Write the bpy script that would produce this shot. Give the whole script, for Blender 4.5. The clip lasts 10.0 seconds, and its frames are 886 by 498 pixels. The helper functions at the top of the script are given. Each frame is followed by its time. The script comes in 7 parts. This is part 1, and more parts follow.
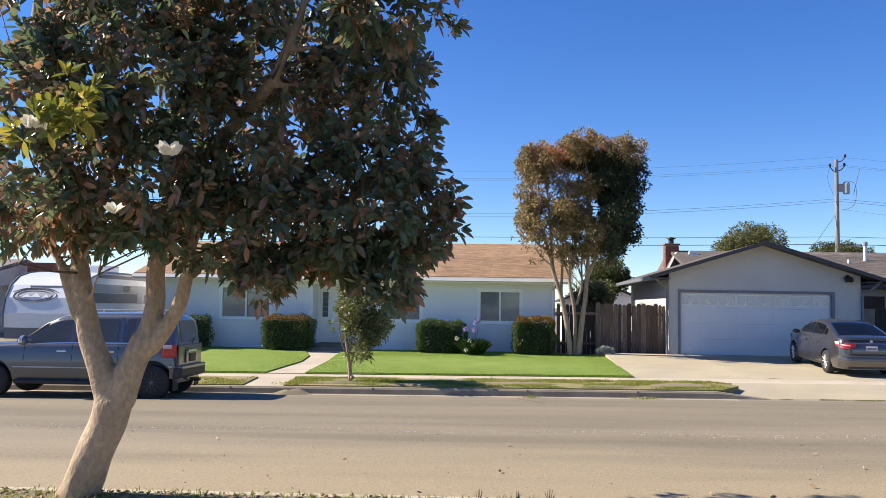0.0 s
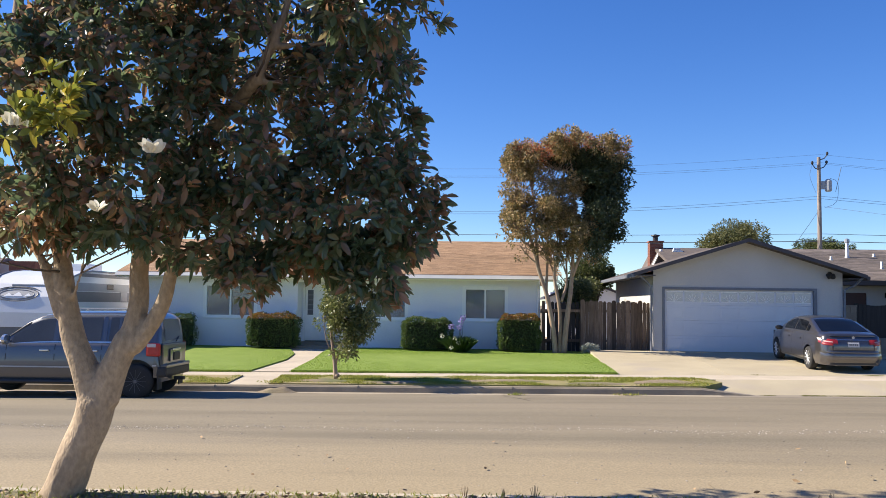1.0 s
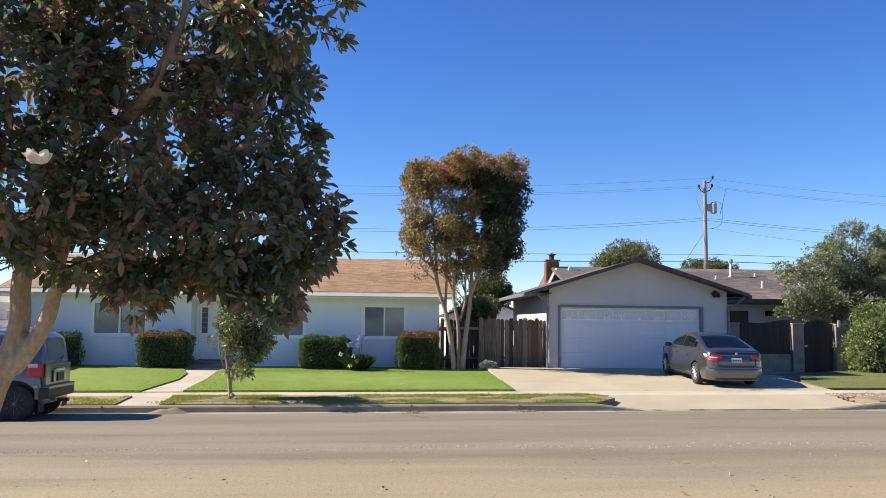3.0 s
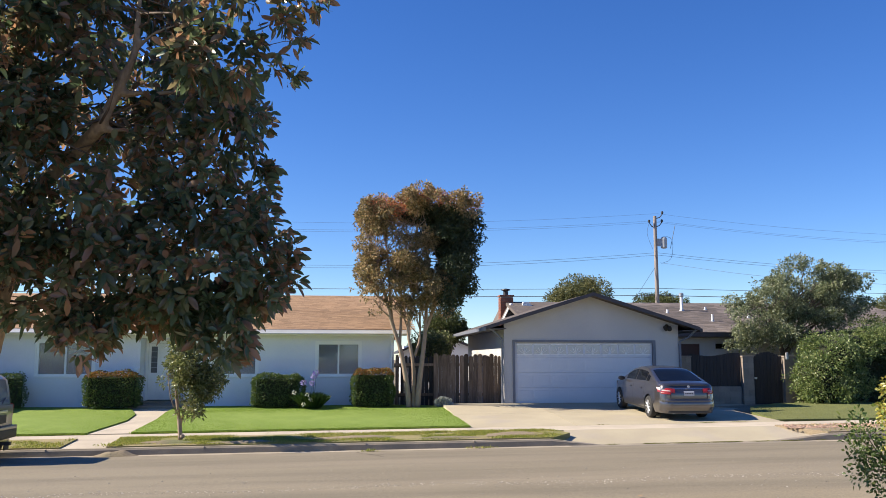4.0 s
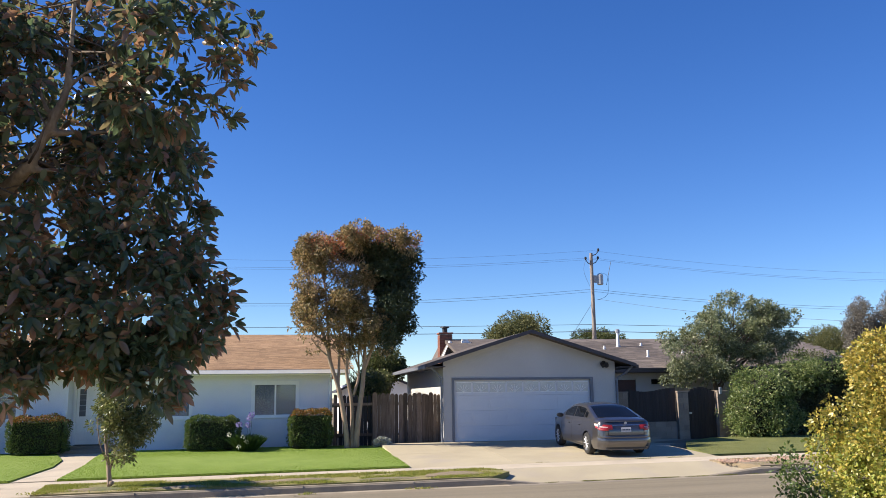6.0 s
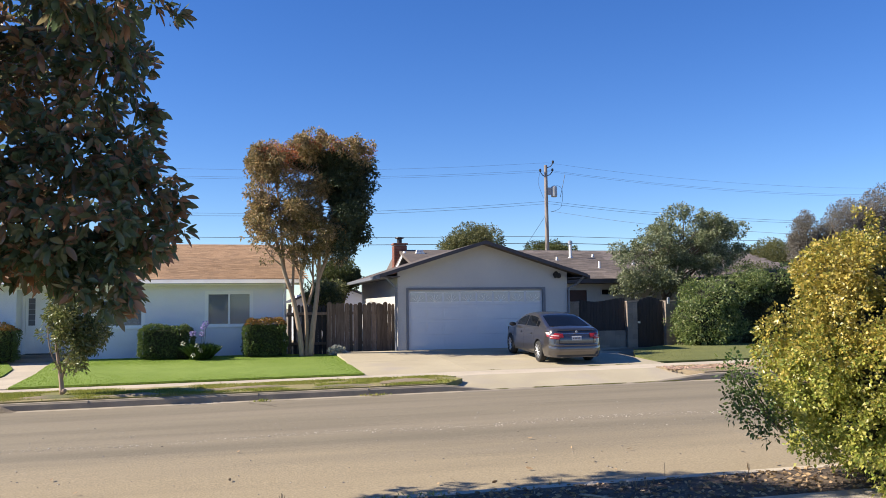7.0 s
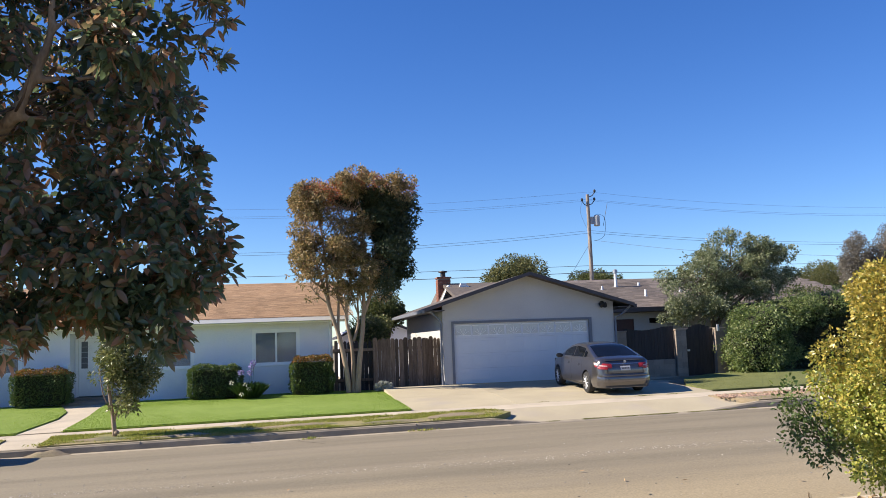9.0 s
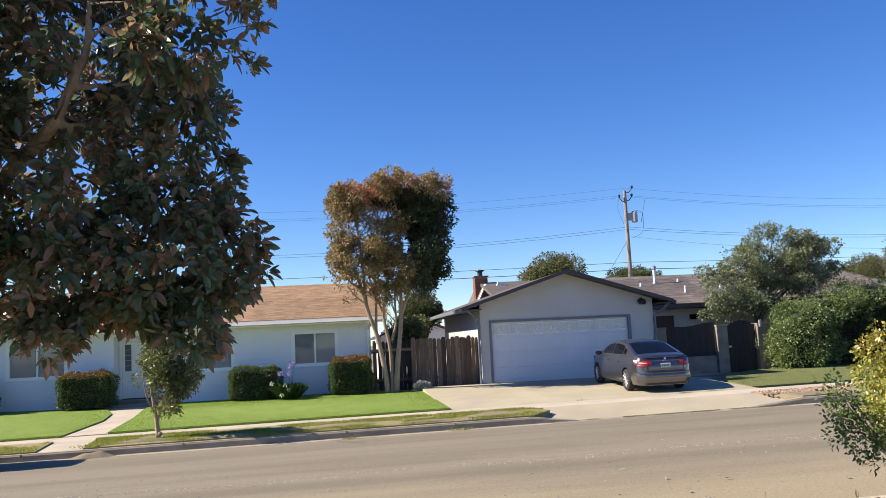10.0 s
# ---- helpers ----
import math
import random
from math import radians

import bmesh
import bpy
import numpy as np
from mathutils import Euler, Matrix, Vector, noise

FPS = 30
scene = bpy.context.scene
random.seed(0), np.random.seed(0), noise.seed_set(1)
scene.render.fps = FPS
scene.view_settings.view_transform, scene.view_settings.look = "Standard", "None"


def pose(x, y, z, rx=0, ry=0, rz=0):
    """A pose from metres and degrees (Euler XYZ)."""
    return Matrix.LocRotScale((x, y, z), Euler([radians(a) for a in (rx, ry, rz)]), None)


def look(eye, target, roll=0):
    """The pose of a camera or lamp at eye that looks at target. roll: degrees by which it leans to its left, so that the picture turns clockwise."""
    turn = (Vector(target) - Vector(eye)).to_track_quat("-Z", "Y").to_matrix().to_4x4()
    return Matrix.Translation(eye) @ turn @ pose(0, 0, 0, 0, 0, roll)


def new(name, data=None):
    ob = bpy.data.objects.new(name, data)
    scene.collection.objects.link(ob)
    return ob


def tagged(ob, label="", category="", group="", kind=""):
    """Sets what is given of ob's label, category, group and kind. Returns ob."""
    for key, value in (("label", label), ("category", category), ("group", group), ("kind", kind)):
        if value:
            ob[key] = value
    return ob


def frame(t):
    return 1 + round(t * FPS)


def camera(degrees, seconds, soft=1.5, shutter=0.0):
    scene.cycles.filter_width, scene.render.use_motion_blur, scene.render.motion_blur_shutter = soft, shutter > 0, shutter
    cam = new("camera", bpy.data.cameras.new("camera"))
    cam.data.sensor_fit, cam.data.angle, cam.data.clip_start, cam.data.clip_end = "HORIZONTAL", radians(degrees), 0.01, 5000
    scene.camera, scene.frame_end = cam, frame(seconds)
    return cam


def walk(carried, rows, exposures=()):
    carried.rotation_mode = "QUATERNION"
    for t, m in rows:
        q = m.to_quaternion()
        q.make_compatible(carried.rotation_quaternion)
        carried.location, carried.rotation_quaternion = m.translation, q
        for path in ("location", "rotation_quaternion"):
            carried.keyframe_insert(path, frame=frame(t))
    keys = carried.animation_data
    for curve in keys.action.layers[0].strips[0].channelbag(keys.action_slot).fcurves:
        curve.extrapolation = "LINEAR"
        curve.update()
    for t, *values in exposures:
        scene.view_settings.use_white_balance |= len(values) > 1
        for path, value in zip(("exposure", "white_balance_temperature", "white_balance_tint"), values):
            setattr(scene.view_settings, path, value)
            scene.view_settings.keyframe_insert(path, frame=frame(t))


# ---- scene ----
cam = camera(54.27, 10.0, soft=0.8)
# The camera pans from one standing place.
PATH = [
    (0.0, pose(0.000, 0.000, 1.970, 93.77, -0.92, 4.48)),
    (0.5, pose(0.000, 0.000, 1.970, 93.66, -0.83, 4.18)),
    (1.0, pose(0.000, 0.000, 1.970, 93.63, -0.75, 3.51)),
    (1.5, pose(0.000, 0.000, 1.970, 93.76, -0.69, 2.36)),
    (2.0, pose(0.000, 0.000, 1.970, 93.95, -0.66, 0.73)),
    (2.5, pose(0.000, 0.000, 1.970, 94.23, -0.68, -1.22)),
    (4.0, pose(0.000, 0.000, 1.970, 97.28, -0.02, -6.12)),
    (4.5, pose(0.000, 0.000, 1.970, 98.74, 0.81, -6.96)),
    (5.0, pose(0.000, 0.000, 1.970, 99.97, 1.54, -7.68)),
    (5.2, pose(0.000, 0.000, 1.970, 100.40, 1.86, -7.85)),
    (6.3, pose(0.010, -0.017, 2.023, 98.51, -0.09, -11.73)),
    (6.5, pose(0.009, 0.037, 2.007, 96.36, -0.41, -12.72)),
    (7.0, pose(0.007, 0.067, 1.984, 93.80, 0.67, -13.13)),
    (7.5, pose(0.012, 0.060, 1.982, 94.52, 1.85, -13.00)),
    (8.0, pose(-0.000, 0.085, 1.983, 95.71, 2.14, -13.02)),
    (8.5, pose(0.007, 0.084, 1.986, 96.15, 2.13, -11.87)),
    (9.0, pose(0.002, 0.086, 1.980, 96.08, 2.13, -10.14)),
    (9.5, pose(0.013, 0.082, 1.976, 96.09, 2.45, -8.68)),
    (10.0, pose(0.026, 0.097, 1.972, 96.15, 2.79, -7.60)),
]
walk(cam, PATH, [(0.0, 0.96), (2.5, 0.96), (4.5, 0.92), (6.5, 0.89), (8.0, 0.88), (10.0, 0.93)])

# ---- light ----
SUN_UP, SUN_SIDE = radians(36.0), radians(6)     # height of the sun; how far it stands behind the far houses
to_sun = Vector((-math.cos(SUN_UP) * math.cos(SUN_SIDE), math.cos(SUN_UP) * math.sin(SUN_SIDE), math.sin(SUN_UP)))
world = bpy.data.worlds.new("world")
scene.world = world
world.use_nodes = True
wn = world.node_tree
sky = wn.nodes.new("ShaderNodeTexSky")
sky.sky_type, sky.sun_disc = 'NISHITA', False
sky.sun_elevation = SUN_UP
sky.sun_rotation = math.atan2(to_sun.x, to_sun.y)
sky.altitude, sky.air_density, sky.dust_density, sky.ozone_density = 700, 0.97, 0.0, 5.0
vivid = wn.nodes.new("ShaderNodeHueSaturation")          # a rich late-summer blue
vivid.inputs["Hue"].default_value, vivid.inputs["Saturation"].default_value = 0.514, 1.22
wn.links.new(sky.outputs[0], vivid.inputs["Color"])
wn.links.new(vivid.outputs[0], wn.nodes["Background"].inputs[0])
wn.nodes["Background"].inputs[1].default_value = 0.089
sun_light = bpy.data.lights.new("sun", 'SUN')
sun_light.energy, sun_light.angle, sun_light.color = 5.0, radians(0.53), (1.0, 0.90, 0.76)
new("sun", sun_light).matrix_world = look((0, 0, 30), Vector((0, 0, 30)) - to_sun)

# ---- materials ----
def surface(name, c1, c2, scale=3.0, rough=0.75, fine=60.0, grain=0.25, bump=0.15, metal=0.0, coat=0.0,
            stretch=(1, 1, 1), vary=0.0, island=0.0, stain=None, stain_scale=0.7, stain_part=0.45, spec=0.5, translucent=0.0, band=None, ior=1.5, even=False):
    """Procedural surface: two base colours mixed by a broad noise, a fine grain, stains, relief and piece-to-piece variation."""
    m = bpy.data.materials.new(name)
    m.use_nodes = True
    nt = m.node_tree
    N, K = nt.nodes, nt.links
    p = N["Principled BSDF"]
    geo = N.new("ShaderNodeNewGeometry")
    mp = N.new("ShaderNodeMapping")
    mp.inputs["Scale"].default_value = stretch
    K.new(geo.outputs["Position"], mp.inputs[0])
    n1 = N.new("ShaderNodeTexNoise")
    n1.inputs["Scale"].default_value, n1.inputs["Detail"].default_value = scale, 6
    K.new(mp.outputs[0], n1.inputs["Vector"])
    r1 = N.new("ShaderNodeValToRGB")
    r1.color_ramp.elements[0].position, r1.color_ramp.elements[1].position = 0.35, 0.65
    r1.color_ramp.elements[0].color, r1.color_ramp.elements[1].color = (*c1, 1), (*c2, 1)
    K.new(n1.outputs["Fac"], r1.inputs[0])
    col = r1.outputs[0]
    if stain:
        n3 = N.new("ShaderNodeTexNoise")
        n3.inputs["Scale"].default_value, n3.inputs["Detail"].default_value = stain_scale, 8
        K.new(mp.outputs[0], n3.inputs["Vector"])
        r3 = N.new("ShaderNodeValToRGB")
        r3.color_ramp.elements[0].position, r3.color_ramp.elements[1].position = stain_part, stain_part + 0.2
        r3.color_ramp.elements[0].color, r3.color_ramp.elements[1].color = (0, 0, 0, 1), (1, 1, 1, 1)
        K.new(n3.outputs["Fac"], r3.inputs[0])
        mx = N.new("ShaderNodeMix")
        mx.data_type = 'RGBA'
        K.new(r3.outputs[0], mx.inputs["Factor"])
        K.new(col, mx.inputs["A"])
        mx.inputs["B"].default_value = (*stain, 1)
        col = mx.outputs["Result"]
    if band:                                   # dust drifted up from one side: full at y = band[0], none at band[1], with a ragged edge
        sep = N.new("ShaderNodeSeparateXYZ")
        K.new(geo.outputs["Position"], sep.inputs[0])
        edge = N.new("ShaderNodeMath")
        edge.operation = 'MULTIPLY_ADD'
        K.new(n1.outputs["Fac"], edge.inputs[0])
        edge.inputs[1].default_value = 5.0
        K.new(sep.outputs["Y"], edge.inputs[2])
        mr_ = N.new("ShaderNodeMapRange")
        mr_.interpolation_type = 'SMOOTHSTEP'
        mr_.inputs["From Min"].default_value, mr_.inputs["From Max"].default_value = band[0] + 2.5, band[1] + 2.5
        mr_.inputs["To Min"].default_value, mr_.inputs["To Max"].default_value = 0.9, 0.0
        K.new(edge.outputs[0], mr_.inputs["Value"])
        mb_ = N.new("ShaderNodeMix")
        mb_.data_type = 'RGBA'
        K.new(mr_.outputs[0], mb_.inputs["Factor"])
        K.new(col, mb_.inputs["A"])
        mb_.inputs["B"].default_value = (*band[2], 1)
        col = mb_.outputs["Result"]
    n2 = N.new("ShaderNodeTexNoise")
    n2.inputs["Scale"].default_value, n2.inputs["Detail"].default_value = fine, 4
    K.new(geo.outputs["Position"] if even else mp.outputs[0], n2.inputs["Vector"])
    fac = N.new("ShaderNodeMapRange")
    fac.inputs["From Min"].default_value, fac.inputs["From Max"].default_value = 0.25, 0.75
    fac.inputs["To Min"].default_value, fac.inputs["To Max"].default_value = 1 - grain, 1 + grain
    K.new(n2.outputs["Fac"], fac.inputs["Value"])
    value = fac.outputs[0]
    for amount, node, out in ((vary, "ShaderNodeObjectInfo", "Random"), (island, "ShaderNodeNewGeometry", "Random Per Island")):
        if amount:
            info = N.new(node)
            mr = N.new("ShaderNodeMapRange")
            mr.inputs["To Min"].default_value, mr.inputs["To Max"].default_value = 1 - amount, 1 + amount
            K.new(info.outputs[out], mr.inputs["Value"])
            mul = N.new("ShaderNodeMath")
            mul.operation = 'MULTIPLY'
            K.new(value, mul.inputs[0])
            K.new(mr.outputs[0], mul.inputs[1])
            value = mul.outputs[0]
    sc = N.new("ShaderNodeVectorMath")
    sc.operation = 'SCALE'
    K.new(col, sc.inputs[0])
    K.new(value, sc.inputs["Scale"])
    K.new(sc.outputs[0], p.inputs["Base Color"])
    p.inputs["Roughness"].default_value, p.inputs["Metallic"].default_value = rough, metal
    p.inputs["Coat Weight"].default_value, p.inputs["Specular IOR Level"].default_value = coat, spec
    p.inputs["Coat Roughness"].default_value, p.inputs["IOR"].default_value = 0.06, ior
    if bump:
        b = N.new("ShaderNodeBump")
        b.inputs["Strength"].default_value, b.inputs["Distance"].default_value = bump, 0.02
        K.new(n2.outputs["Fac"], b.inputs["Height"])
        K.new(b.outputs[0], p.inputs["Normal"])
    if translucent:
        tl = N.new("ShaderNodeBsdfTranslucent")
        K.new(sc.outputs[0], tl.inputs["Color"])
        ms = N.new("ShaderNodeMixShader")
        ms.inputs[0].default_value = translucent
        K.new(p.outputs[0], ms.inputs[1])
        K.new(tl.outputs[0], ms.inputs[2])
        K.new(ms.outputs[0], N["Material Output"].inputs["Surface"])
    return m


def leaf_material(name, colours, rough=0.45, translucent=0.25, patch=0.9, spec=0.4, single=0.75, drift=0.8):
    """Leaves: each takes its own colour from a ramp, mixed with a broad drift over the crown."""
    m = bpy.data.materials.new(name)
    m.use_nodes = True
    nt = m.node_tree
    N, K = nt.nodes, nt.links
    p = N["Principled BSDF"]
    geo = N.new("ShaderNodeNewGeometry")
    n1 = N.new("ShaderNodeTexNoise")
    n1.inputs["Scale"].default_value, n1.inputs["Detail"].default_value = patch, 3
    K.new(geo.outputs["Position"], n1.inputs["Vector"])
    add = N.new("ShaderNodeMath")
    add.operation = 'MULTIPLY_ADD'
    K.new(geo.outputs["Random Per Island"], add.inputs[0])
    add.inputs[1].default_value = single
    sh = N.new("ShaderNodeMath")
    sh.operation = 'MULTIPLY_ADD'
    K.new(n1.outputs["Fac"], sh.inputs[0])
    sh.inputs[1].default_value, sh.inputs[2].default_value = drift, .5 - .5 * drift - .5 * single
    K.new(sh.outputs[0], add.inputs[2])
    ramp = N.new("ShaderNodeValToRGB")
    els = ramp.color_ramp.elements
    while len(els) < len(colours):
        els.new(0.5)
    for i, (at, c) in enumerate(colours):
        els[i].position, els[i].color = at, (*c, 1)
    K.new(add.outputs[0], ramp.inputs[0])
    K.new(ramp.outputs[0], p.inputs["Base Color"])
    p.inputs["Roughness"].default_value, p.inputs["Specular IOR Level"].default_value = rough, spec
    tl = N.new("ShaderNodeBsdfTranslucent")
    K.new(ramp.outputs[0], tl.inputs["Color"])
    ms = N.new("ShaderNodeMixShader")
    ms.inputs[0].default_value = translucent
    K.new(p.outputs[0], ms.inputs[1])
    K.new(tl.outputs[0], ms.inputs[2])
    K.new(ms.outputs[0], N["Material Output"].inputs["Surface"])
    return m


def clear_glass(name, colour, rough=0.03):
    m = bpy.data.materials.new(name)
    m.use_nodes = True
    p = m.node_tree.nodes["Principled BSDF"]
    p.inputs["Base Color"].default_value = (*colour, 1)
    p.inputs["Roughness"].default_value = rough
    p.inputs["Transmission Weight"].default_value = 0.9
    p.inputs["IOR"].default_value = 1.45
    return m


M = dict(
    asphalt=surface("worn_asphalt", (.225, .188, .125), (.175, .146, .097), scale=1.2, rough=.9, fine=38, grain=.26, bump=.35, even=True, stretch=(.12, 1, 1), stain=(.245, .203, .138), stain_scale=.55, stain_part=.5, band=(10.0, 13.5, (.315, .252, .155))),
    concrete=surface("weathered_concrete", (.52, .445, .335), (.44, .375, .285), scale=1.3, rough=.9, fine=70, grain=.15, bump=.25, stain=(.30, .26, .21), stain_scale=.9, stain_part=.56),
    drive=surface("driveway_concrete", (.43, .37, .25), (.375, .32, .22), scale=.9, rough=.9, fine=55, grain=.12, bump=.2, stain=(.36, .31, .25), stain_scale=.6, stain_part=.58, vary=.06),
    pan=surface("dusty_gutter_lit_top", (.385, .325, .235), (.32, .27, .195), scale=1.0, rough=.9, fine=60, grain=.2, bump=.25, stain=(.25, .21, .155), stain_scale=.7, stain_part=.5),
    # base and stain lowered for the shade on the far kerb's face
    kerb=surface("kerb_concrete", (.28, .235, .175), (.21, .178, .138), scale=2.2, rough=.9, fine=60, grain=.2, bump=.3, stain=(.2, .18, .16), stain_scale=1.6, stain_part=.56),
    lawn=surface("lawn_soil", (.18, .26, .034), (.22, .30, .05), scale=1.5, rough=.95, fine=90, grain=.4, bump=.8),
    lawn2=surface("dull_lawn_soil", (.13, .145, .035), (.16, .17, .045), scale=1.5, rough=.95, fine=90, grain=.4, bump=.8),
    strip=surface("dry_verge", (.21, .20, .06), (.31, .25, .12), scale=1.1, rough=.95, fine=70, grain=.4, bump=.8, stain=(.38, .29, .17), stain_scale=.8, stain_part=.55),
    earth=surface("earth", (.20, .155, .10), (.28, .22, .14), scale=.6, rough=.95, fine=40, grain=.35, bump=.7, stain=(.12, .14, .05), stain_scale=.4, stain_part=.5),
    mulch=surface("bark_mulch", (.085, .060, .042), (.13, .095, .066), scale=5, rough=.95, fine=34, grain=.5, bump=.9, stain=(.05, .038, .028), stain_scale=3.0, stain_part=.5),
    stucco=surface("pale_stucco", (.81, .82, .84), (.76, .77, .79), scale=.9, rough=.9, fine=55, grain=.06, bump=.45),
    stucco2=surface("cream_stucco", (.53, .515, .49), (.49, .475, .455), scale=.9, rough=.9, fine=55, grain=.06, bump=.45),
    white=surface("white_paint", (.89, .89, .87), (.84, .84, .82), scale=2, rough=.5, fine=40, grain=.04, bump=.05),
    gutter=surface("aged_white_enamel", (.66, .64, .60), (.60, .58, .55), scale=2, rough=.4, fine=40, grain=.03, bump=.03),
    trim=surface("slate_trim_paint", (.17, .18, .21), (.14, .15, .175), scale=3, rough=.6, fine=60, grain=.1, bump=.1),
    fascia=surface("dark_fascia_paint", (.058, .052, .060), (.046, .042, .048), scale=3, rough=.6, fine=60, grain=.12, bump=.1),
    gdoor=surface("garage_door_paint", (.66, .665, .68), (.62, .625, .64), scale=1.2, rough=.45, fine=40, grain=.04, bump=.05),
    shingle=surface("tan_shingle", (.335, .21, .118), (.28, .172, .095), scale=2.5, rough=.95, fine=60, grain=.28, bump=.4, vary=.17, island=.17),
    shingle2=surface("brown_grey_shingle", (.155, .125, .105), (.115, .095, .085), scale=2.5, rough=.95, fine=140, grain=.22, bump=.4, vary=.3, island=.3),
    shingle3=surface("grey_shingle", (.23, .195, .185), (.18, .155, .15), scale=2.5, rough=.95, fine=80, grain=.22, bump=.4),
    fence=surface("weathered_fence_wood", (.115, .077, .054), (.185, .132, .096), scale=4, rough=.9, fine=30, grain=.3, bump=.5, stretch=(6, 6, .6), vary=.55),
    block=surface("concrete_block", (.30, .245, .19), (.245, .20, .16), scale=2.5, rough=.95, fine=60, grain=.2, bump=.4, vary=.1),
    mortar=surface("mortar", (.27, .24, .21), (.23, .20, .18), scale=4, rough=.95, fine=80, grain=.15, bump=.3),
    darkwood=surface("dark_brown_panel", (.022, .018, .018), (.034, .027, .025), scale=3, rough=.7, fine=30, grain=.3, bump=.3, stretch=(5, 5, .5), vary=.2),
    maroon=surface("maroon_paint", (.065, .016, .014), (.05, .013, .012), scale=3, rough=.5, fine=50, grain=.1, bump=.05),
    brick=surface("chimney_brick", (.25, .095, .058), (.19, .072, .047), scale=7, rough=.9, fine=50, grain=.25, bump=.4, vary=.2),
    bark=surface("magnolia_bark", (.38, .285, .185), (.31, .23, .15), scale=4, rough=.9, fine=26, grain=.28, bump=.8, stretch=(1, 1, .6), stain=(.43, .325, .215), stain_scale=2.2, stain_part=.50),
    bark2=surface("smooth_brown_bark", (.36, .26, .185), (.27, .19, .135), scale=3, rough=.8, fine=18, grain=.25, bump=.5, stretch=(1, 1, .3), stain=(.36, .26, .18), stain_scale=1.6, stain_part=.55),
    bark3=surface("grey_bark", (.16, .12, .09), (.11, .085, .065), scale=4, rough=.9, fine=25, grain=.3, bump=.7),
    pole=surface("weathered_pole_wood", (.33, .275, .235), (.26, .22, .19), scale=3, rough=.85, fine=20, grain=.25, bump=.4, stretch=(3, 3, .3)),
    metal=surface("galvanised_metal", (.50, .51, .52), (.42, .43, .44), scale=4, rough=.45, fine=50, grain=.08, bump=.05, metal=.7),
    greymetal=surface("grey_enamel", (.42, .44, .46), (.36, .38, .40), scale=4, rough=.5, fine=50, grain=.08, bump=.05),
    chrome=surface("chrome", (.70, .70, .70), (.62, .62, .62), scale=8, rough=.3, fine=40, grain=.03, bump=0, metal=1.0),
    alloy=surface("alloy_wheel", (.66, .66, .66), (.58, .58, .58), scale=8, rough=.35, fine=40, grain=.05, bump=0, metal=.25),
    # alloy darkened in colour for the shade in the wheel arches
    shaded_alloy=surface("shaded_alloy_wheel", (.15, .147, .145), (.12, .117, .115), scale=8, rough=.5, fine=40, grain=.1, bump=0, metal=.2),
    wire=surface("wire_black", (.07, .08, .11), (.09, .10, .13), scale=5, rough=.7, fine=30, grain=.1, bump=0),
    sedan=surface("grey_bronze_car_paint", (.135, .126, .126), (.124, .115, .117), scale=1.5, rough=.30, fine=900, grain=.10, bump=0, metal=.8, coat=.9),
    suv=surface("dark_grey_car_paint", (.125, .13, .145), (.112, .117, .132), scale=1.5, rough=.34, fine=900, grain=.08, bump=0, metal=.55, coat=.8),
    suv_low=surface("taupe_lower_paint", (.135, .125, .118), (.12, .11, .105), scale=1.5, rough=.4, fine=900, grain=.08, bump=0, metal=.5, coat=.6),
    carglass=surface("tinted_car_glass", (.004, .005, .007), (.006, .007, .009), scale=2, rough=.06, fine=20, grain=.02, bump=0, spec=.5, ior=1.22),
    suvglass=surface("clear_grey_car_glass", (.085, .092, .105), (.10, .108, .12), scale=1.5, rough=.06, fine=20, grain=.05, bump=0, ior=1.3),
    rubber=surface("tyre_rubber", (.018, .018, .018), (.028, .027, .026), scale=6, rough=.85, fine=60, grain=.2, bump=.2),
    plastic=surface("black_plastic", (.020, .020, .021), (.028, .028, .029), scale=5, rough=.55, fine=80, grain=.1, bump=.1),
    redlamp=surface("red_lamp_lens", (.28, .020, .024), (.22, .016, .020), scale=9, rough=.25, fine=60, grain=.12, bump=.05, coat=.15),
    clearlamp=surface("clear_lamp_lens", (.50, .50, .50), (.44, .44, .45), scale=9, rough=.15, fine=60, grain=.08, bump=.05, coat=.8),
    plate=surface("plate_enamel", (.44, .44, .45), (.40, .40, .41), scale=6, rough=.6, fine=60, grain=.05, bump=0),
    suvlamp=surface("bright_red_lens", (.50, .022, .022), (.42, .018, .018), scale=9, rough=.3, fine=60, grain=.1, bump=.03, coat=.2),
    pinklens=surface("pale_lamp_lens", (.42, .24, .24), (.36, .20, .20), scale=9, rough=.5, fine=60, grain=.1, bump=0),
    orange=surface("orange_plastic", (.75, .17, .02), (.65, .14, .02), scale=5, rough=.5, fine=40, grain=.05, bump=0),
    rv=surface("rv_fibreglass", (.72, .73, .74), (.66, .67, .69), scale=.9, rough=.35, fine=30, grain=.04, bump=.04, coat=.3),
    rvgrey=surface("rv_grey_band", (.13, .135, .15), (.11, .115, .13), scale=1.5, rough=.45, fine=40, grain=.08, bump=.05),
    rvmid=surface("rv_silver_band", (.33, .34, .36), (.29, .30, .32), scale=1.5, rough=.45, fine=40, grain=.08, bump=.05),
    blind=surface("grey_blind", (.25, .25, .27), (.22, .22, .24), scale=1.5, rough=.8, fine=50, grain=.08, bump=.1),
    screen=surface("dark_insect_screen", (.13, .135, .15), (.11, .115, .13), scale=1.5, rough=.8, fine=50, grain=.08, bump=.1),
    ink=surface("dark_ink", (.06, .065, .08), (.075, .08, .095), scale=4, rough=.6, fine=30, grain=.05, bump=0),
    glass=clear_glass("window_glass", (.86, .90, .92)),
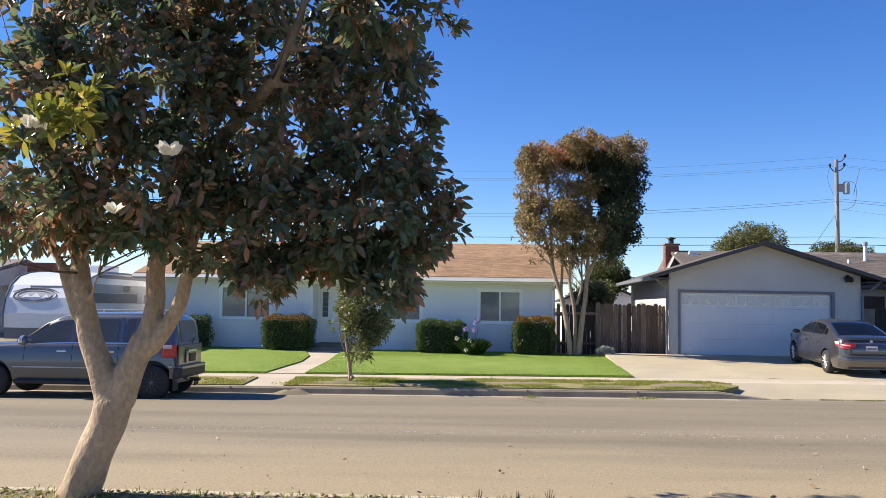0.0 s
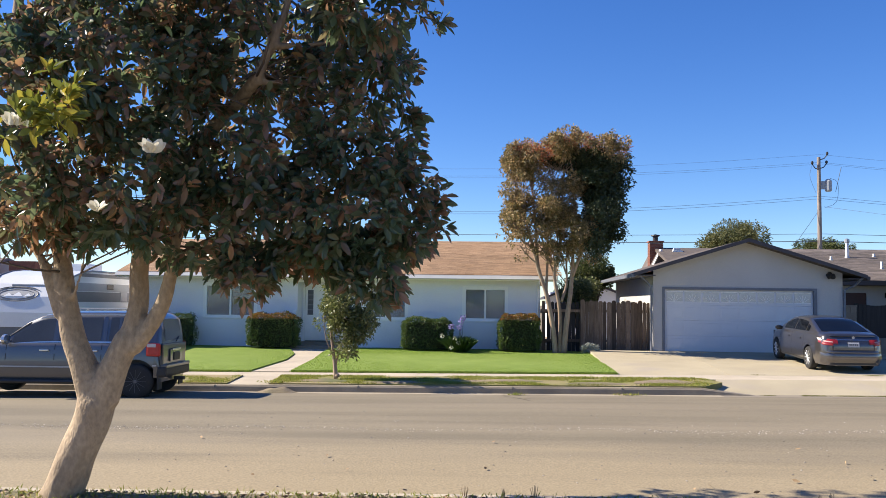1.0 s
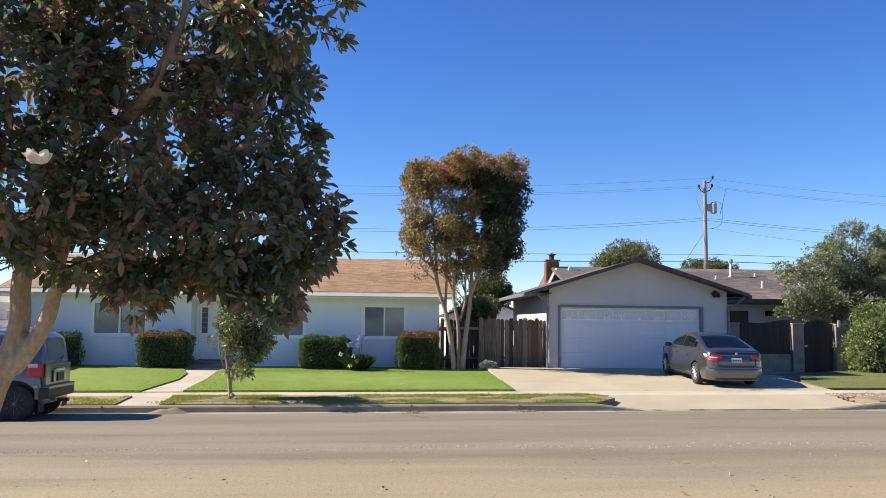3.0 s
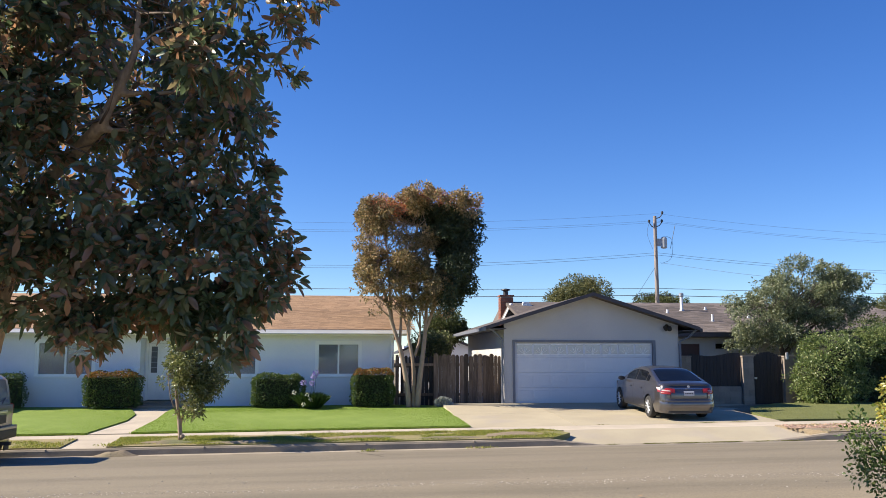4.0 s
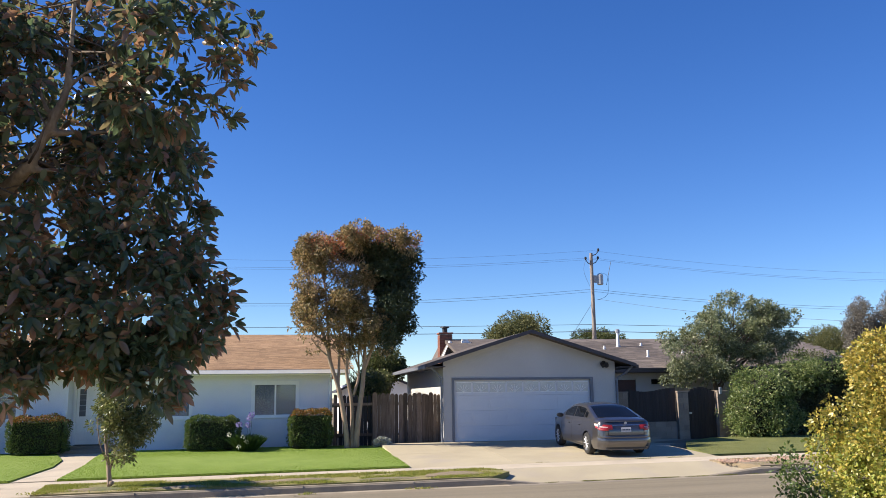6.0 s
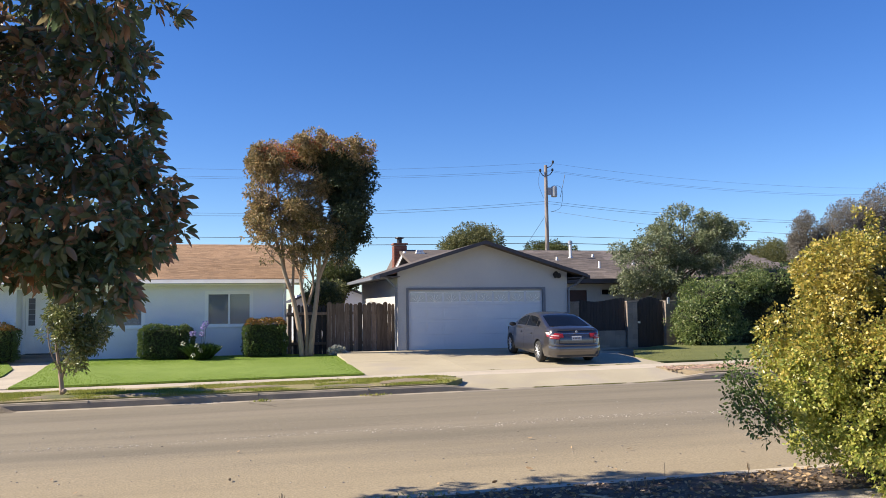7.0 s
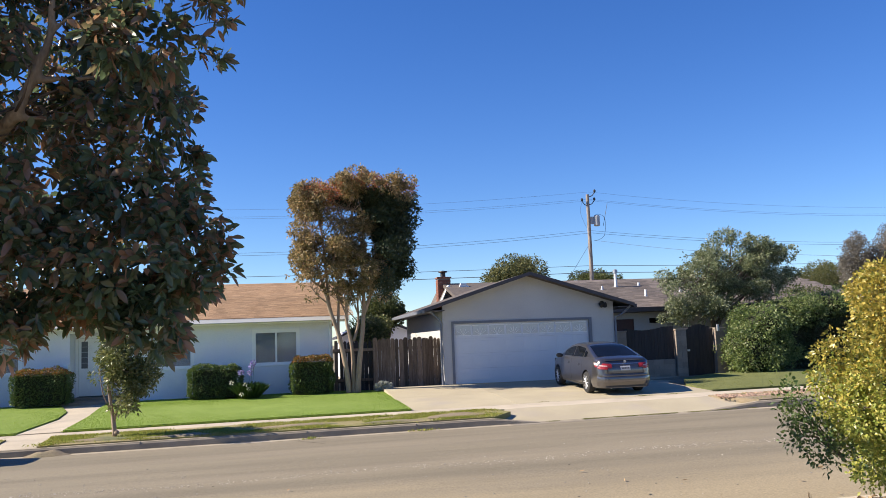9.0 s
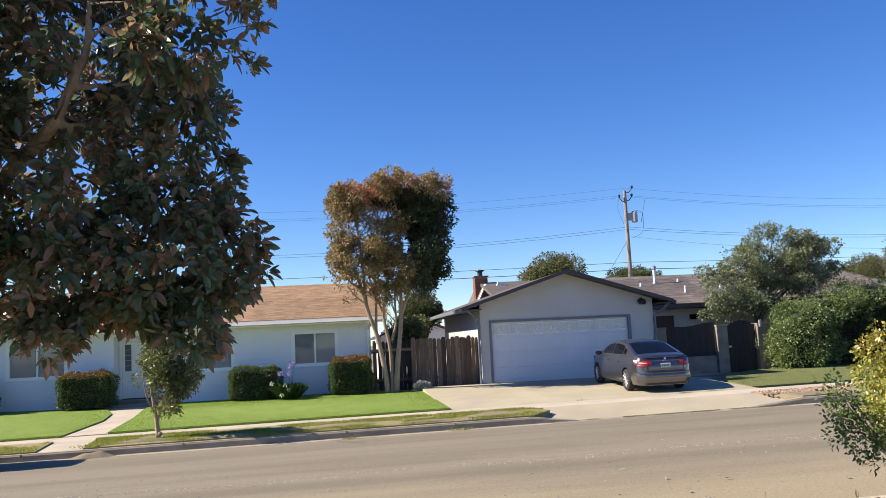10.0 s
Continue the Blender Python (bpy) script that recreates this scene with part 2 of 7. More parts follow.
    pale=surface("pale_gravel", (.52, .47, .40), (.40, .35, .29), scale=5, rough=.9, fine=60, grain=.2, bump=.3, island=.35, vary=.3),
    redstone=surface("pink_stone", (.42, .275, .195), (.34, .225, .165), scale=5, rough=.9, fine=60, grain=.25, bump=.4, island=.4, vary=.3),
    dryleaf=surface("dry_leaf", (.26, .17, .09), (.36, .25, .14), scale=5, rough=.8, fine=60, grain=.2, bump=.1, island=.45),
    petal=surface("cream_petal", (.80, .77, .66), (.72, .68, .55), scale=9, rough=.6, fine=60, grain=.06, bump=0, translucent=.25),
    lilac=surface("lilac_petal", (.36, .30, .58), (.28, .23, .48), scale=9, rough=.6, fine=60, grain=.1, bump=0, translucent=.2, island=.25),
    crack=surface("crack_filling", (.135, .112, .078), (.105, .088, .062), scale=6, rough=.95, fine=40, grain=.3, bump=.2),
    # near-black filling: the shade deep between the leaves is put into its colour
    core=surface("dark_inner_fill", (.018, .022, .009), (.026, .026, .013), scale=6, rough=.95, fine=40, grain=.4, bump=.6),
)
LEAF = dict(
    magnolia=leaf_material("magnolia_leaf", [(0, (.078, .124, .064)), (.43, (.122, .170, .082)), (.58, (.19, .172, .088)), (.69, (.30, .182, .108)), (.87, (.42, .23, .125)), (.95, (.46, .31, .12)), (1, (.62, .48, .22))], rough=.28, translucent=.50, spec=.8, patch=1.5, single=.62, drift=.95),
    bronze=leaf_material("bronze_green_leaf", [(0, (.12, .115, .050)), (.40, (.25, .20, .095)), (.75, (.44, .31, .155)), (1, (.58, .37, .19))], rough=.5, translucent=.38, patch=1.4),
    redtip=leaf_material("red_new_leaf", [(0, (.26, .10, .042)), (.5, (.44, .135, .065)), (1, (.55, .23, .11))], rough=.5, translucent=.38),
    shrub=leaf_material("dark_hedge_leaf", [(0, (.045, .085, .022)), (.6, (.095, .145, .036)), (1, (.25, .27, .08))], rough=.38, translucent=.30, patch=2, spec=.5),
    # darkened leaf: self-shade of the multi-stem tree and garden hedge is in its colour
    shade_leaf=leaf_material("dark_shade_leaf", [(0, (.022, .040, .018)), (.6, (.040, .058, .024)), (1, (.085, .085, .036))], rough=.5, translucent=.15, patch=1.2),
    orange=leaf_material("orange_hedge_tip", [(0, (0.144, 0.120, 0.024)), (.5, (0.288, 0.132, 0.034)), (1, (0.360, 0.156, 0.042))], rough=.5, translucent=0.35),
    young=leaf_material("young_tree_leaf", [(0, (.075, .105, .030)), (.6, (.165, .185, .060)), (1, (.38, .35, .14))], rough=.32, translucent=.34, patch=2, spec=.65),
    grey=leaf_material("grey_green_leaf", [(0, (.080, .110, .050)), (.5, (.175, .205, .10)), (.8, (.34, .36, .20)), (1, (.60, .60, .44))], rough=.42, translucent=.34, spec=.6),
    gold=leaf_material("golden_leaf", [(0, (.10, .13, .03)), (.28, (.24, .25, .05)), (.6, (.46, .37, .07)), (.88, (.62, .47, .11)), (1, (.76, .66, .28))], rough=.35, translucent=.32, patch=1.6, spec=.6),
    lime=leaf_material("lime_leaf", [(0, (.12, .18, .035)), (.3, (.30, .36, .07)), (.65, (.52, .50, .10)), (.9, (.66, .60, .17)), (1, (.80, .74, .34))], rough=.35, translucent=.40, patch=1.6, spec=.6),
    newleaf=leaf_material("magnolia_new_leaf", [(0, (.10, .13, .03)), (.5, (.22, .24, .04)), (1, (.50, .40, .06))], rough=.3, translucent=.4, patch=3),
    far=leaf_material("far_tree_leaf", [(0, (0.051, 0.076, 0.024)), (.6, (0.102, 0.122, 0.037)), (1, (0.170, 0.162, 0.060))], rough=.6, translucent=0.30),
    olive=leaf_material("olive_tree_leaf", [(0, (.075, .095, .035)), (.6, (.16, .165, .065)), (1, (.28, .25, .11))], rough=.6, translucent=.34, patch=.6),
    # paler leaf colour, as the hedge's sunlit end and top look
    hedge=leaf_material("lit_hedge_leaf", [(0, (.060, .098, .028)), (.5, (.155, .215, .065)), (.85, (.32, .36, .13)), (1, (.60, .58, .32))], rough=.36, translucent=.42, patch=2, spec=.6),
    farbrown=leaf_material("brown_grey_leaf", [(0, (.13, .115, .096)), (.6, (.21, .19, .16)), (1, (.31, .285, .235))], rough=.6, translucent=.3),
    grass=leaf_material("grass_blade", [(0, (.195, .295, .042)), (.5, (.24, .345, .052)), (1, (.30, .385, .075))], rough=.6, translucent=.5, patch=1.2, spec=.25),
    dullgrass=leaf_material("dull_grass_blade", [(0, (.11, .12, .03)), (.5, (.15, .16, .042)), (1, (.22, .21, .065))], rough=.6, translucent=.3, patch=1.2, spec=.25),
    drygrass=leaf_material("verge_blade", [(0, (.19, .25, .036)), (.55, (.31, .33, .068)), (1, (.44, .37, .13))], rough=.7, translucent=.4, patch=1.5, spec=.2),
    strap=leaf_material("strap_leaf", [(0, (.022, .05, .012)), (1, (.06, .11, .025))], rough=.35, translucent=.25),
    silver=leaf_material("silver_leaf", [(0, (.34, .36, .30)), (1, (.55, .55, .48))], rough=.7, translucent=.2),
)

# ---- building helpers ----
def thing(name, m, label, category, group="", kind=""):
    ob = new(name)
    ob.matrix_basis = m
    ob.empty_display_size = 0.2
    return tagged(ob, label, category, group, kind)


def part(name, bm, material, parent=None, label="", smooth=False):
    """Links a bmesh (or a ready mesh) as one mesh object under a thing or a part."""
    if isinstance(bm, bmesh.types.BMesh):
        me = bpy.data.meshes.new(name)
        bmesh.ops.recalc_face_normals(bm, faces=bm.faces[:])
        bm.to_mesh(me)
        bm.free()
    else:
        me = bm
    if not me.materials:
        me.materials.append(material)
    if smooth:
        for p in me.polygons:
            p.use_smooth = True
    ob = new(name, me)
    if parent:
        ob.parent = parent
    if label:
        tagged(ob, label)
    return ob


def setting(name, bm, material, label, category, smooth=False):
    return tagged(part(name, bm, material, None, "", smooth), label, category, "", "structure")


def box(bm, x0, x1, y0, y1, z0, z1, bevel=0.0):
    vs = [bm.verts.new((x, y, z)) for z in (z0, z1) for x, y in ((x0, y0), (x1, y0), (x1, y1), (x0, y1))]
    fs = [bm.faces.new([vs[i] for i in q]) for q in ((3, 2, 1, 0), (4, 5, 6, 7), (0, 1, 5, 4), (1, 2, 6, 5), (2, 3, 7, 6), (3, 0, 4, 7))]
    if bevel:
        edges = list({e for f in fs for e in f.edges})
        bmesh.ops.bevel(bm, geom=edges, offset=bevel, segments=2, affect='EDGES', profile=0.6)
    return bm


def boxed(*a, **k):
    return box(bmesh.new(), *a, **k)


def tube(bm, pts, radii, sides=8, wobble=0.0, close=True):
    """A tapered round bar along a line of points."""
    pts = [Vector(p) for p in pts]
    rings = []
    side = Vector((1, 0.13, 0.07)).normalized()
    for i, p in enumerate(pts):
        d = (pts[min(i + 1, len(pts) - 1)] - pts[max(i - 1, 0)]).normalized()
        u = (side - d * side.dot(d))
        if u.length < 0.05:
            u = d.orthogonal()
        u.normalize()
        v = d.cross(u)
        ring = []
        for k in range(sides):
            a = 2 * math.pi * k / sides
            r = radii[i] * (1 + wobble * noise.noise((p + Vector((math.cos(a), math.sin(a), 0))) * 2.3))
            ring.append(bm.verts.new(p + (u * math.cos(a) + v * math.sin(a)) * r))
        rings.append(ring)
    for a, b in zip(rings, rings[1:]):
        for k in range(sides):
            bm.faces.new((a[k], a[(k + 1) % sides], b[(k + 1) % sides], b[k]))
    if close:
        bm.faces.new(rings[0][::-1])
        bm.faces.new(rings[-1])
    return bm


def curve_through(pts, n):
    """n points on a smooth line through pts."""
    pts = [Vector(p) for p in pts]
    out = []
    for i in range(n):
        s = i / (n - 1) * (len(pts) - 1)
        k = min(int(s), len(pts) - 2)
        f = s - k
        p0, p1, p2, p3 = pts[max(k - 1, 0)], pts[k], pts[k + 1], pts[min(k + 2, len(pts) - 1)]
        out.append(0.5 * ((2 * p1) + (p2 - p0) * f + (2 * p0 - 5 * p1 + 4 * p2 - p3) * f * f + (3 * p1 - p0 - 3 * p2 + p3) * f ** 3))
    return out


def lathe(bm, profile, sides=20, axis='x', centre=(0, 0, 0)):
    """Turns (radius, along) pairs round an axis."""
    rings = []
    for r, h in profile:
        ring = []
        for k in range(sides):
            a = 2 * math.pi * k / sides
            c, s = r * math.cos(a), r * math.sin(a)
            q = (h, c, s) if axis == 'x' else (c, h, s) if axis == 'y' else (c, s, h)
            ring.append(bm.verts.new(Vector(q) + Vector(centre)))
        rings.append(ring)
    for a, b in zip(rings, rings[1:]):
        for k in range(sides):
            bm.faces.new((a[k], a[(k + 1) % sides], b[(k + 1) % sides], b[k]))
    bm.faces.new(rings[0][::-1])
    bm.faces.new(rings[-1])
    return bm


def slab(bm, poly, height, thick):
    """A sheet over a plan polygon, with its top at height(x, y)."""
    top = [bm.verts.new((x, y, height(x, y))) for x, y in poly]
    low = [bm.verts.new((x, y, height(x, y) - thick)) for x, y in poly]
    bm.faces.new(top)
    bm.faces.new(low[::-1])
    n = len(poly)
    for i in range(n):
        bm.faces.new((low[i], low[(i + 1) % n], top[(i + 1) % n], top[i]))
    return bm


def piecewise(table):
    xs, ys = [a for a, b in table], [b for a, b in table]
    return lambda v: float(np.interp(v, xs, ys))


def wall_panel(bm, x0, x1, y0, y1, z0, z1, holes):
    """A wall along x with rectangular openings (x0, x1, z0, z1) right through it, as one closed skin."""
    xs_ = sorted({x0, x1, *(h[0] for h in holes), *(h[1] for h in holes)})
    zs_ = sorted({z0, z1, *(h[2] for h in holes), *(h[3] for h in holes)})
    V = {(i, j, k): bm.verts.new((xs_[i], (y0, y1)[k], zs_[j])) for i in range(len(xs_)) for j in range(len(zs_)) for k in (0, 1)}

    def solid(i, j):
        if not (0 <= i < len(xs_) - 1 and 0 <= j < len(zs_) - 1):
            return False
        cx, cz = (xs_[i] + xs_[i + 1]) / 2, (zs_[j] + zs_[j + 1]) / 2
        return not any(h[0] < cx < h[1] and h[2] < cz < h[3] for h in holes)
    for i in range(len(xs_) - 1):
        for j in range(len(zs_) - 1):
            if solid(i, j):
                for k in (0, 1):
                    bm.faces.new((V[i, j, k], V[i + 1, j, k], V[i + 1, j + 1, k], V[i, j + 1, k]))
                for di, dj, a, b in ((-1, 0, (i, j), (i, j + 1)), (1, 0, (i + 1, j), (i + 1, j + 1)), (0, -1, (i, j), (i + 1, j)), (0, 1, (i, j + 1), (i + 1, j + 1))):
                    if not solid(i + di, j + dj):
                        bm.faces.new((V[(*a, 0)], V[(*b, 0)], V[(*b, 1)], V[(*a, 1)]))
    for v in [v for v in bm.verts if not v.link_faces]:
        bm.verts.remove(v)
    return bm


rng = np.random.default_rng(7)


def unit(a):
    return a / np.maximum(np.linalg.norm(a, axis=1, keepdims=True), 1e-9)


def leaves_mesh(name, C, D, L, W, broad=False, droop=0.15, underside=0.0, facing=None):
    """Many folded leaves at C along D as one mesh; broad ones have a rounded outline and, if asked, a sheet below."""
    n = len(C)
    D = unit(D)
    ref = rng.normal(size=(n, 3)) if facing is None else facing + rng.normal(size=(n, 3)) * 0.35
    S = unit(np.cross(D, ref))
    Nn = np.cross(S, D)
    Nn = np.where(Nn[:, 2:3] < 0, -Nn, Nn) if facing is None else Nn
    S = np.cross(D, Nn)
    L, W = np.broadcast_to(L, n)[:, None], np.broadcast_to(W, n)[:, None]
    prof = [(0, 0), (.22, .34), (.52, .5), (.82, .32), (1, 0)] if broad else [(0, 0), (.45, .5), (1, 0)]
    cols = []
    for f, w in prof:
        mid = C + D * L * f - np.array([0, 0, 1.0]) * (droop * f * f) * L
        if w == 0:
            cols.append((mid,))
        else:
            cols.append((mid + S * W * w + Nn * W * w * .35, mid - S * W * w + Nn * W * w * .35))
    flat = [v for c in cols for v in c]
    k = len(flat)
    V = np.stack(flat, 1)
    if broad:
        faces = [(0, 1, 3, 5, 7), (0, 7, 6, 4, 2)]
    else:
        faces = [(0, 1, 3), (0, 3, 2)]
    sheets = [V]
    if underside:
        sheets.append(V - Nn[:, None, :] * underside)
    verts = np.concatenate([s.reshape(-1, 3) for s in sheets])
    base = np.arange(n)[:, None] * k
    polys = []
    for j in range(len(sheets)):
        for f in faces:
            q = base + np.array(f if j == 0 else f[::-1]) + j * n * k
            polys.append(q)
    P = np.concatenate(polys)
    me = bpy.data.meshes.new(name)
    size = P.shape[1]
    me.vertices.add(len(verts))
    me.vertices.foreach_set("co", verts.astype(np.float32).ravel())
    me.loops.add(P.size)
    me.loops.foreach_set("vertex_index", P.astype(np.int32).ravel())
    me.polygons.add(len(P))
    me.polygons.foreach_set("loop_start", np.arange(0, P.size, size, dtype=np.int32))
    if underside:
        mi = np.zeros(len(P), np.int32)
        mi[len(P) // 2:] = 1
        me.polygons.foreach_set("material_index", mi)
    me.update(calc_edges=True)
    return me


def lobe_points(lobes, n, shell=0.55, gap=0.0, gap_scale=0.8, flat=0.0):
    """Points through the outer part of several ellipsoids, with gaps where a noise is low."""
    vols = np.array([a * b * c for _, (a, b, c) in lobes])
    pick = rng.choice(len(lobes), size=n * 3, p=vols / vols.sum())
    d = unit(rng.normal(size=(n * 3, 3)))
    r = (shell ** 3 + (1 - shell ** 3) * rng.random(n * 3)) ** (1 / 3)
    cen = np.array([c for c, _ in lobes])[pick]
    rad = np.array([q for _, q in lobes])[pick]
    P = cen + d * r[:, None] * rad
    if gap:
        g = np.array([noise.noise(Vector(p) * gap_scale) + 0.5 * noise.noise(Vector(p) * gap_scale * 2.7) for p in P])
        keep = g > -1 + gap
        P, d = P[keep], d[keep]
    return P[:n], d[:n]


def clumps(lobes, n, r0, r1, shell=.4, flat=.8):
    """Many small uneven leaf clumps filling larger lobes of a crown."""
    P, _ = lobe_points(lobes, n, shell)
    r = rng.uniform(r0, r1, len(P))
    return [(tuple(p), (s * rng.uniform(.8, 1.3), s, s * flat)) for p, s in zip(P, r)]


def tufts(P, d, each, spread, lift=0.3):
    """Leaf seats and directions: a whorl of leaves round each point."""
    C = np.repeat(P, each, 0)
    O = np.repeat(d, each, 0)
    D = unit(O * 0.75 + rng.normal(size=C.shape) * 0.75 + np.array([0, 0, lift]))
    return C + D * spread * rng.random((len(C), 1)) + rng.normal(size=C.shape) * spread * 0.25, D


def stuff(name, me, material, label, category, parent=None):
    ob = part(name, me, material, parent)
    return tagged(ob, label, "" if parent else category, "", "stuff")


# ---- the lie of the land ----
def road_z(x):
    """Gutter level of the gently climbing street."""
    return -0.088 + 0.011 * max(-25.0, min(25.0, x))


KERB, WALK0, WALK1 = 20.15, 21.6, 22.7          # far kerb face, pavement front and back
def road_top(x, y):
    return road_z(x) + 0.10 * (1 - ((y - 14.5) / 5.65) ** 2)
def verge_z(x, y):
    return road_z(x) + 0.155 + 0.09 * (y - KERB) / (WALK0 - KERB)
def pave_z(x, y=22.0):
    return road_z(x) + 0.245 + 0.015 * (y - WALK0)
def lot_z(x, y):
    f = min(max((y - WALK1) / 7.0, 0), 1)
    return (road_z(x) + 0.262) * (1 - f) + 0.42 * f
def drive_z(x, y):
    f = min(max((y - WALK1) / 6.0, 0), 1.1)
    return (road_z(x) + 0.262) * (1 - f) + 0.53 * f - 0.09 * max(x - 10.6, 0) * min(max((y - 25.7) / 3, 0), 1)
def apron_z(x, y):
    return road_z(x) + 0.008 + 0.237 * (y - 20.31) / (WALK0 - 20.31)


bm = bmesh.new()
profile = [(-3000, -.1), (5.9, -.1), (7.5, -.12), (8.7, -.14), (8.9, -.45), (20.2, -.45), (20.5, -.2), (23, -.02), (29.5, .33), (60, .35), (3000, .35)]
rows = []
for x in (-3000, -25, 0, 25, 3000):
    rows.append([bm.verts.new((x, y, z + 0.011 * max(-25, min(25, x)) * (1 if y < 23.5 else 0))) for y, z in profile])
for a, b in zip(rows, rows[1:]):
    for i in range(len(profile) - 1):
        bm.faces.new((a[i], b[i], b[i + 1], a[i + 1]))
setting("ground", bm, M["earth"], "bare earth and dry weeds between the lots", "ground")

bm = bmesh.new()
ys = np.linspace(9.0, KERB - 0.02, 14)
rows = [[bm.verts.new((x, y, road_top(x, y))) for y in ys] for x in (-140, -25, -12, 0, 12, 25, 140)]
for a, b in zip(rows, rows[1:]):
    for i in range(len(ys) - 1):
        bm.faces.new((a[i], b[i], b[i + 1], a[i + 1]))
setting("road", bm, M["asphalt"], "worn tan-grey asphalt street with long streaks", "road")
# far kerb, lowered across the driveway
def kerb_drop(x):
    return float(np.interp(x, [4.7, 5.9, 10.1, 11.5], [1, 0.03, 0.03, 1]))
bm = bmesh.new()
xs = [-140, -25, -12, -8, -4, 0, 2.89, 2.9, 4.7, 5.1, 5.5, 5.9, 8, 10.1, 10.6, 11.0, 11.5, 18, 25, 140]
rows = []
for x in xs:
    g, h = road_z(x), 0.155 * kerb_drop(x)
    rows.append([bm.verts.new(v) for v in ((x, KERB - .40, g + .012), (x, KERB - .02, g + .006), (x, KERB, g + h * .8), (x, KERB + .03, g + h), (x, KERB + .15, g + h + .004), (x, KERB + .15, g - .3), (x, KERB - .40, g - .3))])
for a, b in zip(rows, rows[1:]):
    for i in range(6):
        bm.faces.new((a[i], b[i], b[i + 1], a[i + 1]))
setting("kerb_far", bm, M["kerb"], "stained concrete kerb with driveway dip, face darkened for its shade", "kerb")
bm = bmesh.new()                               # pale gutter pan; the kerb top takes the same pale colour for sunlight
for (ya, za), (yb, zb) in (((KERB - .40, .017), (KERB - .022, .011)), ((KERB + .032, None), (KERB + .148, None))):
    rows = []
    for x in xs:
        g, h = road_z(x), 0.155 * kerb_drop(x) + .006
        rows.append([bm.verts.new((x, ya, g + (h if za is None else za))), bm.verts.new((x, yb, g + (h + .003 if zb is None else zb)))])
    for x, a, b in zip(xs, rows, rows[1:]):
        if not 5.0 < x < 11.0:
            bm.faces.new((a[0], b[0], b[1], a[1]))
for v in [v for v in bm.verts if not v.link_faces]:
    bm.verts.remove(v)
setting("gutter_far", bm, M["pan"], "pale worn concrete gutter, and kerb top coloured pale as sunlit", "gutter")
for x in (-9.0, -6.6, -3.2, 0.4):
    setting("kerb_joint", boxed(x - .006, x + .006, KERB - .004, KERB + .15, road_z(x), road_z(x) + .163), M["ink"], "dark joint in the kerb", "kerb")
bm = boxed(2.875, 2.9, KERB - .006, KERB + .155, road_z(2.9), road_z(2.9) + .162)
setting("kerb_joint", bm, M["pale"], "pale mortar joint in the kerb", "kerb")

def near_z(x):
    return road_z(x) - 0.01
bm = bmesh.new()
rows = []
for x in (-140, -25, -10, 0, 10, 25, 140):
    g = near_z(x)
    rows.append([bm.verts.new(v) for v in ((x, 9.35, g + .004), (x, 8.93, g + .01), (x, 8.91, g + .13), (x, 8.88, g + .15), (x, 8.74, g + .15), (x, 8.74, g - .3))])
for a, b in zip(rows, rows[1:]):
    for i in range(5):
        bm.faces.new((a[i], b[i], b[i + 1], a[i + 1]))
setting("kerb_near", bm, M["concrete"], "pale worn concrete kerb and gutter", "kerb")
bm = bmesh.new()
slab(bm, [(-25, 7.6), (1.4, 7.6), (1.7, 8.74), (-25, 8.74)], lambda x, y: near_z(x) + .15, .3)
setting("verge_near", bm, M["earth"], "bare verge of earth and dry grass", "verge")
bm = bmesh.new()
slab(bm, [(1.405, 7.6), (25, 7.6), (25, 8.74), (1.705, 8.74)], lambda x, y: near_z(x) + .15, .3)
setting("verge_near", bm, M["mulch"], "dark verge of mulch, twigs and leaf litter", "verge")
for i in range(-8, 10):
    bm = bmesh.new()
    slab(bm, [(i * 1.5 + .006, 6.2), (i * 1.5 + 1.494, 6.2), (i * 1.5 + 1.494, 7.59), (i * 1.5 + .006, 7.59)], lambda x, y: near_z(x) + .17, .12)
    setting("pavement_near", bm, M["concrete"], "grey concrete pavement slab", "pavement")

# far pavement, verge, lots
slabs = [(-40 + 1.52 * i, -40 + 1.52 * (i + 1)) for i in range(46)]
for a, b in slabs:
    bm = bmesh.new()
    slab(bm, [(a + .005, WALK0), (b - .005, WALK0), (b - .005, WALK1), (a + .005, WALK1)], pave_z, .12)
    setting("pavement_far", bm, M["concrete"], "sunlit concrete pavement slab", "pavement")
verges = [[(-25, KERB + .151), (-6.35, KERB + .151), (-6.35, WALK0 - .003), (-25, WALK0 - .003)],
          [(-5.35, KERB + .151), (4.8, KERB + .151), (5.35, 20.95), (5.0, WALK0 - .003), (-5.35, WALK0 - .003)],
          [(11.6, KERB + .151), (25, KERB + .151), (25, WALK0 - .003), (10.9, WALK0 - .003)]]
for v in verges:
    bm = bmesh.new()
    slab(bm, v, lambda x, y: verge_z(x, y) + .03, .3)
    setting("verge_far", bm, M["strip"] if v[0][0] < 5 else M["earth"], "patchy verge of dry grass and bare earth" if v[0][0] < 5 else "bare earth verge beside the driveway", "verge")
bm = bmesh.new()
slab(bm, [(-6.35, KERB + .151), (-5.35, KERB + .151), (-5.35, WALK0 - .003), (-6.35, WALK0 - .003)], verge_z, .2)
slab(bm, [(-6.45, WALK1 + .003), (-5.42, WALK1 + .003), (-5.42, 25.6), (-5.55, 27.4), (-5.6, 28.9), (-6.9, 28.9), (-6.3, 27.0), (-6.15, 25.4)], lambda x, y: lot_z(x, y) + .02, .2)
setting("front_path", bm, M["concrete"], "pale concrete path to the front door", "path")
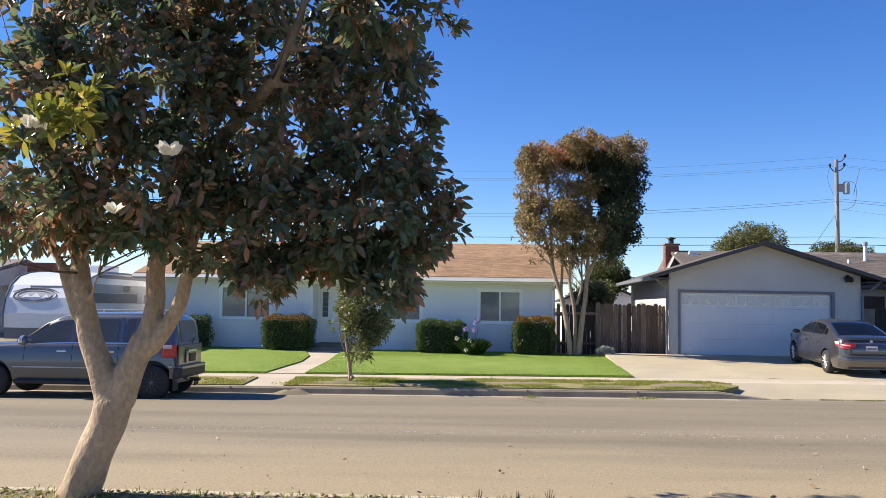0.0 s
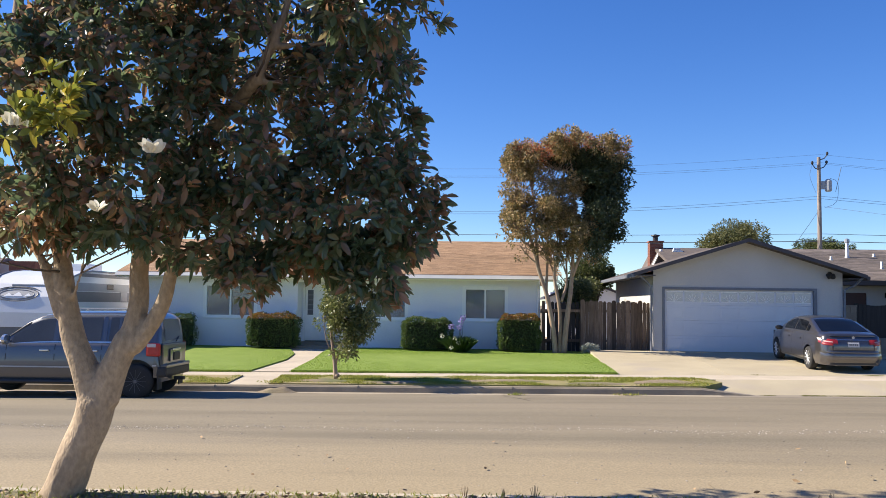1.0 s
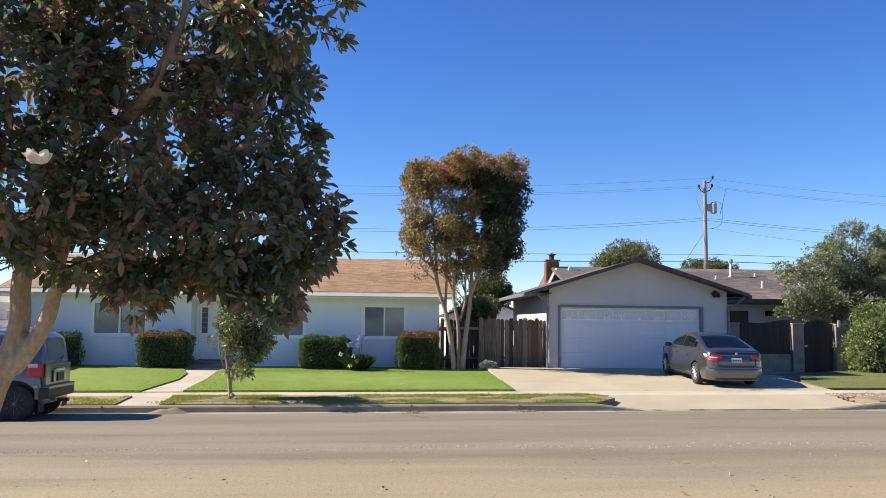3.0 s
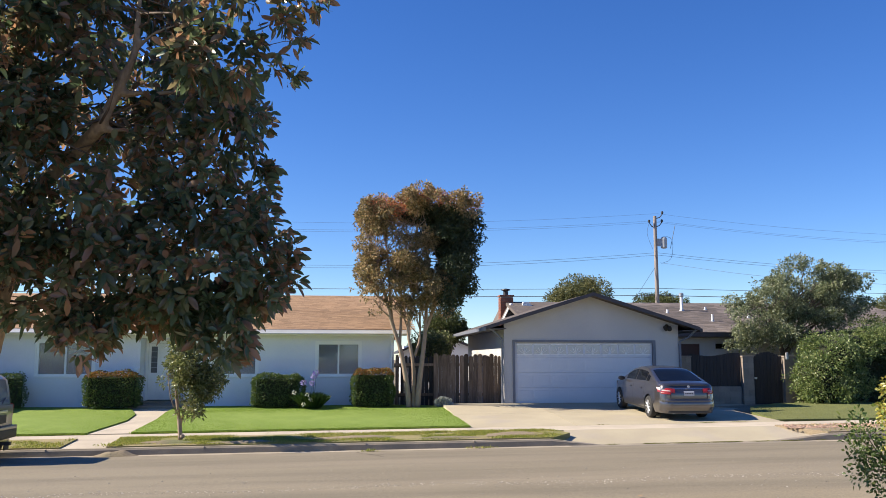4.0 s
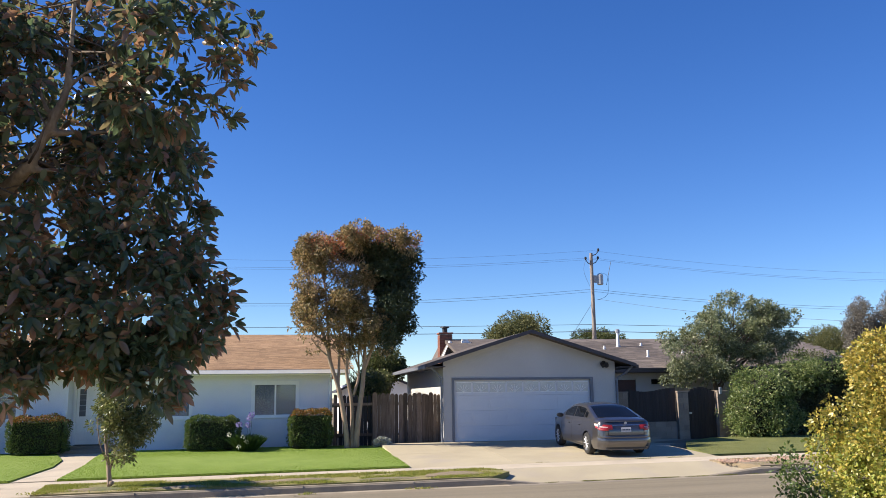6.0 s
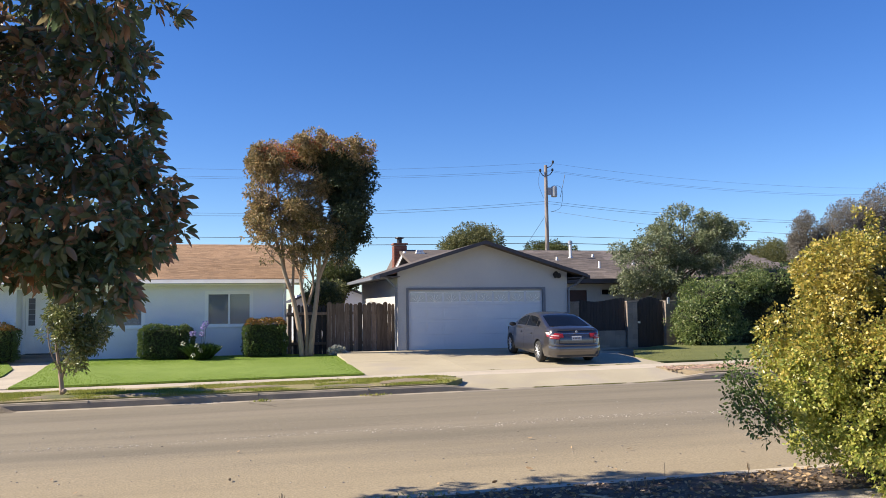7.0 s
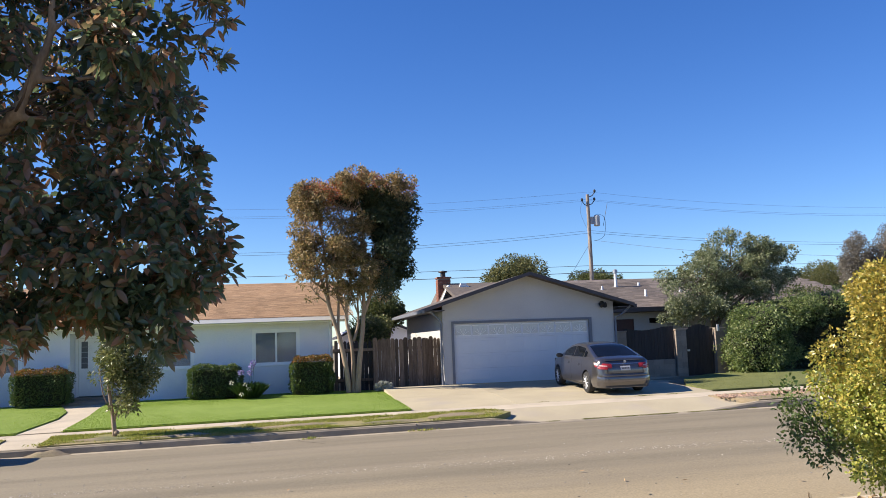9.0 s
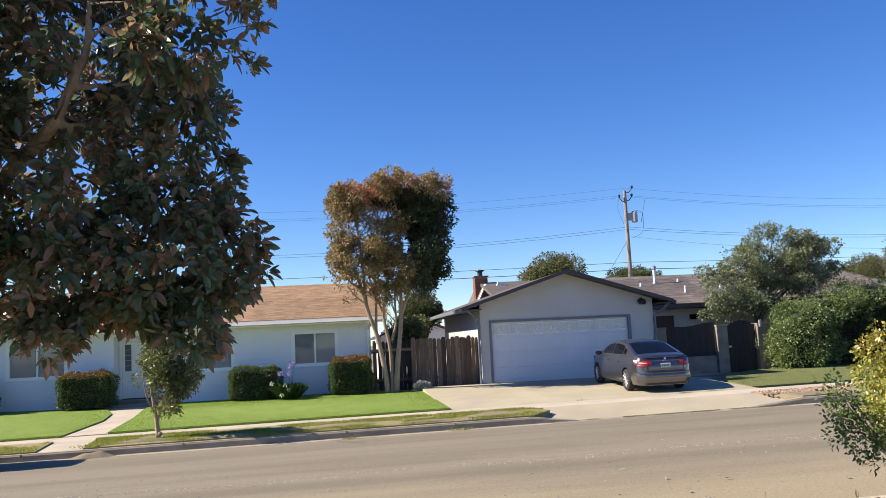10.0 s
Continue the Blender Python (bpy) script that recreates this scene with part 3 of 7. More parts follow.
lawns = [[(-11.8, WALK1 + .01), (-6.47, WALK1 + .01), (-6.17, 25.4), (-6.32, 27.0), (-6.95, 28.95), (-11.8, 29.4)],
         [(-5.4, WALK1 + .01), (3.14, WALK1 + .01), (3.02, 28.9), (1.4, 29.4), (-5.58, 29.2), (-5.53, 27.4), (-5.40, 25.6)],
         [(11.75, 23.25), (25, 22.75), (25, 30.3), (15.2, 29.9), (13.4, 28.2), (12.3, 25.8)]]
for v in lawns:
    bm = bmesh.new()
    slab(bm, v, lambda x, y: lot_z(x, y) + (.055 if x < 5 else .008), .3)
    setting("lawn", bm, M["lawn"] if v[0][0] < 5 else M["lawn2"], "mown bright green lawn with cut edges" if v[0][0] < 5 else "dull green lawn beside the driveway", "lawn")
# driveway panels and apron
cuts = [3.16, 6.0, 8.75, 11.74]
for i in range(3):
    for y0, y1 in ((WALK1 + .004, 25.7), (25.71, 28.73)):
        bm = bmesh.new()
        r = cuts[i + 1] + (1.3 if i == 2 and y0 > 25 else 0)
        slab(bm, [(cuts[i] + .006 - (.1 if y0 > 25 and i == 0 else 0), y0), (cuts[i + 1] - .006, y0), (r - .006, y1), (cuts[i] + .006 - (.13 if i == 0 else 0), y1)], drive_z, .2)
        setting("driveway", bm, M["drive"], "sunlit cream concrete driveway panel", "driveway")
bm = bmesh.new()
slab(bm, [(4.95, 20.31), (11.58, 20.31), (10.89, WALK0 - .004), (5.36, WALK0 - .004)], apron_z, .2)
slab(bm, [(5.86, 20.14), (10.2, 20.14), (10.95, 20.306), (4.96, 20.306)], lambda x, y: road_z(x) + .006, .2)
setting("driveway_apron", bm, M["drive"], "cream concrete driveway apron sloping to the gutter", "driveway")
bm = bmesh.new()
slab(bm, [(11.3, 28.74), (13.0, 28.74), (15.1, 29.95), (17, 30.4), (17, 33.8), (11.3, 33.8)], lambda x, y: .30 + .17 * min(max((12.9 - x) / 1.6, 0), 1), .2)
setting("side_paving", bm, M["drive"], "shaded concrete paving beside the garage", "paving")

# ---- front house ----
def window_unit(x0, x1, z0, z1, y, name):
    """Sliding window set in an opening: frame, sill, two panes with a screen and a blind."""
    w = thing(name, pose(0, 0, 0), "white-framed sliding window with grey blinds", "window", "", "structure")
    f = .07
    fr = bmesh.new()
    box(fr, x0, x1, y - .03, y + .09, z1 - f, z1)
    box(fr, x0, x1, y - .03, y + .09, z0, z0 + f)
    box(fr, x0, x0 + f, y - .03, y + .09, z0 + f, z1 - f)
    box(fr, x1 - f, x1, y - .03, y + .09, z0 + f, z1 - f)
    part("window_frame", fr, M["white"], w)
    cs = bmesh.new()                           # flat casing round the opening, proud of the stucco
    box(cs, x0 - .045, x1 + .045, y - .045, y - .004, z1 + .002, z1 + .047)
    box(cs, x0 - .045, x0 - .002, y - .045, y - .004, z0 + .002, z1 + .001)
    box(cs, x1 + .002, x1 + .045, y - .045, y - .004, z0 + .002, z1 + .001)
    part("casing", cs, M["white"], w)
    mid = (x0 + x1) / 2
    part("mullion", boxed(mid - .028, mid + .028, y - .012, y + .07, z0 + f, z1 - f), M["white"], w)
    part("window_sill", boxed(x0 - .04, x1 + .04, y - .07, y - .004, z0 - .05, z0 - .002, bevel=.008), M["white"], w)
    for k, (a, b) in enumerate(((x0 + f, mid - .028), (mid + .028, x1 - f))):
        g = part("pane", boxed(a, b, y + .03 + .02 * k, y + .036 + .02 * k, z0 + f, z1 - f), M["glass"], w)
        g.visible_shadow = False
    part("insect_screen", boxed(x0 + f, mid - .03, y + .075, y + .08, z0 + f, z1 - f), M["screen"], w)
    bl = bmesh.new()
    n = 14
    for i in range(n):
        z = z0 + f + (z1 - z0 - 2 * f) * i / n
        box(bl, mid + .03, x1 - f, y + .085, y + .10, z, z + (z1 - z0 - 2 * f) / n - .012)
    part("blind", bl, M["blind"], w)
    return w


HY = 29.7
house = thing("front_house", pose(0, 0, 0), "single-storey pale stucco house with a tan shingle roof", "house")
wins = [(-10.17, -8.35, 1.42, 2.57), (-4.55, -3.07, 1.42, 2.55), (-1.11, .36, 1.42, 2.54)]
bm = bmesh.new()
wall_panel(bm, -12.6, 1.5, HY, HY + .2, .05, 2.95, wins + [(-6.88, -5.40, .57, 2.66)])
part("front_wall", bm, M["stucco"], house)
part("gable_wall", boxed(1.3, 1.5, HY + .2, 38.2, .05, 2.95), M["stucco"], house)
part("gable_wall", boxed(-12.6, -12.4, HY + .2, 38.2, .05, 2.95), M["stucco"], house)
part("back_wall", boxed(-12.4, 1.3, 38.0, 38.2, .05, 2.95), M["stucco"], house)
part("ceiling_board", boxed(-12.4, 1.3, HY + .2, 38, 2.85, 2.9), M["white"], house)
part("room_partition", boxed(-12.4, 1.3, HY + 1.2, HY + 1.3, .3, 2.85), M["blind"], house)
for i, (a, b, c, d) in enumerate(wins):
    window_unit(a, b, c, d, HY + .03, "window_%d" % (i + 1))
# entry recess and front door
DY = HY + .70
part("entry_side", boxed(-7.0, -6.882, HY + .2, DY + .12, .3, 2.85), M["stucco"], house)
part("entry_side", boxed(-5.398, -5.28, HY + .2, DY + .12, .3, 2.85), M["stucco"], house)
part("entry_ceiling", boxed(-6.88, -5.40, HY + .2, DY + .02, 2.66, 2.70), M["stucco"], house)
b = bmesh.new()
wall_panel(b, -6.88, -5.40, DY, DY + .1, .3, 2.66, [(-6.84, -5.86, .58, 2.58)])
part("entry_wall", b, M["stucco"], house)
dd = thing("door_1", pose(0, 0, 0), "white panelled front door with a narrow glass light", "door", "", "structure")
fr = bmesh.new()
box(fr, -6.84, -6.77, DY - .02, DY + .09, .6, 2.58)
box(fr, -5.93, -5.86, DY - .02, DY + .09, .6, 2.58)
box(fr, -6.77, -5.93, DY - .02, DY + .09, 2.51, 2.58)
part("door_frame", fr, M["white"], dd)
part("door_leaf", boxed(-6.765, -5.935, DY + .03, DY + .075, .62, 2.505), M["white"], dd)
for a, b, c, d in ((-6.38, -6.02, 1.52, 2.40), (-6.38, -6.02, .78, 1.38), (-6.68, -6.48, .78, 1.38)):
    part("door_panel", boxed(a, b, DY + .015, DY + .029, c, d, bevel=.012), M["white"], dd)
lt = part("door_light", boxed(-6.68, -6.48, DY + .02, DY + .0285, 1.52, 2.40), M["screen"], dd, "narrow leaded glass light")
for k in range(1, 5):
    part("glazing_bar", boxed(-6.68, -6.48, DY + .012, DY + .019, 1.52 + k * .176 - .008, 1.52 + k * .176 + .008), M["greymetal"], lt)
part("door_handle", lathe(bmesh.new(), [(.012, -.06), (.03, -.05), (.03, -.03), (.012, -.02), (.012, 0)], 10, 'y', (-6.0, DY + .03, 1.48)), M["chrome"], dd)
setting("door_step", boxed(-7.05, -5.35, 28.9, HY - .004, .2, .50, bevel=.015), M["kerb"], "low shaded concrete door step", "step")
setting("entry_floor", boxed(-6.88, -5.40, HY - .002, DY, .2, .585), M["kerb"], "shaded concrete entry floor", "floor")
mbx = thing("letter_box", pose(-6.95, HY - .004, 1.56), "small white letter box on the wall by the entry", "letter box")
part("case", boxed(-.07, .05, -.09, 0, -.14, .12, bevel=.012), M["white"], mbx)
part("flap", boxed(-.075, .055, -.10, -.086, .05, .125, bevel=.006), M["white"], mbx)


def shingle_plane(roof, x0, x1, y0, z0, y1, z1, material, near=None, expose=.15, width=.36):
    """Courses of overlapping tabs up a slope that rises from (y0, z0) to (y1, z1); the nearest 300 stand alone."""
    run = Vector((0, y1 - y0, z1 - z0))
    length = run.length
    up = run.normalized()
    nrm = Vector((1, 0, 0)).cross(up)
    if nrm.z < 0:
        nrm = -nrm
    rot = Matrix((Vector((1, 0, 0)), up, nrm)).transposed().to_4x4()
    kinds = []
    for w in (.75, 1.0, 1.3):
        b = bmesh.new()
        a = width * w
        v = [b.verts.new(q) for q in ((.004, 0, .004), (a - .004, 0, .004), (a - .004, 0, .008), (.004, 0, .008), (.004, expose * 1.25, .004), (a - .004, expose * 1.25, .004))]
        for q in ((0, 1, 2, 3), (3, 2, 5, 4), (0, 3, 4), (1, 5, 2)):
            b.faces.new([v[i] for i in q])
        me = bpy.data.meshes.new("shingle")
        b.to_mesh(me)
        b.free()
        me.materials.append(material)
        kinds.append((a, me))
    verts, faces, alone = [], [], 0
    pick = random.Random(5)
    for r in range(int(length / expose)):
        x = x0 - (r * width * .37) % width - pick.random() * .02
        while x < x1 - .05:
            a, me = kinds[1] if pick.random() < .86 else pick.choice(kinds)
            if x + a > x1 + .02:
                a, me = kinds[0]
            if x + a > x0 + .02:
                pos = Vector((max(x, x0), y0, z0)) + up * (r * expose) + nrm * (pick.random() * .003)
                m = Matrix.Translation(pos) @ rot
                if near and near[0] < x < near[1] and near[2] <= r < near[3] and alone < 300:
                    o = new("shingle", me)
                    o.parent, o.matrix_basis = roof, m
                    alone += 1
                else:
                    k = len(verts)
                    verts += [m @ v.co for v in me.vertices]
                    faces += [[k + i for i in p.vertices] for p in me.polygons]
            x += a
    me = bpy.data.meshes.new("roofing")
    me.from_pydata(verts, [], faces)
    stuff("roofing", me, material, "overlapping courses of roof shingles", "roof", roof)


def gable_roof_x(parent, x0, x1, ye, ze, yr, zr_, material, thick=.14):
    """Roof deck with its ridge along x: front and back slopes as solid boards."""
    b = bmesh.new()
    yb = 2 * yr - ye
    sec = [(ye, ze), (yr, zr_), (yb, ze), (yb, ze - thick), (yr, zr_ - thick), (ye, ze - thick)]
    L = [b.verts.new((x0, y, z)) for y, z in sec]
    R = [b.verts.new((x1, y, z)) for y, z in sec]
    n = len(sec)
    for i in range(n):
        b.faces.new((L[i], R[i], R[(i + 1) % n], L[(i + 1) % n]))
    for S in (L, R):
        b.faces.new((S[0], S[1], S[4], S[5]))
        b.faces.new((S[1], S[2], S[3], S[4]))
    return part("roof", b, material, parent)


hroof = gable_roof_x(house, -13.1, 2.02, 29.15, 2.96, 34.0, 4.44, M["shingle"])
b = bmesh.new()
sec = [(29.148, 2.80), (29.02, 2.80), (28.985, 2.815), (28.985, 2.825), (29.05, 2.925), (29.055, 2.94), (29.07, 2.945), (29.148, 2.925)]     # front leaning back, with a rolled foot
A_ = [b.verts.new((-13.1, y, z)) for y, z in sec]; C_ = [b.verts.new((2.02, y, z)) for y, z in sec]
for i in range(8):
    b.faces.new((A_[i], C_[i], C_[(i + 1) % 8], A_[(i + 1) % 8]))
b.faces.new(A_); b.faces.new(C_[::-1])
part("gutter", b, M["gutter"], house, "white metal rain gutter")
part("fascia_board", boxed(-13.1, 2.02, 29.15, 29.18, 2.76, 2.82), M["white"], house)
part("soffit", boxed(-13.0, 1.98, 29.18, HY, 2.77, 2.80), M["stucco"], house)
for x in (1.3, -12.6):
    b = bmesh.new()
    vs = [b.verts.new((x + dx, y, z)) for dx in (0, .2) for y, z in ((29.75, 2.951), (38.2, 2.951), (34, 4.27))]
    b.faces.new(vs[:3]); b.faces.new(vs[3:][::-1])
    for i in range(3):
        b.faces.new((vs[i], vs[(i + 1) % 3], vs[3 + (i + 1) % 3], vs[3 + i]))
    part("gable_infill", b, M["stucco"], house)
b = bmesh.new()
for s in (1, -1):
    a0 = Vector((2.025, 34 - s * 4.85, 2.95)); a1 = Vector((2.025, 34, 4.43))
    q = [a0, a1, a1 - Vector((0, 0, .17)), a0 - Vector((0, 0, .17))]
    vs = [b.verts.new(p) for p in q] + [b.verts.new(p + Vector((.03, 0, 0))) for p in q]
    for f in ((0, 1, 2, 3), (7, 6, 5, 4), (0, 4, 5, 1), (1, 5, 6, 2), (2, 6, 7, 3), (3, 7, 4, 0)):
        b.faces.new([vs[i] for i in f])
part("barge_board", b, M["white"], house)
b = tube(bmesh.new(), [(1.42, 29.1, 2.85), (1.42, 29.12, 2.72), (1.42, 29.62, 2.55), (1.42, 29.62, .45), (1.42, 29.5, .38)], [.035] * 5, 8)
part("downspout", b, M["white"], house)

# ---- neighbour's garage and house ----
GY, GF = 28.72, .53
garage = thing("garage", pose(0, 0, 0), "gabled pale stucco double garage with dark roof edges", "garage")
AX, AZ = 8.08, 4.19                    # ridge
def rake(x):
    return AZ - abs(x - AX) * .313
b = bmesh.new()
pts = [(5.13, .2), (5.45, .2), (5.45, 2.56), (10.32, 2.56), (10.32, .2), (11.18, .2), (11.18, rake(11.18) - .085), (AX, AZ - .085), (5.13, rake(5.13) - .085)]
F_ = [b.verts.new((x, GY, z)) for x, z in pts]
B_ = [b.verts.new((x, GY + .2, z)) for x, z in pts]
b.faces.new(F_); b.faces.new(B_[::-1])
for i in range(len(pts)):
    j = (i + 1) % len(pts)
    b.faces.new((F_[i], B_[i], B_[j], F_[j]))
part("front_wall", b, M["stucco2"], garage)
part("side_wall", boxed(5.13, 5.33, GY + .2, 37.6, .2, rake(5.2) - .16), M["stucco2"], garage)
part("side_wall", boxed(10.98, 11.18, GY + .2, 37.6, .2, rake(11.15) - .16), M["stucco2"], garage)
part("back_wall", boxed(5.33, 10.98, 37.4, 37.6, .2, 3.0), M["stucco2"], garage)
part("floor_slab", boxed(5.34, 10.97, GY + .02, 37.4, .2, GF), M["kerb"], garage)
# roof: two slopes with ridge along y
EL, ER = 4.46, 11.74
b = bmesh.new()
sec = [(EL, rake(EL)), (AX, AZ), (ER, rake(ER)), (ER, rake(ER) - .09), (AX, AZ - .09), (EL, rake(EL) - .09)]
A_ = [b.verts.new((x, 28.2, z)) for x, z in sec]
C_ = [b.verts.new((x, 38.0, z)) for x, z in sec]
for i in range(6):
    b.faces.new((A_[i], C_[i], C_[(i + 1) % 6], A_[(i + 1) % 6]))
for S in (A_, C_):
    b.faces.new((S[0], S[1], S[4], S[5])); b.faces.new((S[1], S[2], S[3], S[4]))
groof = part("roof", b, M["shingle2"], garage)
b = bmesh.new()
for xa, xb in ((EL - .01, AX), (AX, ER + .01)):
    q = [(xa, rake(xa) + .012), (xb, rake(xb) + .012), (xb, rake(xb) - .105), (xa, rake(xa) - .105)]
    f_ = [b.verts.new((x, 28.15, z)) for x, z in q]
    g_ = [b.verts.new((x, 28.197, z)) for x, z in q]
    b.faces.new(f_); b.faces.new(g_[::-1])
    for i in range(4):
        b.faces.new((f_[i], g_[i], g_[(i + 1) % 4], f_[(i + 1) % 4]))
part("barge_board", b, M["fascia"], garage, "dark painted barge board")
for xe, s in ((EL, -1), (ER, 1)):
    z = rake(xe)
    part("gutter", boxed(min(xe, xe + s * .11), max(xe, xe + s * .11), 28.2, 38, z - .15, z - .03, bevel=.015), M["trim"] if s < 0 else M["fascia"], garage)
part("eave_soffit", boxed(EL + .02, 5.128, 28.25, 37.9, rake(5.13) - .30, rake(5.13) - .27), M["fascia"], garage)
part("eave_soffit", boxed(11.182, ER - .02, 28.25, 37.9, rake(11.18) - .30, rake(11.18) - .27), M["fascia"], garage)
# door trim and sectional door
b = bmesh.new()
box(b, 5.42, 5.50, GY - .035, GY + .05, GF - .01, 2.54)
box(b, 10.26, 10.36, GY - .035, GY + .05, GF - .01, 2.54)
box(b, 5.42, 10.36, GY - .035, GY + .05, 2.54, 2.62)
part("door_trim", b, M["trim"], garage, "slate painted door trim")
gdoor = thing("garage_door", pose(0, 0, 0), "white sectional double garage door with a row of lights", "garage door")
sect = (2.54 - GF) / 4
for r in range(4):
    z0 = GF + r * sect
    s_ = part("door_section", boxed(5.502, 10.258, GY + .055, GY + .10, z0 + .0015, z0 + sect - .0015, bevel=.002), M["gdoor"], gdoor)
    for k in range(8):
        x0 = 5.57 + k * .586
        if r < 3:
            part("raised_panel", boxed(x0, x0 + .52, GY + .048, GY + .054, z0 + .09, z0 + sect - .09, bevel=.003), M["gdoor"], s_)
        else:
            part("window_light", boxed(x0, x0 + .52, GY + .046, GY + .054, z0 + .10, z0 + sect - .08), M["clearlamp"], s_, "frosted pane with sunburst bars")
            bars = bmesh.new()
            cx = x0 + .26
            for a in (35, 65, 90, 115, 145):
                d = Vector((math.cos(radians(a)), 0, math.sin(radians(a))))
                e = Vector((cx, GY + .043, z0 + .11))
                tube(bars, [e, e + d * .24], [.007, .007], 4)
            box(bars, x0 - .01, x0 + .53, GY + .040, GY + .046, z0 + .09, z0 + .11)
            box(bars, x0 - .01, x0 + .53, GY + .040, GY + .046, z0 + sect - .08, z0 + sect - .06)
            part("light_bars", bars, M["white"], s_)
fl = thing("flood_light", pose(10.77, GY - .005, 3.10), "twin-headed dark floodlight on the garage gable", "lamp")
part("base_plate", lathe(bmesh.new(), [(.07, -.04), (.07, 0)], 12, 'y'), M["plastic"], fl)
for s in (-1, 1):
    hd = lathe(bmesh.new(), [(.04, 0), (.075, -.08), (.09, -.15), (.075, -.16)], 12, 'y')
    bmesh.ops.transform(hd, matrix=pose(s * .11, -.06, -.02, 35, 0, s * -35), verts=hd.verts[:])
    part("lamp_head", hd, M["plastic"], fl)
part("gable_downspout", tube(bmesh.new(), [(11.62, 28.25, rake(11.7) - .1), (11.5, 28.6, 2.72), (11.21, 28.66, 2.58), (11.21, 28.66, .4)], [.04] * 4, 8), M["trim"], garage)
part("gable_downspout", tube(bmesh.new(), [(4.62, 28.3, rake(4.6) - .12), (4.9, 28.62, 2.78), (5.06, 28.66, 2.6), (5.06, 28.66, .45)], [.035] * 4, 8), M["trim"], garage)

back = thing("rear_house", pose(0, 0, 0), "low house with a brown-grey shingle roof behind the garage", "house")
b = bmesh.new()
wall_panel(b, 11.3, 24.4, 34.0, 34.2, .2, 2.95, [(13.2, 14.12, .5, 2.60), (14.78, 15.75, 2.40, 2.62)])
part("front_wall", b, M["stucco2"], back)
part("gable_wall", boxed(7.4, 7.6, 38.1, 45.8, .2, 3.4), M["stucco2"], back)
part("gable_wall", boxed(24.2, 24.4, 34.2, 45.8, .2, 3.0), M["stucco2"], back)
part("back_wall", boxed(7.6, 24.2, 45.6, 45.8, .2, 3.0), M["stucco2"], back)
part("house_door", boxed(13.21, 14.11, 34.02, 34.07, .5, 2.595), M["maroon"], back, "maroon painted door")
part("window_pane", boxed(14.79, 15.74, 34.08, 34.1, 2.41, 2.61), M["carglass"], back)
fr = bmesh.new()
for a in ((14.73, 15.8, 2.62, 2.66), (14.73, 15.8, 2.36, 2.40), (14.73, 14.78, 2.40, 2.62), (15.75, 15.8, 2.40, 2.62), (15.24, 15.29, 2.40, 2.62)):
    box(fr, a[0], a[1], 33.97, 34.06, a[2], a[3])
part("window_frame", fr, M["stucco2"], back)
broof = gable_roof_x(back, 7.2, 25.0, 33.4, 3.05, 40.0, 4.66, M["shingle2"])
b = bmesh.new()
vs = [b.verts.new((x, y, z)) for x in (24.2, 24.4) for y, z in ((34.0, 3.0), (45.8, 3.0), (40, 4.5))]
b.faces.new(vs[:3]); b.faces.new(vs[3:][::-1])
for i in range(3):
    b.faces.new((vs[i], vs[i + 3], vs[(i + 1) % 3 + 3], vs[(i + 1) % 3]))
part("gable", b, M["stucco2"], back)
part("fascia_board", boxed(11.3, 25.0, 33.34, 33.398, 2.88, 3.03), M["fascia"], back)
part("soffit", boxed(11.3, 24.9, 33.42, 34, 2.86, 2.89), M["fascia"], back)
# small cross gable with white barge boards
b = bmesh.new()
vs = [b.verts.new(q) for q in ((6.95, 39.2, 3.8), (7.72, 39.2, 3.8), (7.33, 39.2, 4.54), (6.95, 42, 3.8), (7.72, 42, 3.8), (7.33, 42, 4.54))]
for f in ((0, 1, 2), (5, 4, 3), (0, 2, 5, 3), (1, 4, 5, 2), (0, 3, 4, 1)):
    b.faces.new([vs[i] for i in f])
part("cross_gable", b, M["shingle2"], back)
b = bmesh.new()
tube(b, [(6.93, 39.15, 3.70), (7.33, 39.15, 4.52)], [.055, .055], 4)
tube(b, [(7.33, 39.15, 4.52), (7.73, 39.15, 3.70)], [.055, .055], 4)
part("gable_trim", b, M["white"], back, "white painted gable trim")
b = bmesh.new()
for k in range(5):
    box(b, 7.80 + k * .02, 8.40 - k * .06, 39.0, 39.2, 4.25 + k * .07, 4.31 + k * .07)
part("gable_vent", b, M["white"], back, "white louvred roof vent")
ch = thing("chimney", pose(7.26, 40.05, 3.6), "red brick chimney with a dark metal cap", "chimney")
part("mortar_core", boxed(-.285, .285, -.285, .285, -.4, 1.29), M["mortar"], ch)
br = bpy.data.meshes.new("brick")
b = boxed(-.088, .088, -.03, .03, -.03, .03)
b.to_mesh(br); b.free(); br.materials.append(M["brick"])
for r in range(22):
    z = -.3 + r * .0715
    for side in range(4):
        for k in range(3):
            o = new("brick", br)
            o.parent = ch
            off = (k - 1) * .183 + (.03 if r % 2 else -.03)
            o.matrix_basis = pose(0, 0, z, 0, 0, 90 * side) @ pose(off, -.272, 0)
part("crown", boxed(-.34, .34, -.34, .34, 1.29, 1.36, bevel=.01), M["brick"], ch)
part("flue", lathe(bmesh.new(), [(.12, 1.36), (.12, 1.58)], 12, 'z'), M["plastic"], ch)
part("cap", lathe(bmesh.new(), [(.10, 1.56), (.22, 1.60), (.20, 1.64), (.02, 1.68)], 12, 'z'), M["plastic"], ch, "dark metal chimney cap")
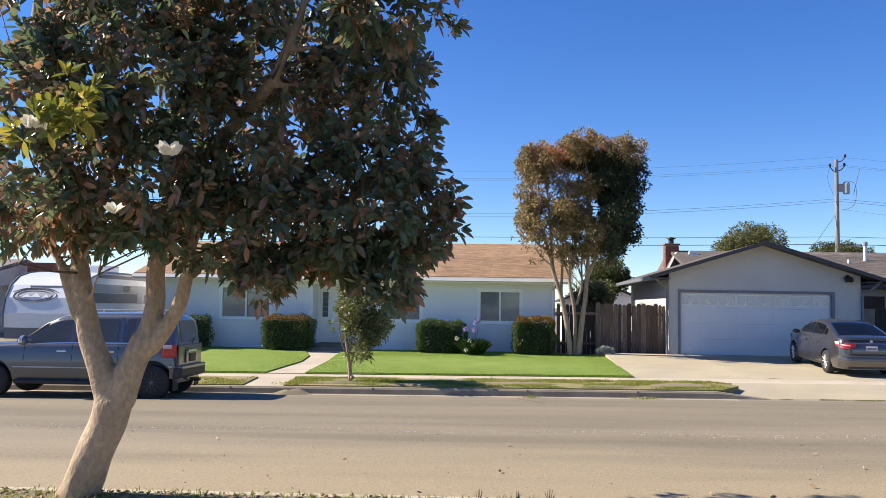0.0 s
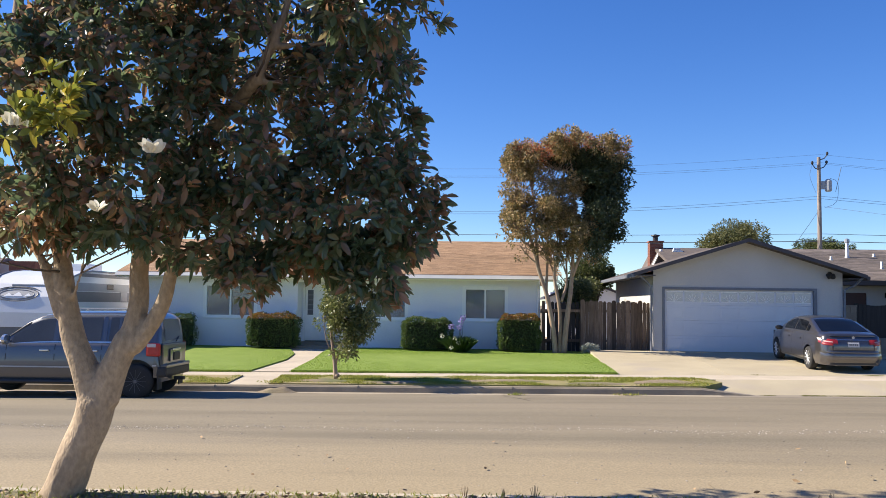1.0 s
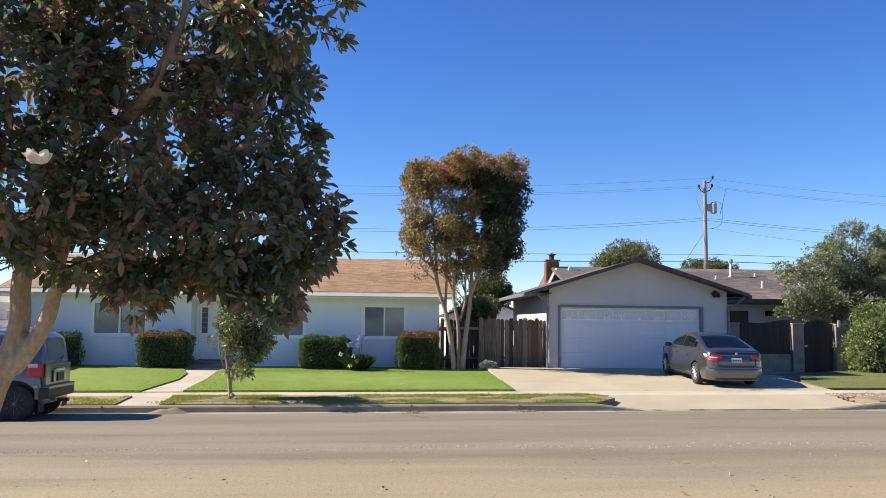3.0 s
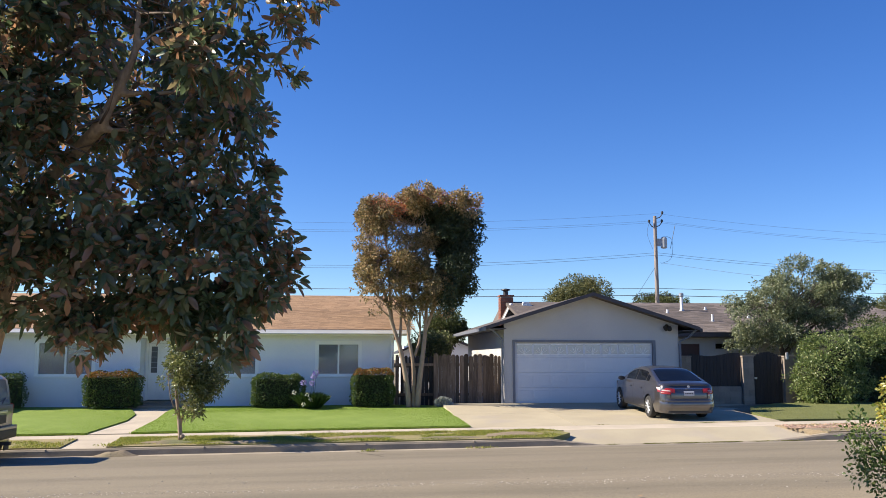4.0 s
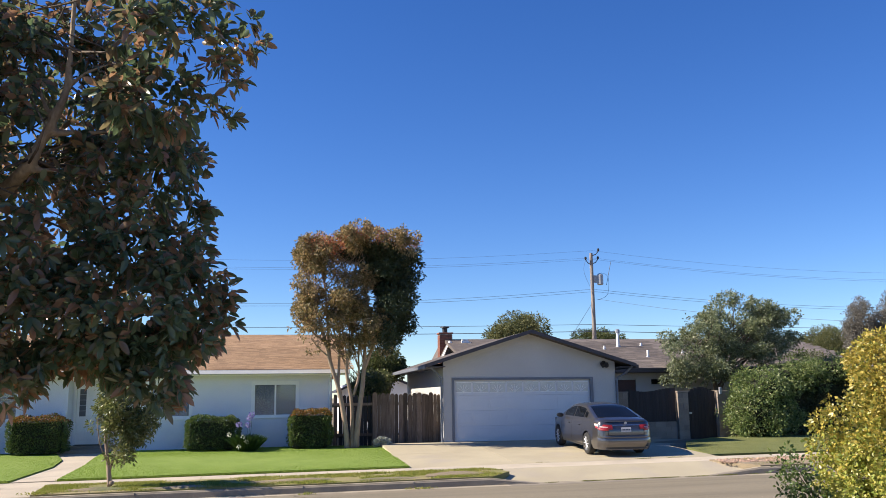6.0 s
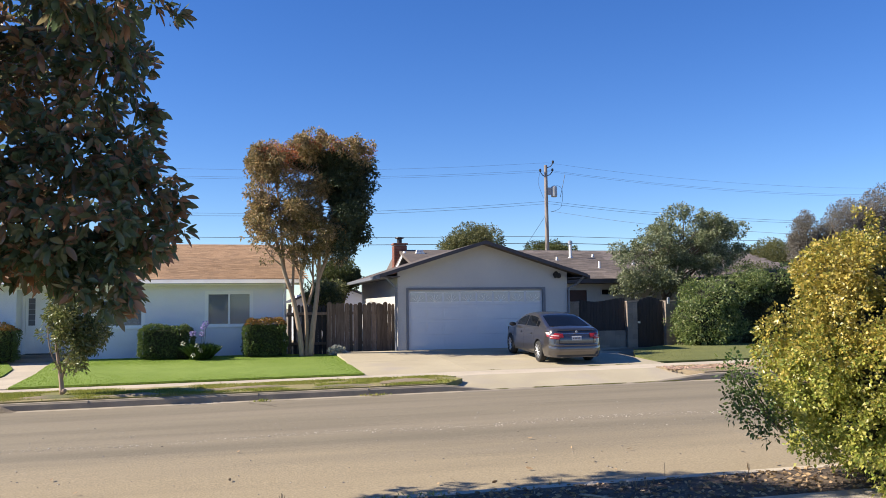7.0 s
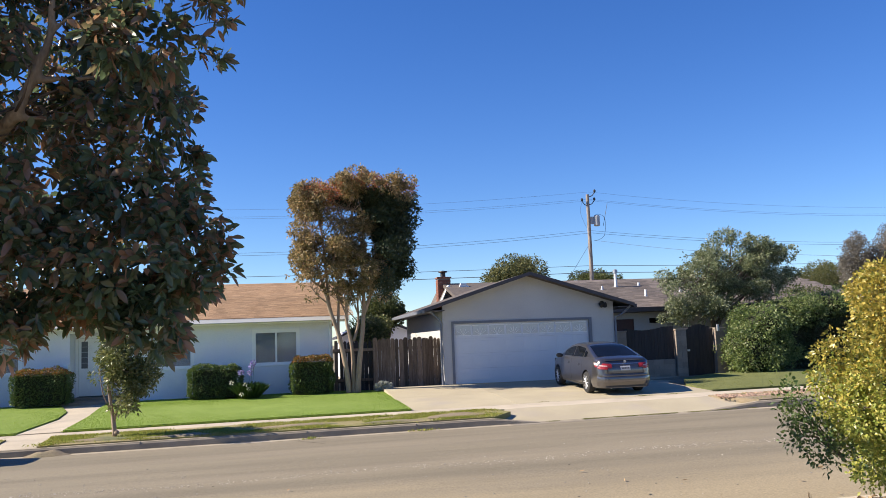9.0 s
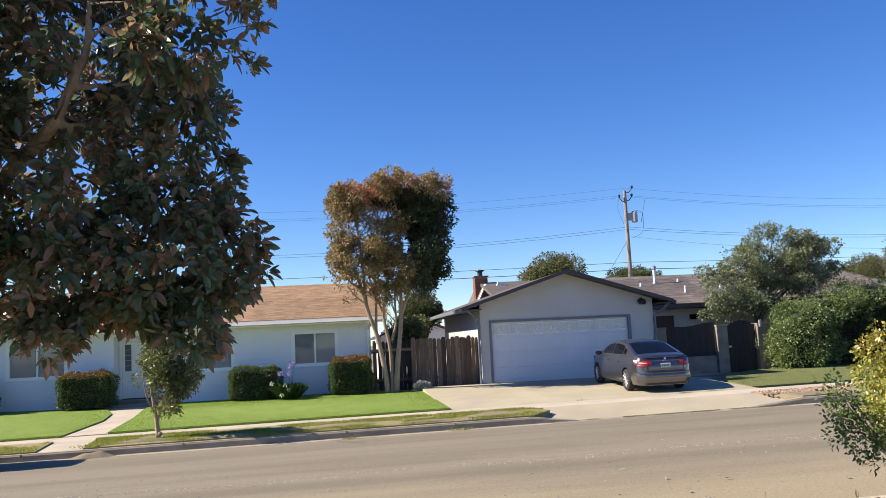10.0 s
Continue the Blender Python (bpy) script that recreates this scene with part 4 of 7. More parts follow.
def roof_pipe(x, y, h, r, nm, lab):
    z = 3.05 + (y - 33.4) / 6.6 * 1.61
    t_ = thing(nm, pose(x, y, z), lab, "roof vent")
    part("flashing", lathe(bmesh.new(), [(r * 2.2, -.1), (r * 1.3, .05), (r, .06)], 10, 'z'), M["metal"], t_)
    part("pipe", lathe(bmesh.new(), [(r, 0), (r, h)], 10, 'z'), M["white"], t_)
    if h > .4:
        part("cowl", lathe(bmesh.new(), [(r * .8, h), (r * 1.6, h + .03), (r * 1.6, h + .16), (r * .6, h + .2)], 10, 'z'), M["metal"], t_)
roof_pipe(15.0, 38.0, .62, .07, "flue_pipe", "tall white flue pipe on the brown roof")
for x, y, h in ((14.1, 37.4, .16), (16.2, 38.2, .14), (15.4, 35.6, .3), (17.4, 36.4, .12)):
    roof_pipe(x, y, h, .05, "vent_pipe", "short white vent pipe on the brown roof")

# shed gable behind the fence and a neighbour's roof far off
sh_ = thing("garden_shed", pose(0, 0, 0), "small white outbuilding behind the fence", "shed")
part("wall", boxed(2.6, 6.1, 42, 46, .3, 2.6), M["stucco"], sh_)
b = bmesh.new()
sec = [(2.3, 2.35), (4.3, 3.25), (6.4, 2.45), (6.4, 2.35), (4.3, 3.13), (2.3, 2.25)]
A_ = [b.verts.new((x, 41.7, z)) for x, z in sec]; C_ = [b.verts.new((x, 46.2, z)) for x, z in sec]
for i in range(6):
    b.faces.new((A_[i], C_[i], C_[(i + 1) % 6], A_[(i + 1) % 6]))
for S in (A_, C_):
    b.faces.new((S[0], S[1], S[4], S[5])); b.faces.new((S[1], S[2], S[3], S[4]))
part("roof", b, M["fascia"], sh_)
b = bmesh.new()
vs = [b.verts.new((x, y, z)) for y in (42, 42.2) for x, z in ((2.7, 2.6), (6.0, 2.6), (4.3, 3.12))]
b.faces.new(vs[:3]); b.faces.new(vs[3:][::-1])
part("gable", b, M["stucco"], sh_)
nb = thing("neighbour_house", pose(0, 0, 0), "neighbouring stucco house with a brown shingle roof", "house")
part("wall", boxed(-44, -24.6, 36, 46, .2, 2.7), M["stucco2"], nb)
gable_roof_x(nb, -45, -23.9, 35.3, 2.7, 41, 3.95, M["shingle3"])
b = bmesh.new()
vs = [b.verts.new((x, y, z)) for x in (-24.2, -24.0) for y, z in ((35.9, 2.6), (46.1, 2.6), (41, 3.75))]
b.faces.new(vs[:3]); b.faces.new(vs[3:][::-1])
for i in range(3):
    b.faces.new((vs[i], vs[i + 3], vs[(i + 1) % 3 + 3], vs[(i + 1) % 3]))
part("gable", b, M["stucco2"], nb)
part("chimney_stack", boxed(-23.3, -22.0, 40, 41, .3, 3.75, bevel=.02), M["brick"], nb, "red brick chimney stack")

# ---- fence and block wall ----
fence = thing("board_fence", pose(0, 0, 0), "weathered brown dog-eared board fence", "fence")
pick = random.Random(11)
def dog_ear(w, h, wood):
    b = bmesh.new()
    sec = [(-w / 2, 0), (w / 2, 0), (w / 2, h - .05), (w / 2 - .04, h), (-w / 2 + .04, h), (-w / 2, h - .05)]
    f = [b.verts.new((x, -.01, z)) for x, z in sec]
    g = [b.verts.new((x, .01, z)) for x, z in sec]
    b.faces.new(f); b.faces.new(g[::-1])
    for i in range(6):
        b.faces.new((f[i], g[i], g[(i + 1) % 6], f[(i + 1) % 6]))
    bmesh.ops.recalc_face_normals(b, faces=b.faces[:])
    me = bpy.data.meshes.new("board")
    b.to_mesh(me); b.free()
    me.materials.append(wood)
    return me
# the gate's slats get a darker wood for the shade they stand in
wide, slim, shade_slat = dog_ear(.150, 1.72, M["fence"]), dog_ear(.118, 1.70, M["fence"]), dog_ear(.118, 1.70, M["darkwood"])
x = 2.84
while x < 5.10:
    me = wide if pick.random() < .6 else slim
    w = .150 if me is wide else .118
    o = new("board", me)
    o.parent = fence
    o.matrix_basis = pose(x + w / 2, 29.40 + pick.uniform(-.012, .012), .42 + pick.uniform(-.03, .03), pick.uniform(-.6, .6), 0, pick.uniform(-2, 2)) @ Matrix.Diagonal((1, 1, 1 + pick.uniform(-.012, .02), 1))
    x += w + pick.choice((.004, .006, .008, .022))
for z in (.75, 1.75):
    part("rail", boxed(1.5, 5.12, 29.425, 29.465, z, z + .09), M["fence"], fence)
for x in (1.6, 2.88, 4.62):
    part("post", boxed(x - .045, x + .045, 29.47, 29.56, .3, 2.12), M["fence"], fence)
x = 1.55
gap_fence = thing("slatted_gate", pose(0, 0, 0), "wooden side gate with open gaps, slats coloured dark for shade", "gate")
while x < 2.78:
    o = new("slat", shade_slat)
    o.parent = gap_fence
    o.matrix_basis = pose(x + .06, 29.62, .38 + pick.uniform(-.02, .02), 0, pick.uniform(-.5, .5), 0)
    x += .118 + pick.choice((.035, .06, .012))
for z in (.7, 1.7):
    part("gate_rail", boxed(1.5, 2.8, 29.64, 29.68, z, z + .08), M["fence"], gap_fence)

bl_me = []
for w in (.42, .21):
    b = boxed(-w / 2 + .004, w / 2 - .004, -.10, .10, .004, .196)
    me = bpy.data.meshes.new("block")
    b.to_mesh(me); b.free(); me.materials.append(M["block"])
    bl_me.append(me)
def pillar(x, top, lab):
    p = thing("block_pillar", pose(x, 31.0, .25), lab, "pillar", "block pillars")
    n = int((top - .25 - .06) / .2)
    part("mortar_core", boxed(-.19, .19, -.19, .19, 0, n * .2), M["mortar"], p)
    for r in range(n):
        for s in (-1, 1):
            o = new("block", bl_me[0])
            o.parent = p
            o.matrix_basis = pose(0, s * .105, r * .2, 0, 0, 0) if r % 2 else pose(s * .105, 0, r * .2, 0, 0, 90)
    part("cap_stone", boxed(-.225, .225, -.225, .225, n * .2, n * .2 + .06, bevel=.012), M["block"], p)
for x, top in ((12.24, 2.27), (14.63, 2.25), (16.24, 2.29)):
    pillar(x, top, "concrete block pillar beside the dark gate")
low = thing("block_wall", pose(0, 0, .25), "low concrete block wall under dark screen panels", "wall")
part("mortar_core", boxed(12.46, 14.41, 30.93, 31.07, -.1, .72), M["mortar"], low)
for r in range(4):
    xx = 12.47 + (.21 if r % 2 else 0)
    while xx < 14.27:
        w = .42 if xx + .42 < 14.42 else .21
        o = new("block", bl_me[0 if w == .42 else 1])
        o.parent = low
        o.matrix_basis = pose(xx + w / 2, 31, r * .18)
        xx += w
scr = thing("screen_panel", pose(0, 0, 0), "dark board screen with a dipped top edge", "screen")
nb_ = 15
for k in range(nb_):
    x0 = 12.46 + k * (1.95 / nb_)
    f = (k + .5) / nb_
    top = 2.10 + .16 * abs(2 * f - .75) ** 1.7
    part("board", boxed(x0, x0 + 1.95 / nb_ - .006, 30.98, 31.02, .98, min(top, 2.22)), M["darkwood"], scr)
gate = thing("arched_gate", pose(0, 0, 0), "dark boarded garden gate with an arched top", "gate")
for k in range(8):
    x0 = 14.865 + k * .143
    f = (k + .5) / 8
    part("board", boxed(x0, x0 + .137, 30.97, 31.01, .31, 2.06 + .2 * math.sin(math.pi * f)), M["darkwood"], gate)
for z in (.6, 1.75):
    part("gate_rail", boxed(14.865, 16.01, 31.012, 31.05, z, z + .1), M["darkwood"], gate)
part("latch", boxed(14.92, 15.02, 30.93, 30.966, 1.25, 1.32), M["metal"], gate)
no_ = thing("wall_lamp", pose(16.12, 30.77, 2.10), "small pale lamp on the gate pillar", "lamp")
part("lamp_body", boxed(-.05, .05, -.06, 0, -.13, .13, bevel=.02), M["clearlamp"], no_)

# ---- hedges and shrubs ----
def clipped_hedge(name, x0, x1, y0, y1, z0, z1, n, leaf, label, top_leaf=None, group="", size=.055, round_=.42):
    h = thing(name, pose((x0 + x1) / 2, (y0 + y1) / 2, z0), label, "hedge", group)
    hx, hy, hz = (x1 - x0) / 2, (y1 - y0) / 2, (z1 - z0)
    # solid dark filling stands in for the shade inside the hedge
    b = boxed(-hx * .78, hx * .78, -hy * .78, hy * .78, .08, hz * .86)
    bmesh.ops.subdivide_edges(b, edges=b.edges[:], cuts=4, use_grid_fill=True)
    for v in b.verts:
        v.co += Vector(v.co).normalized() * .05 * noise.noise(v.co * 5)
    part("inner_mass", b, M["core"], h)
    q = rng.uniform(-1, 1, (n * 2, 3))
    # push points on to the rounded box's faces
    ax = rng.choice(3, n * 2, p=[.25, .45, .30])
    sg = rng.choice([-1, 1], n * 2)
    q[np.arange(n * 2), ax] = sg
    q = q[~((ax == 2) & (sg < 0))][:n]
    nrm = np.sign(q) * np.abs(q) ** 6
    nrm = unit(nrm)
    q = q / (1 + round_ * (np.sum(np.abs(q) ** 8, axis=1, keepdims=True) - 1) * .5)
    P = q * np.array([hx, hy, hz / 2]) + np.array([0, 0, hz / 2])
    wob = np.array([noise.noise(Vector(p) * 3.1 + Vector((x0, y0, 0))) for p in P])[:, None]
    P = P + nrm * (wob * .11 - rng.random((len(P), 1)) * .08)
    D = unit(nrm * .8 + rng.normal(size=P.shape) * .7 + np.array([0, 0, .25]))
    L = rng.uniform(.7, 1.3, len(P)) * size
    topmost = (P[:, 2] > hz * .86) & (rng.random(len(P)) < .8)
    if top_leaf:
        part("new_growth", leaves_mesh("new_growth", P[topmost], D[topmost], L[topmost], L[topmost] * .6), top_leaf, h, "orange-red new leaf tips")
        P, D, L = P[~topmost], D[~topmost], L[~topmost]
    part("foliage", leaves_mesh("foliage", P, D, L, L * .6), leaf, h)
    for k in range(3):
        xx = (-.4 + .4 * k) * hx
        part("stem", tube(bmesh.new(), [(xx, 0, -.06), (xx * 1.1, .03, .35)], [.03, .02], 6), M["bark3"], h)
    return h


G = "clipped hedges along the house front"
clipped_hedge("clipped_hedge", -8.32, -6.62, 28.35, 29.3, .40, 1.56, 9000, LEAF["shrub"], "square clipped hedge with orange-tipped top", LEAF["orange"], G)
clipped_hedge("clipped_hedge", -3.12, -1.48, 28.35, 29.2, .40, 1.49, 8500, LEAF["shrub"], "square clipped dark green hedge", None, G)
clipped_hedge("clipped_hedge", .08, 1.45, 28.3, 29.2, .40, 1.63, 8500, LEAF["shrub"], "square clipped hedge with orange-tipped top", LEAF["orange"], G)
clipped_hedge("clipped_hedge", -11.6, -10.25, 28.4, 29.4, .38, 1.52, 4500, LEAF["shrub"], "shaded dark green clipped hedge", None, G)


def leafy(name, label, category, base, stems, lobes, n, each, size, leaf, bark, shell=.45, gap=.6, gap_scale=.9, spread=.12, ratio=.55,
          broad=False, lift=.25, extra=None, branch_n=30, stem_r=.05, group="", twig=.014, low=None):
    """A tree or shrub: tapered stems, branches that reach into the crown, and a crown of single leaves."""
    t_ = thing(name, pose(*base), label, category, group)
    bo = Vector(base)
    tr_ = bmesh.new()
    tips = []
    for pts, r0, r1 in stems:
        c = [p - bo for p in curve_through(pts, max(6, 3 * len(pts)))]
        rad = [r0 + (r1 - r0) * i / (len(c) - 1) for i in range(len(c))]
        tube(tr_, c, rad, 10, wobble=.18)
        tips += [(c[i], rad[i]) for i in range(len(c) // 2, len(c))]
    P, d = lobe_points(lobes, n, shell, gap, gap_scale)
    P = P - np.array(base)
    pk = random.Random(3)
    for k in range(branch_n):
        a, ra = pk.choice(tips)
        q = Vector(P[pk.randrange(len(P))])
        if (q - a).length > 3.2:
            q = a + (q - a) * .5
        mid = a.lerp(q, .5) + Vector((pk.uniform(-.1, .1), pk.uniform(-.1, .1), pk.uniform(-.02, .18))) * (q - a).length * .6
        c = curve_through([a, mid, q], 7)
        tube(tr_, c, [max(min(ra * .55, stem_r) * (1 - i / 7.5), twig * .5) for i in range(7)], 5)
    part("trunk", tr_, bark, t_, "", True)
    C, D = tufts(P, d, each, spread, lift)
    L = rng.uniform(.65, 1.25, len(C)) * size
    if low:                                    # greener leaves below this height, mingling at the join
        under = C[:, 2] + rng.normal(0, .22, len(C)) < low[0]
        part("lower_crown", leaves_mesh("lower_crown", C[under], D[under], L[under], L[under] * ratio, broad=broad), low[1], t_, low[2])
        C, D, L = C[~under], D[~under], L[~under]
    part("crown", leaves_mesh("crown", C, D, L, L * ratio, broad=broad), leaf, t_)
    return t_


# multi-stemmed clipped tree by the fence
b0 = (2.05, 28.4, .42)
stems = [([(1.93, 28.4, .38), (1.86, 28.4, 1.2), (1.63, 28.4, 2.35), (1.38, 28.4, 3.1), (1.17, 28.35, 3.95), (.92, 28.3, 4.8), (.66, 28.3, 5.8), (.6, 28.3, 6.6)], .092, .022),
         ([(1.42, 28.4, 3.0), (1.34, 28.45, 3.5), (1.22, 28.45, 5.2), (1.02, 28.45, 6.7)], .060, .025),
         ([(1.62, 28.4, 2.4), (1.66, 28.45, 3.2), (1.68, 28.5, 4.4), (1.85, 28.5, 6.4)], .055, .02),
         ([(2.08, 28.45, .38), (2.10, 28.5, 1.2), (2.05, 28.5, 2.0), (1.90, 28.5, 2.95), (2.05, 28.45, 3.9), (2.12, 28.4, 5.2), (2.2, 28.4, 6.8)], .075, .025),
         ([(2.20, 28.4, .38), (2.28, 28.4, 1.3), (2.40, 28.4, 2.3), (2.47, 28.4, 3.1), (2.5, 28.4, 4.1), (2.55, 28.4, 6.2), (2.6, 28.4, 7.2)], .098, .03),
         ([(2.46, 28.4, 2.9), (2.72, 28.4, 3.6), (2.98, 28.45, 4.4), (3.3, 28.5, 5.8), (3.5, 28.5, 6.8)], .065, .025),
         ([(2.13, 28.5, 2.1), (2.3, 28.6, 2.7), (2.28, 28.6, 3.6)], .05, .025),
         ([(1.2, 28.35, 3.85), (.85, 28.3, 4.05), (.6, 28.2, 4.5), (.45, 28.2, 5.2)], .04, .018),
         ([(1.3, 28.4, 3.35), (1.0, 28.3, 3.6), (.75, 28.2, 3.9)], .03, .012),
         ([(3.0, 28.45, 4.45), (3.45, 28.5, 5.0), (3.7, 28.5, 5.9)], .04, .018)]
def deep(lumps):
    """As deep as the crown is wide."""
    return [(c, (a, b * 1.9, h)) for c, (a, b, h) in lumps]
lobes = (clumps(deep([((.62, 28.3, 4.6), (.36, .6, .75)), ((.68, 28.3, 5.9), (.34, .6, .95)), ((.92, 28.3, 6.7), (.60, .7, .48)), ((.64, 28.3, 6.6), (.32, .6, .42)), ((.60, 28.3, 5.2), (.30, .5, .6))]), 96, .16, .32)
         + clumps(deep([((1.5, 28.4, 6.98), (.8, .8, .38)), ((2.5, 28.4, 7.10), (.9, .9, .38)), ((3.5, 28.5, 6.9), (.65, .9, .45))]), 40, .22, .40)
         + clumps(deep([((1.95, 28.2, 5.4), (.75, .6, .9)), ((2.6, 28.2, 4.5), (.7, .6, .7)), ((1.55, 28.2, 4.4), (.4, .5, .5))]), 44, .16, .32, .2)
         + clumps(deep([((2.0, 28.2, 3.35), (.45, .4, .5)), ((3.2, 28.5, 3.8), (.4, .5, .35)), ((1.3, 28.3, 3.85), (.3, .3, .2))]), 13, .14, .25, .2)
         + clumps(deep([((2.3, 28.4, 4.1), (.75, .6, .8)), ((1.7, 28.3, 5.0), (.5, .5, .8)), ((2.75, 28.2, 5.6), (.35, .4, .8))]), 40, .18, .34, .2)
         + [((.78, 28.2, 3.62), (.2, .2, .2))])
crape = leafy("multi_stem_tree", "tall multi-stemmed tree with bronze foliage and flat clipped top", "tree", b0, stems, lobes, 6300, 8, .095,
              LEAF["bronze"], M["bark2"], shell=.5, gap=.86, gap_scale=2.4, spread=.08, ratio=.5, branch_n=130, stem_r=.028)
# right side and top hollow: the crown's own shade as dark leaf colour
lobes = (clumps(deep([((3.52, 28.5, 5.9), (.58, .9, 1.15)), ((3.42, 28.5, 4.75), (.55, .8, .8)), ((3.05, 28.6, 6.2), (.5, .8, .9)), ((3.85, 28.5, 6.75), (.26, .7, .5)), ((3.35, 28.5, 4.15), (.6, .7, .5)), ((2.15, 28.5, 6.85), (.5, .5, .38))]), 110, .22, .42, .2)
         + [((3.45, 28.7, 5.9), (.6, .7, 1.2)), ((3.45, 28.7, 4.7), (.55, .6, .7)), ((3.0, 28.6, 6.6), (.7, .6, .5)), ((2.15, 28.6, 6.85), (.5, .5, .4))])
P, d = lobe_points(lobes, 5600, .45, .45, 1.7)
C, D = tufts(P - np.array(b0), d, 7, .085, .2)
part("shaded_crown", leaves_mesh("shaded_crown", C, D, rng.uniform(.065, .12, len(C)), .05), LEAF["shade_leaf"], crape, "dense leaves coloured dark for the crown's shaded side")
P, d = lobe_points([((1.25, 28.4, 6.95), (.8, 1.4, .28)), ((2.4, 28.4, 7.22), (1.0, 1.4, .26)), ((3.55, 28.5, 7.10), (.75, 1.4, .28))], 760, .6, .9, 1.6)
C, D = tufts(P - np.array(b0), d, 6, .12, .6)
part("new_growth", leaves_mesh("new_growth", C, D, rng.uniform(.05, .09, len(C)), .035), LEAF["redtip"], crape, "rusty red new leaves on top")

# young street tree on the verge
stems = [([(-3.88, 21.0, .12), (-3.92, 21.0, .55), (-3.99, 21.0, 1.0), (-4.03, 21.0, 1.5), (-3.95, 21.0, 2.1)], .055, .015),
         ([(-3.90, 21.0, .45), (-3.80, 20.95, .8), (-3.6, 20.9, 1.3), (-3.45, 20.9, 1.8)], .035, .01), ([(-3.93, 21, .6), (-4.12, 20.9, 1.1), (-4.2, 20.9, 1.7)], .016, .008)]
lobes = [((-3.95, 21, 2.05), (.34, .4, .40)), ((-3.65, 20.9, 1.85), (.48, .45, .42)), ((-3.45, 20.9, 1.35), (.50, .45, .48)), ((-3.18, 21, 1.45), (.26, .4, .34)), ((-3.50, 20.9, .90), (.28, .3, .28)), ((-4.1, 21, 1.65), (.20, .3, .28))]
leafy("young_street_tree", "young street tree with a thin leaning trunk on the verge", "tree", (-3.88, 21.0, .15), stems, clumps(lobes, 60, .13, .25, .3), 1350, 6, .098, LEAF["young"], M["bark2"],
      shell=.3, gap=.5, gap_scale=2.2, spread=.07, ratio=.45, branch_n=24, stem_r=.012, twig=.006)
bm = lathe(bmesh.new(), [(.045, 0), (.06, .03), (.05, .07), (.02, .09)], 9, 'z', (-3.835, 20.97, .16))
tagged(part("root_knob", bm, M["bark2"]), "cut knob of wood at the young tree's foot", "stump")

# tree and hedge in the next front garden
stems = [([(16.45, 31.9, .3), (16.4, 31.9, 1.8), (16.2, 31.9, 2.8), (15.4, 31.8, 3.8)], .14, .04), ([(16.4, 31.9, 1.9), (16.9, 31.9, 3.0), (17.4, 31.9, 4.3)], .10, .03), ([(16.5, 31.9, 2.3), (17.8, 31.9, 3.4), (18.9, 31.9, 4.2)], .07, .02)]
lobes = [((14.9, 31.8, 3.5), (1.1, 1.2, .9)), ((15.9, 31.8, 4.4), (1.3, 1.3, .95)), ((17.2, 31.9, 5.0), (1.2, 1.3, .95)), ((18.6, 31.9, 4.7), (1.2, 1.2, .85)), ((18.2, 31.9, 3.8), (1.4, 1.3, .7)), ((14.6, 31.7, 3.0), (.5, .7, .35)), ((17.0, 31.6, 3.6), (1.3, 1.0, .7)), ((14.4, 31.6, 2.75), (.6, .7, .35)), ((15.6, 31.0, 2.75), (.6, .5, .35)), ((16.3, 31.1, 2.8), (.6, .5, .4)), ((15.2, 31.5, 3.0), (.8, .7, .45)), ((15.9, 31.4, 3.1), (.7, .6, .4)), ((16.5, 31.6, 5.45), (.5, .6, .3)), ((17.7, 31.7, 5.75), (.35, .5, .25)), ((18.2, 31.9, 5.1), (.9, 1.0, .55)), ((17.6, 31.7, 4.3), (1.0, 1.0, .6)), ((19.1, 31.8, 4.3), (.6, .8, .5))]
back_by = 1.025
lobes = [((c[0] * back_by + .45, c[1] * back_by, 1.97 + (c[2] - 1.97) * back_by), r) for c, r in lobes]
stems = [([(x * back_by + .2, y * back_by, z) for x, y, z in p], a, b) for p, a, b in stems]
lobes = clumps(lobes, 120, .22, .46, .55, .7) + clumps(lobes[5:6] + lobes[7:12], 34, .20, .36, .5, .7)
leafy("garden_tree", "spreading grey-green tree over the dark garden gate", "tree", (16.86, 32.7, .3), stems, lobes, 6600, 8, .10, LEAF["grey"], M["bark3"], shell=.55, gap=.80, gap_scale=2.4, spread=.11, ratio=.45, branch_n=110)
lobes = [((17.1, 30.0, 1.30), (1.05, 1.1, 1.05)), ((17.55, 30.1, 2.05), (.95, 1.0, .75)), ((17.0, 29.8, .85), (.8, .8, .55)), ((18.0, 30.3, 1.4), (.8, .9, 1.1)), ((18.5, 31.0, 2.52), (1.1, 1.0, .52)), ((19.8, 31.3, 2.68), (1.2, 1.0, .55)), ((21.1, 31.5, 2.85), (1.2, 1.0, .52)), ((17.0, 29.9, 1.7), (.7, .8, .6))]
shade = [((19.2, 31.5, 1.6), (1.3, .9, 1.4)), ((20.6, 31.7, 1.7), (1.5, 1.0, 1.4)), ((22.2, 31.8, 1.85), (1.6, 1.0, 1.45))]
hd = leafy("garden_hedge", "tall rounded green garden hedge with a sunlit end", "hedge", (18.6, 30.3, .3), [([(17.4, 30.3, .3), (17.4, 30.3, 2.2)], .06, .03), ([(19.4, 31.2, .3), (19.4, 31.2, 2.4)], .06, .03)],
           clumps(lobes, 200, .16, .40, .98) + [(c, (a * .94, b * .94, h * .94)) for c, (a, b, h) in lobes], 6800, 7, .09, LEAF["hedge"], M["bark3"], shell=.78, gap=.55, gap_scale=1.6, spread=.11, branch_n=12, stem_r=.02)
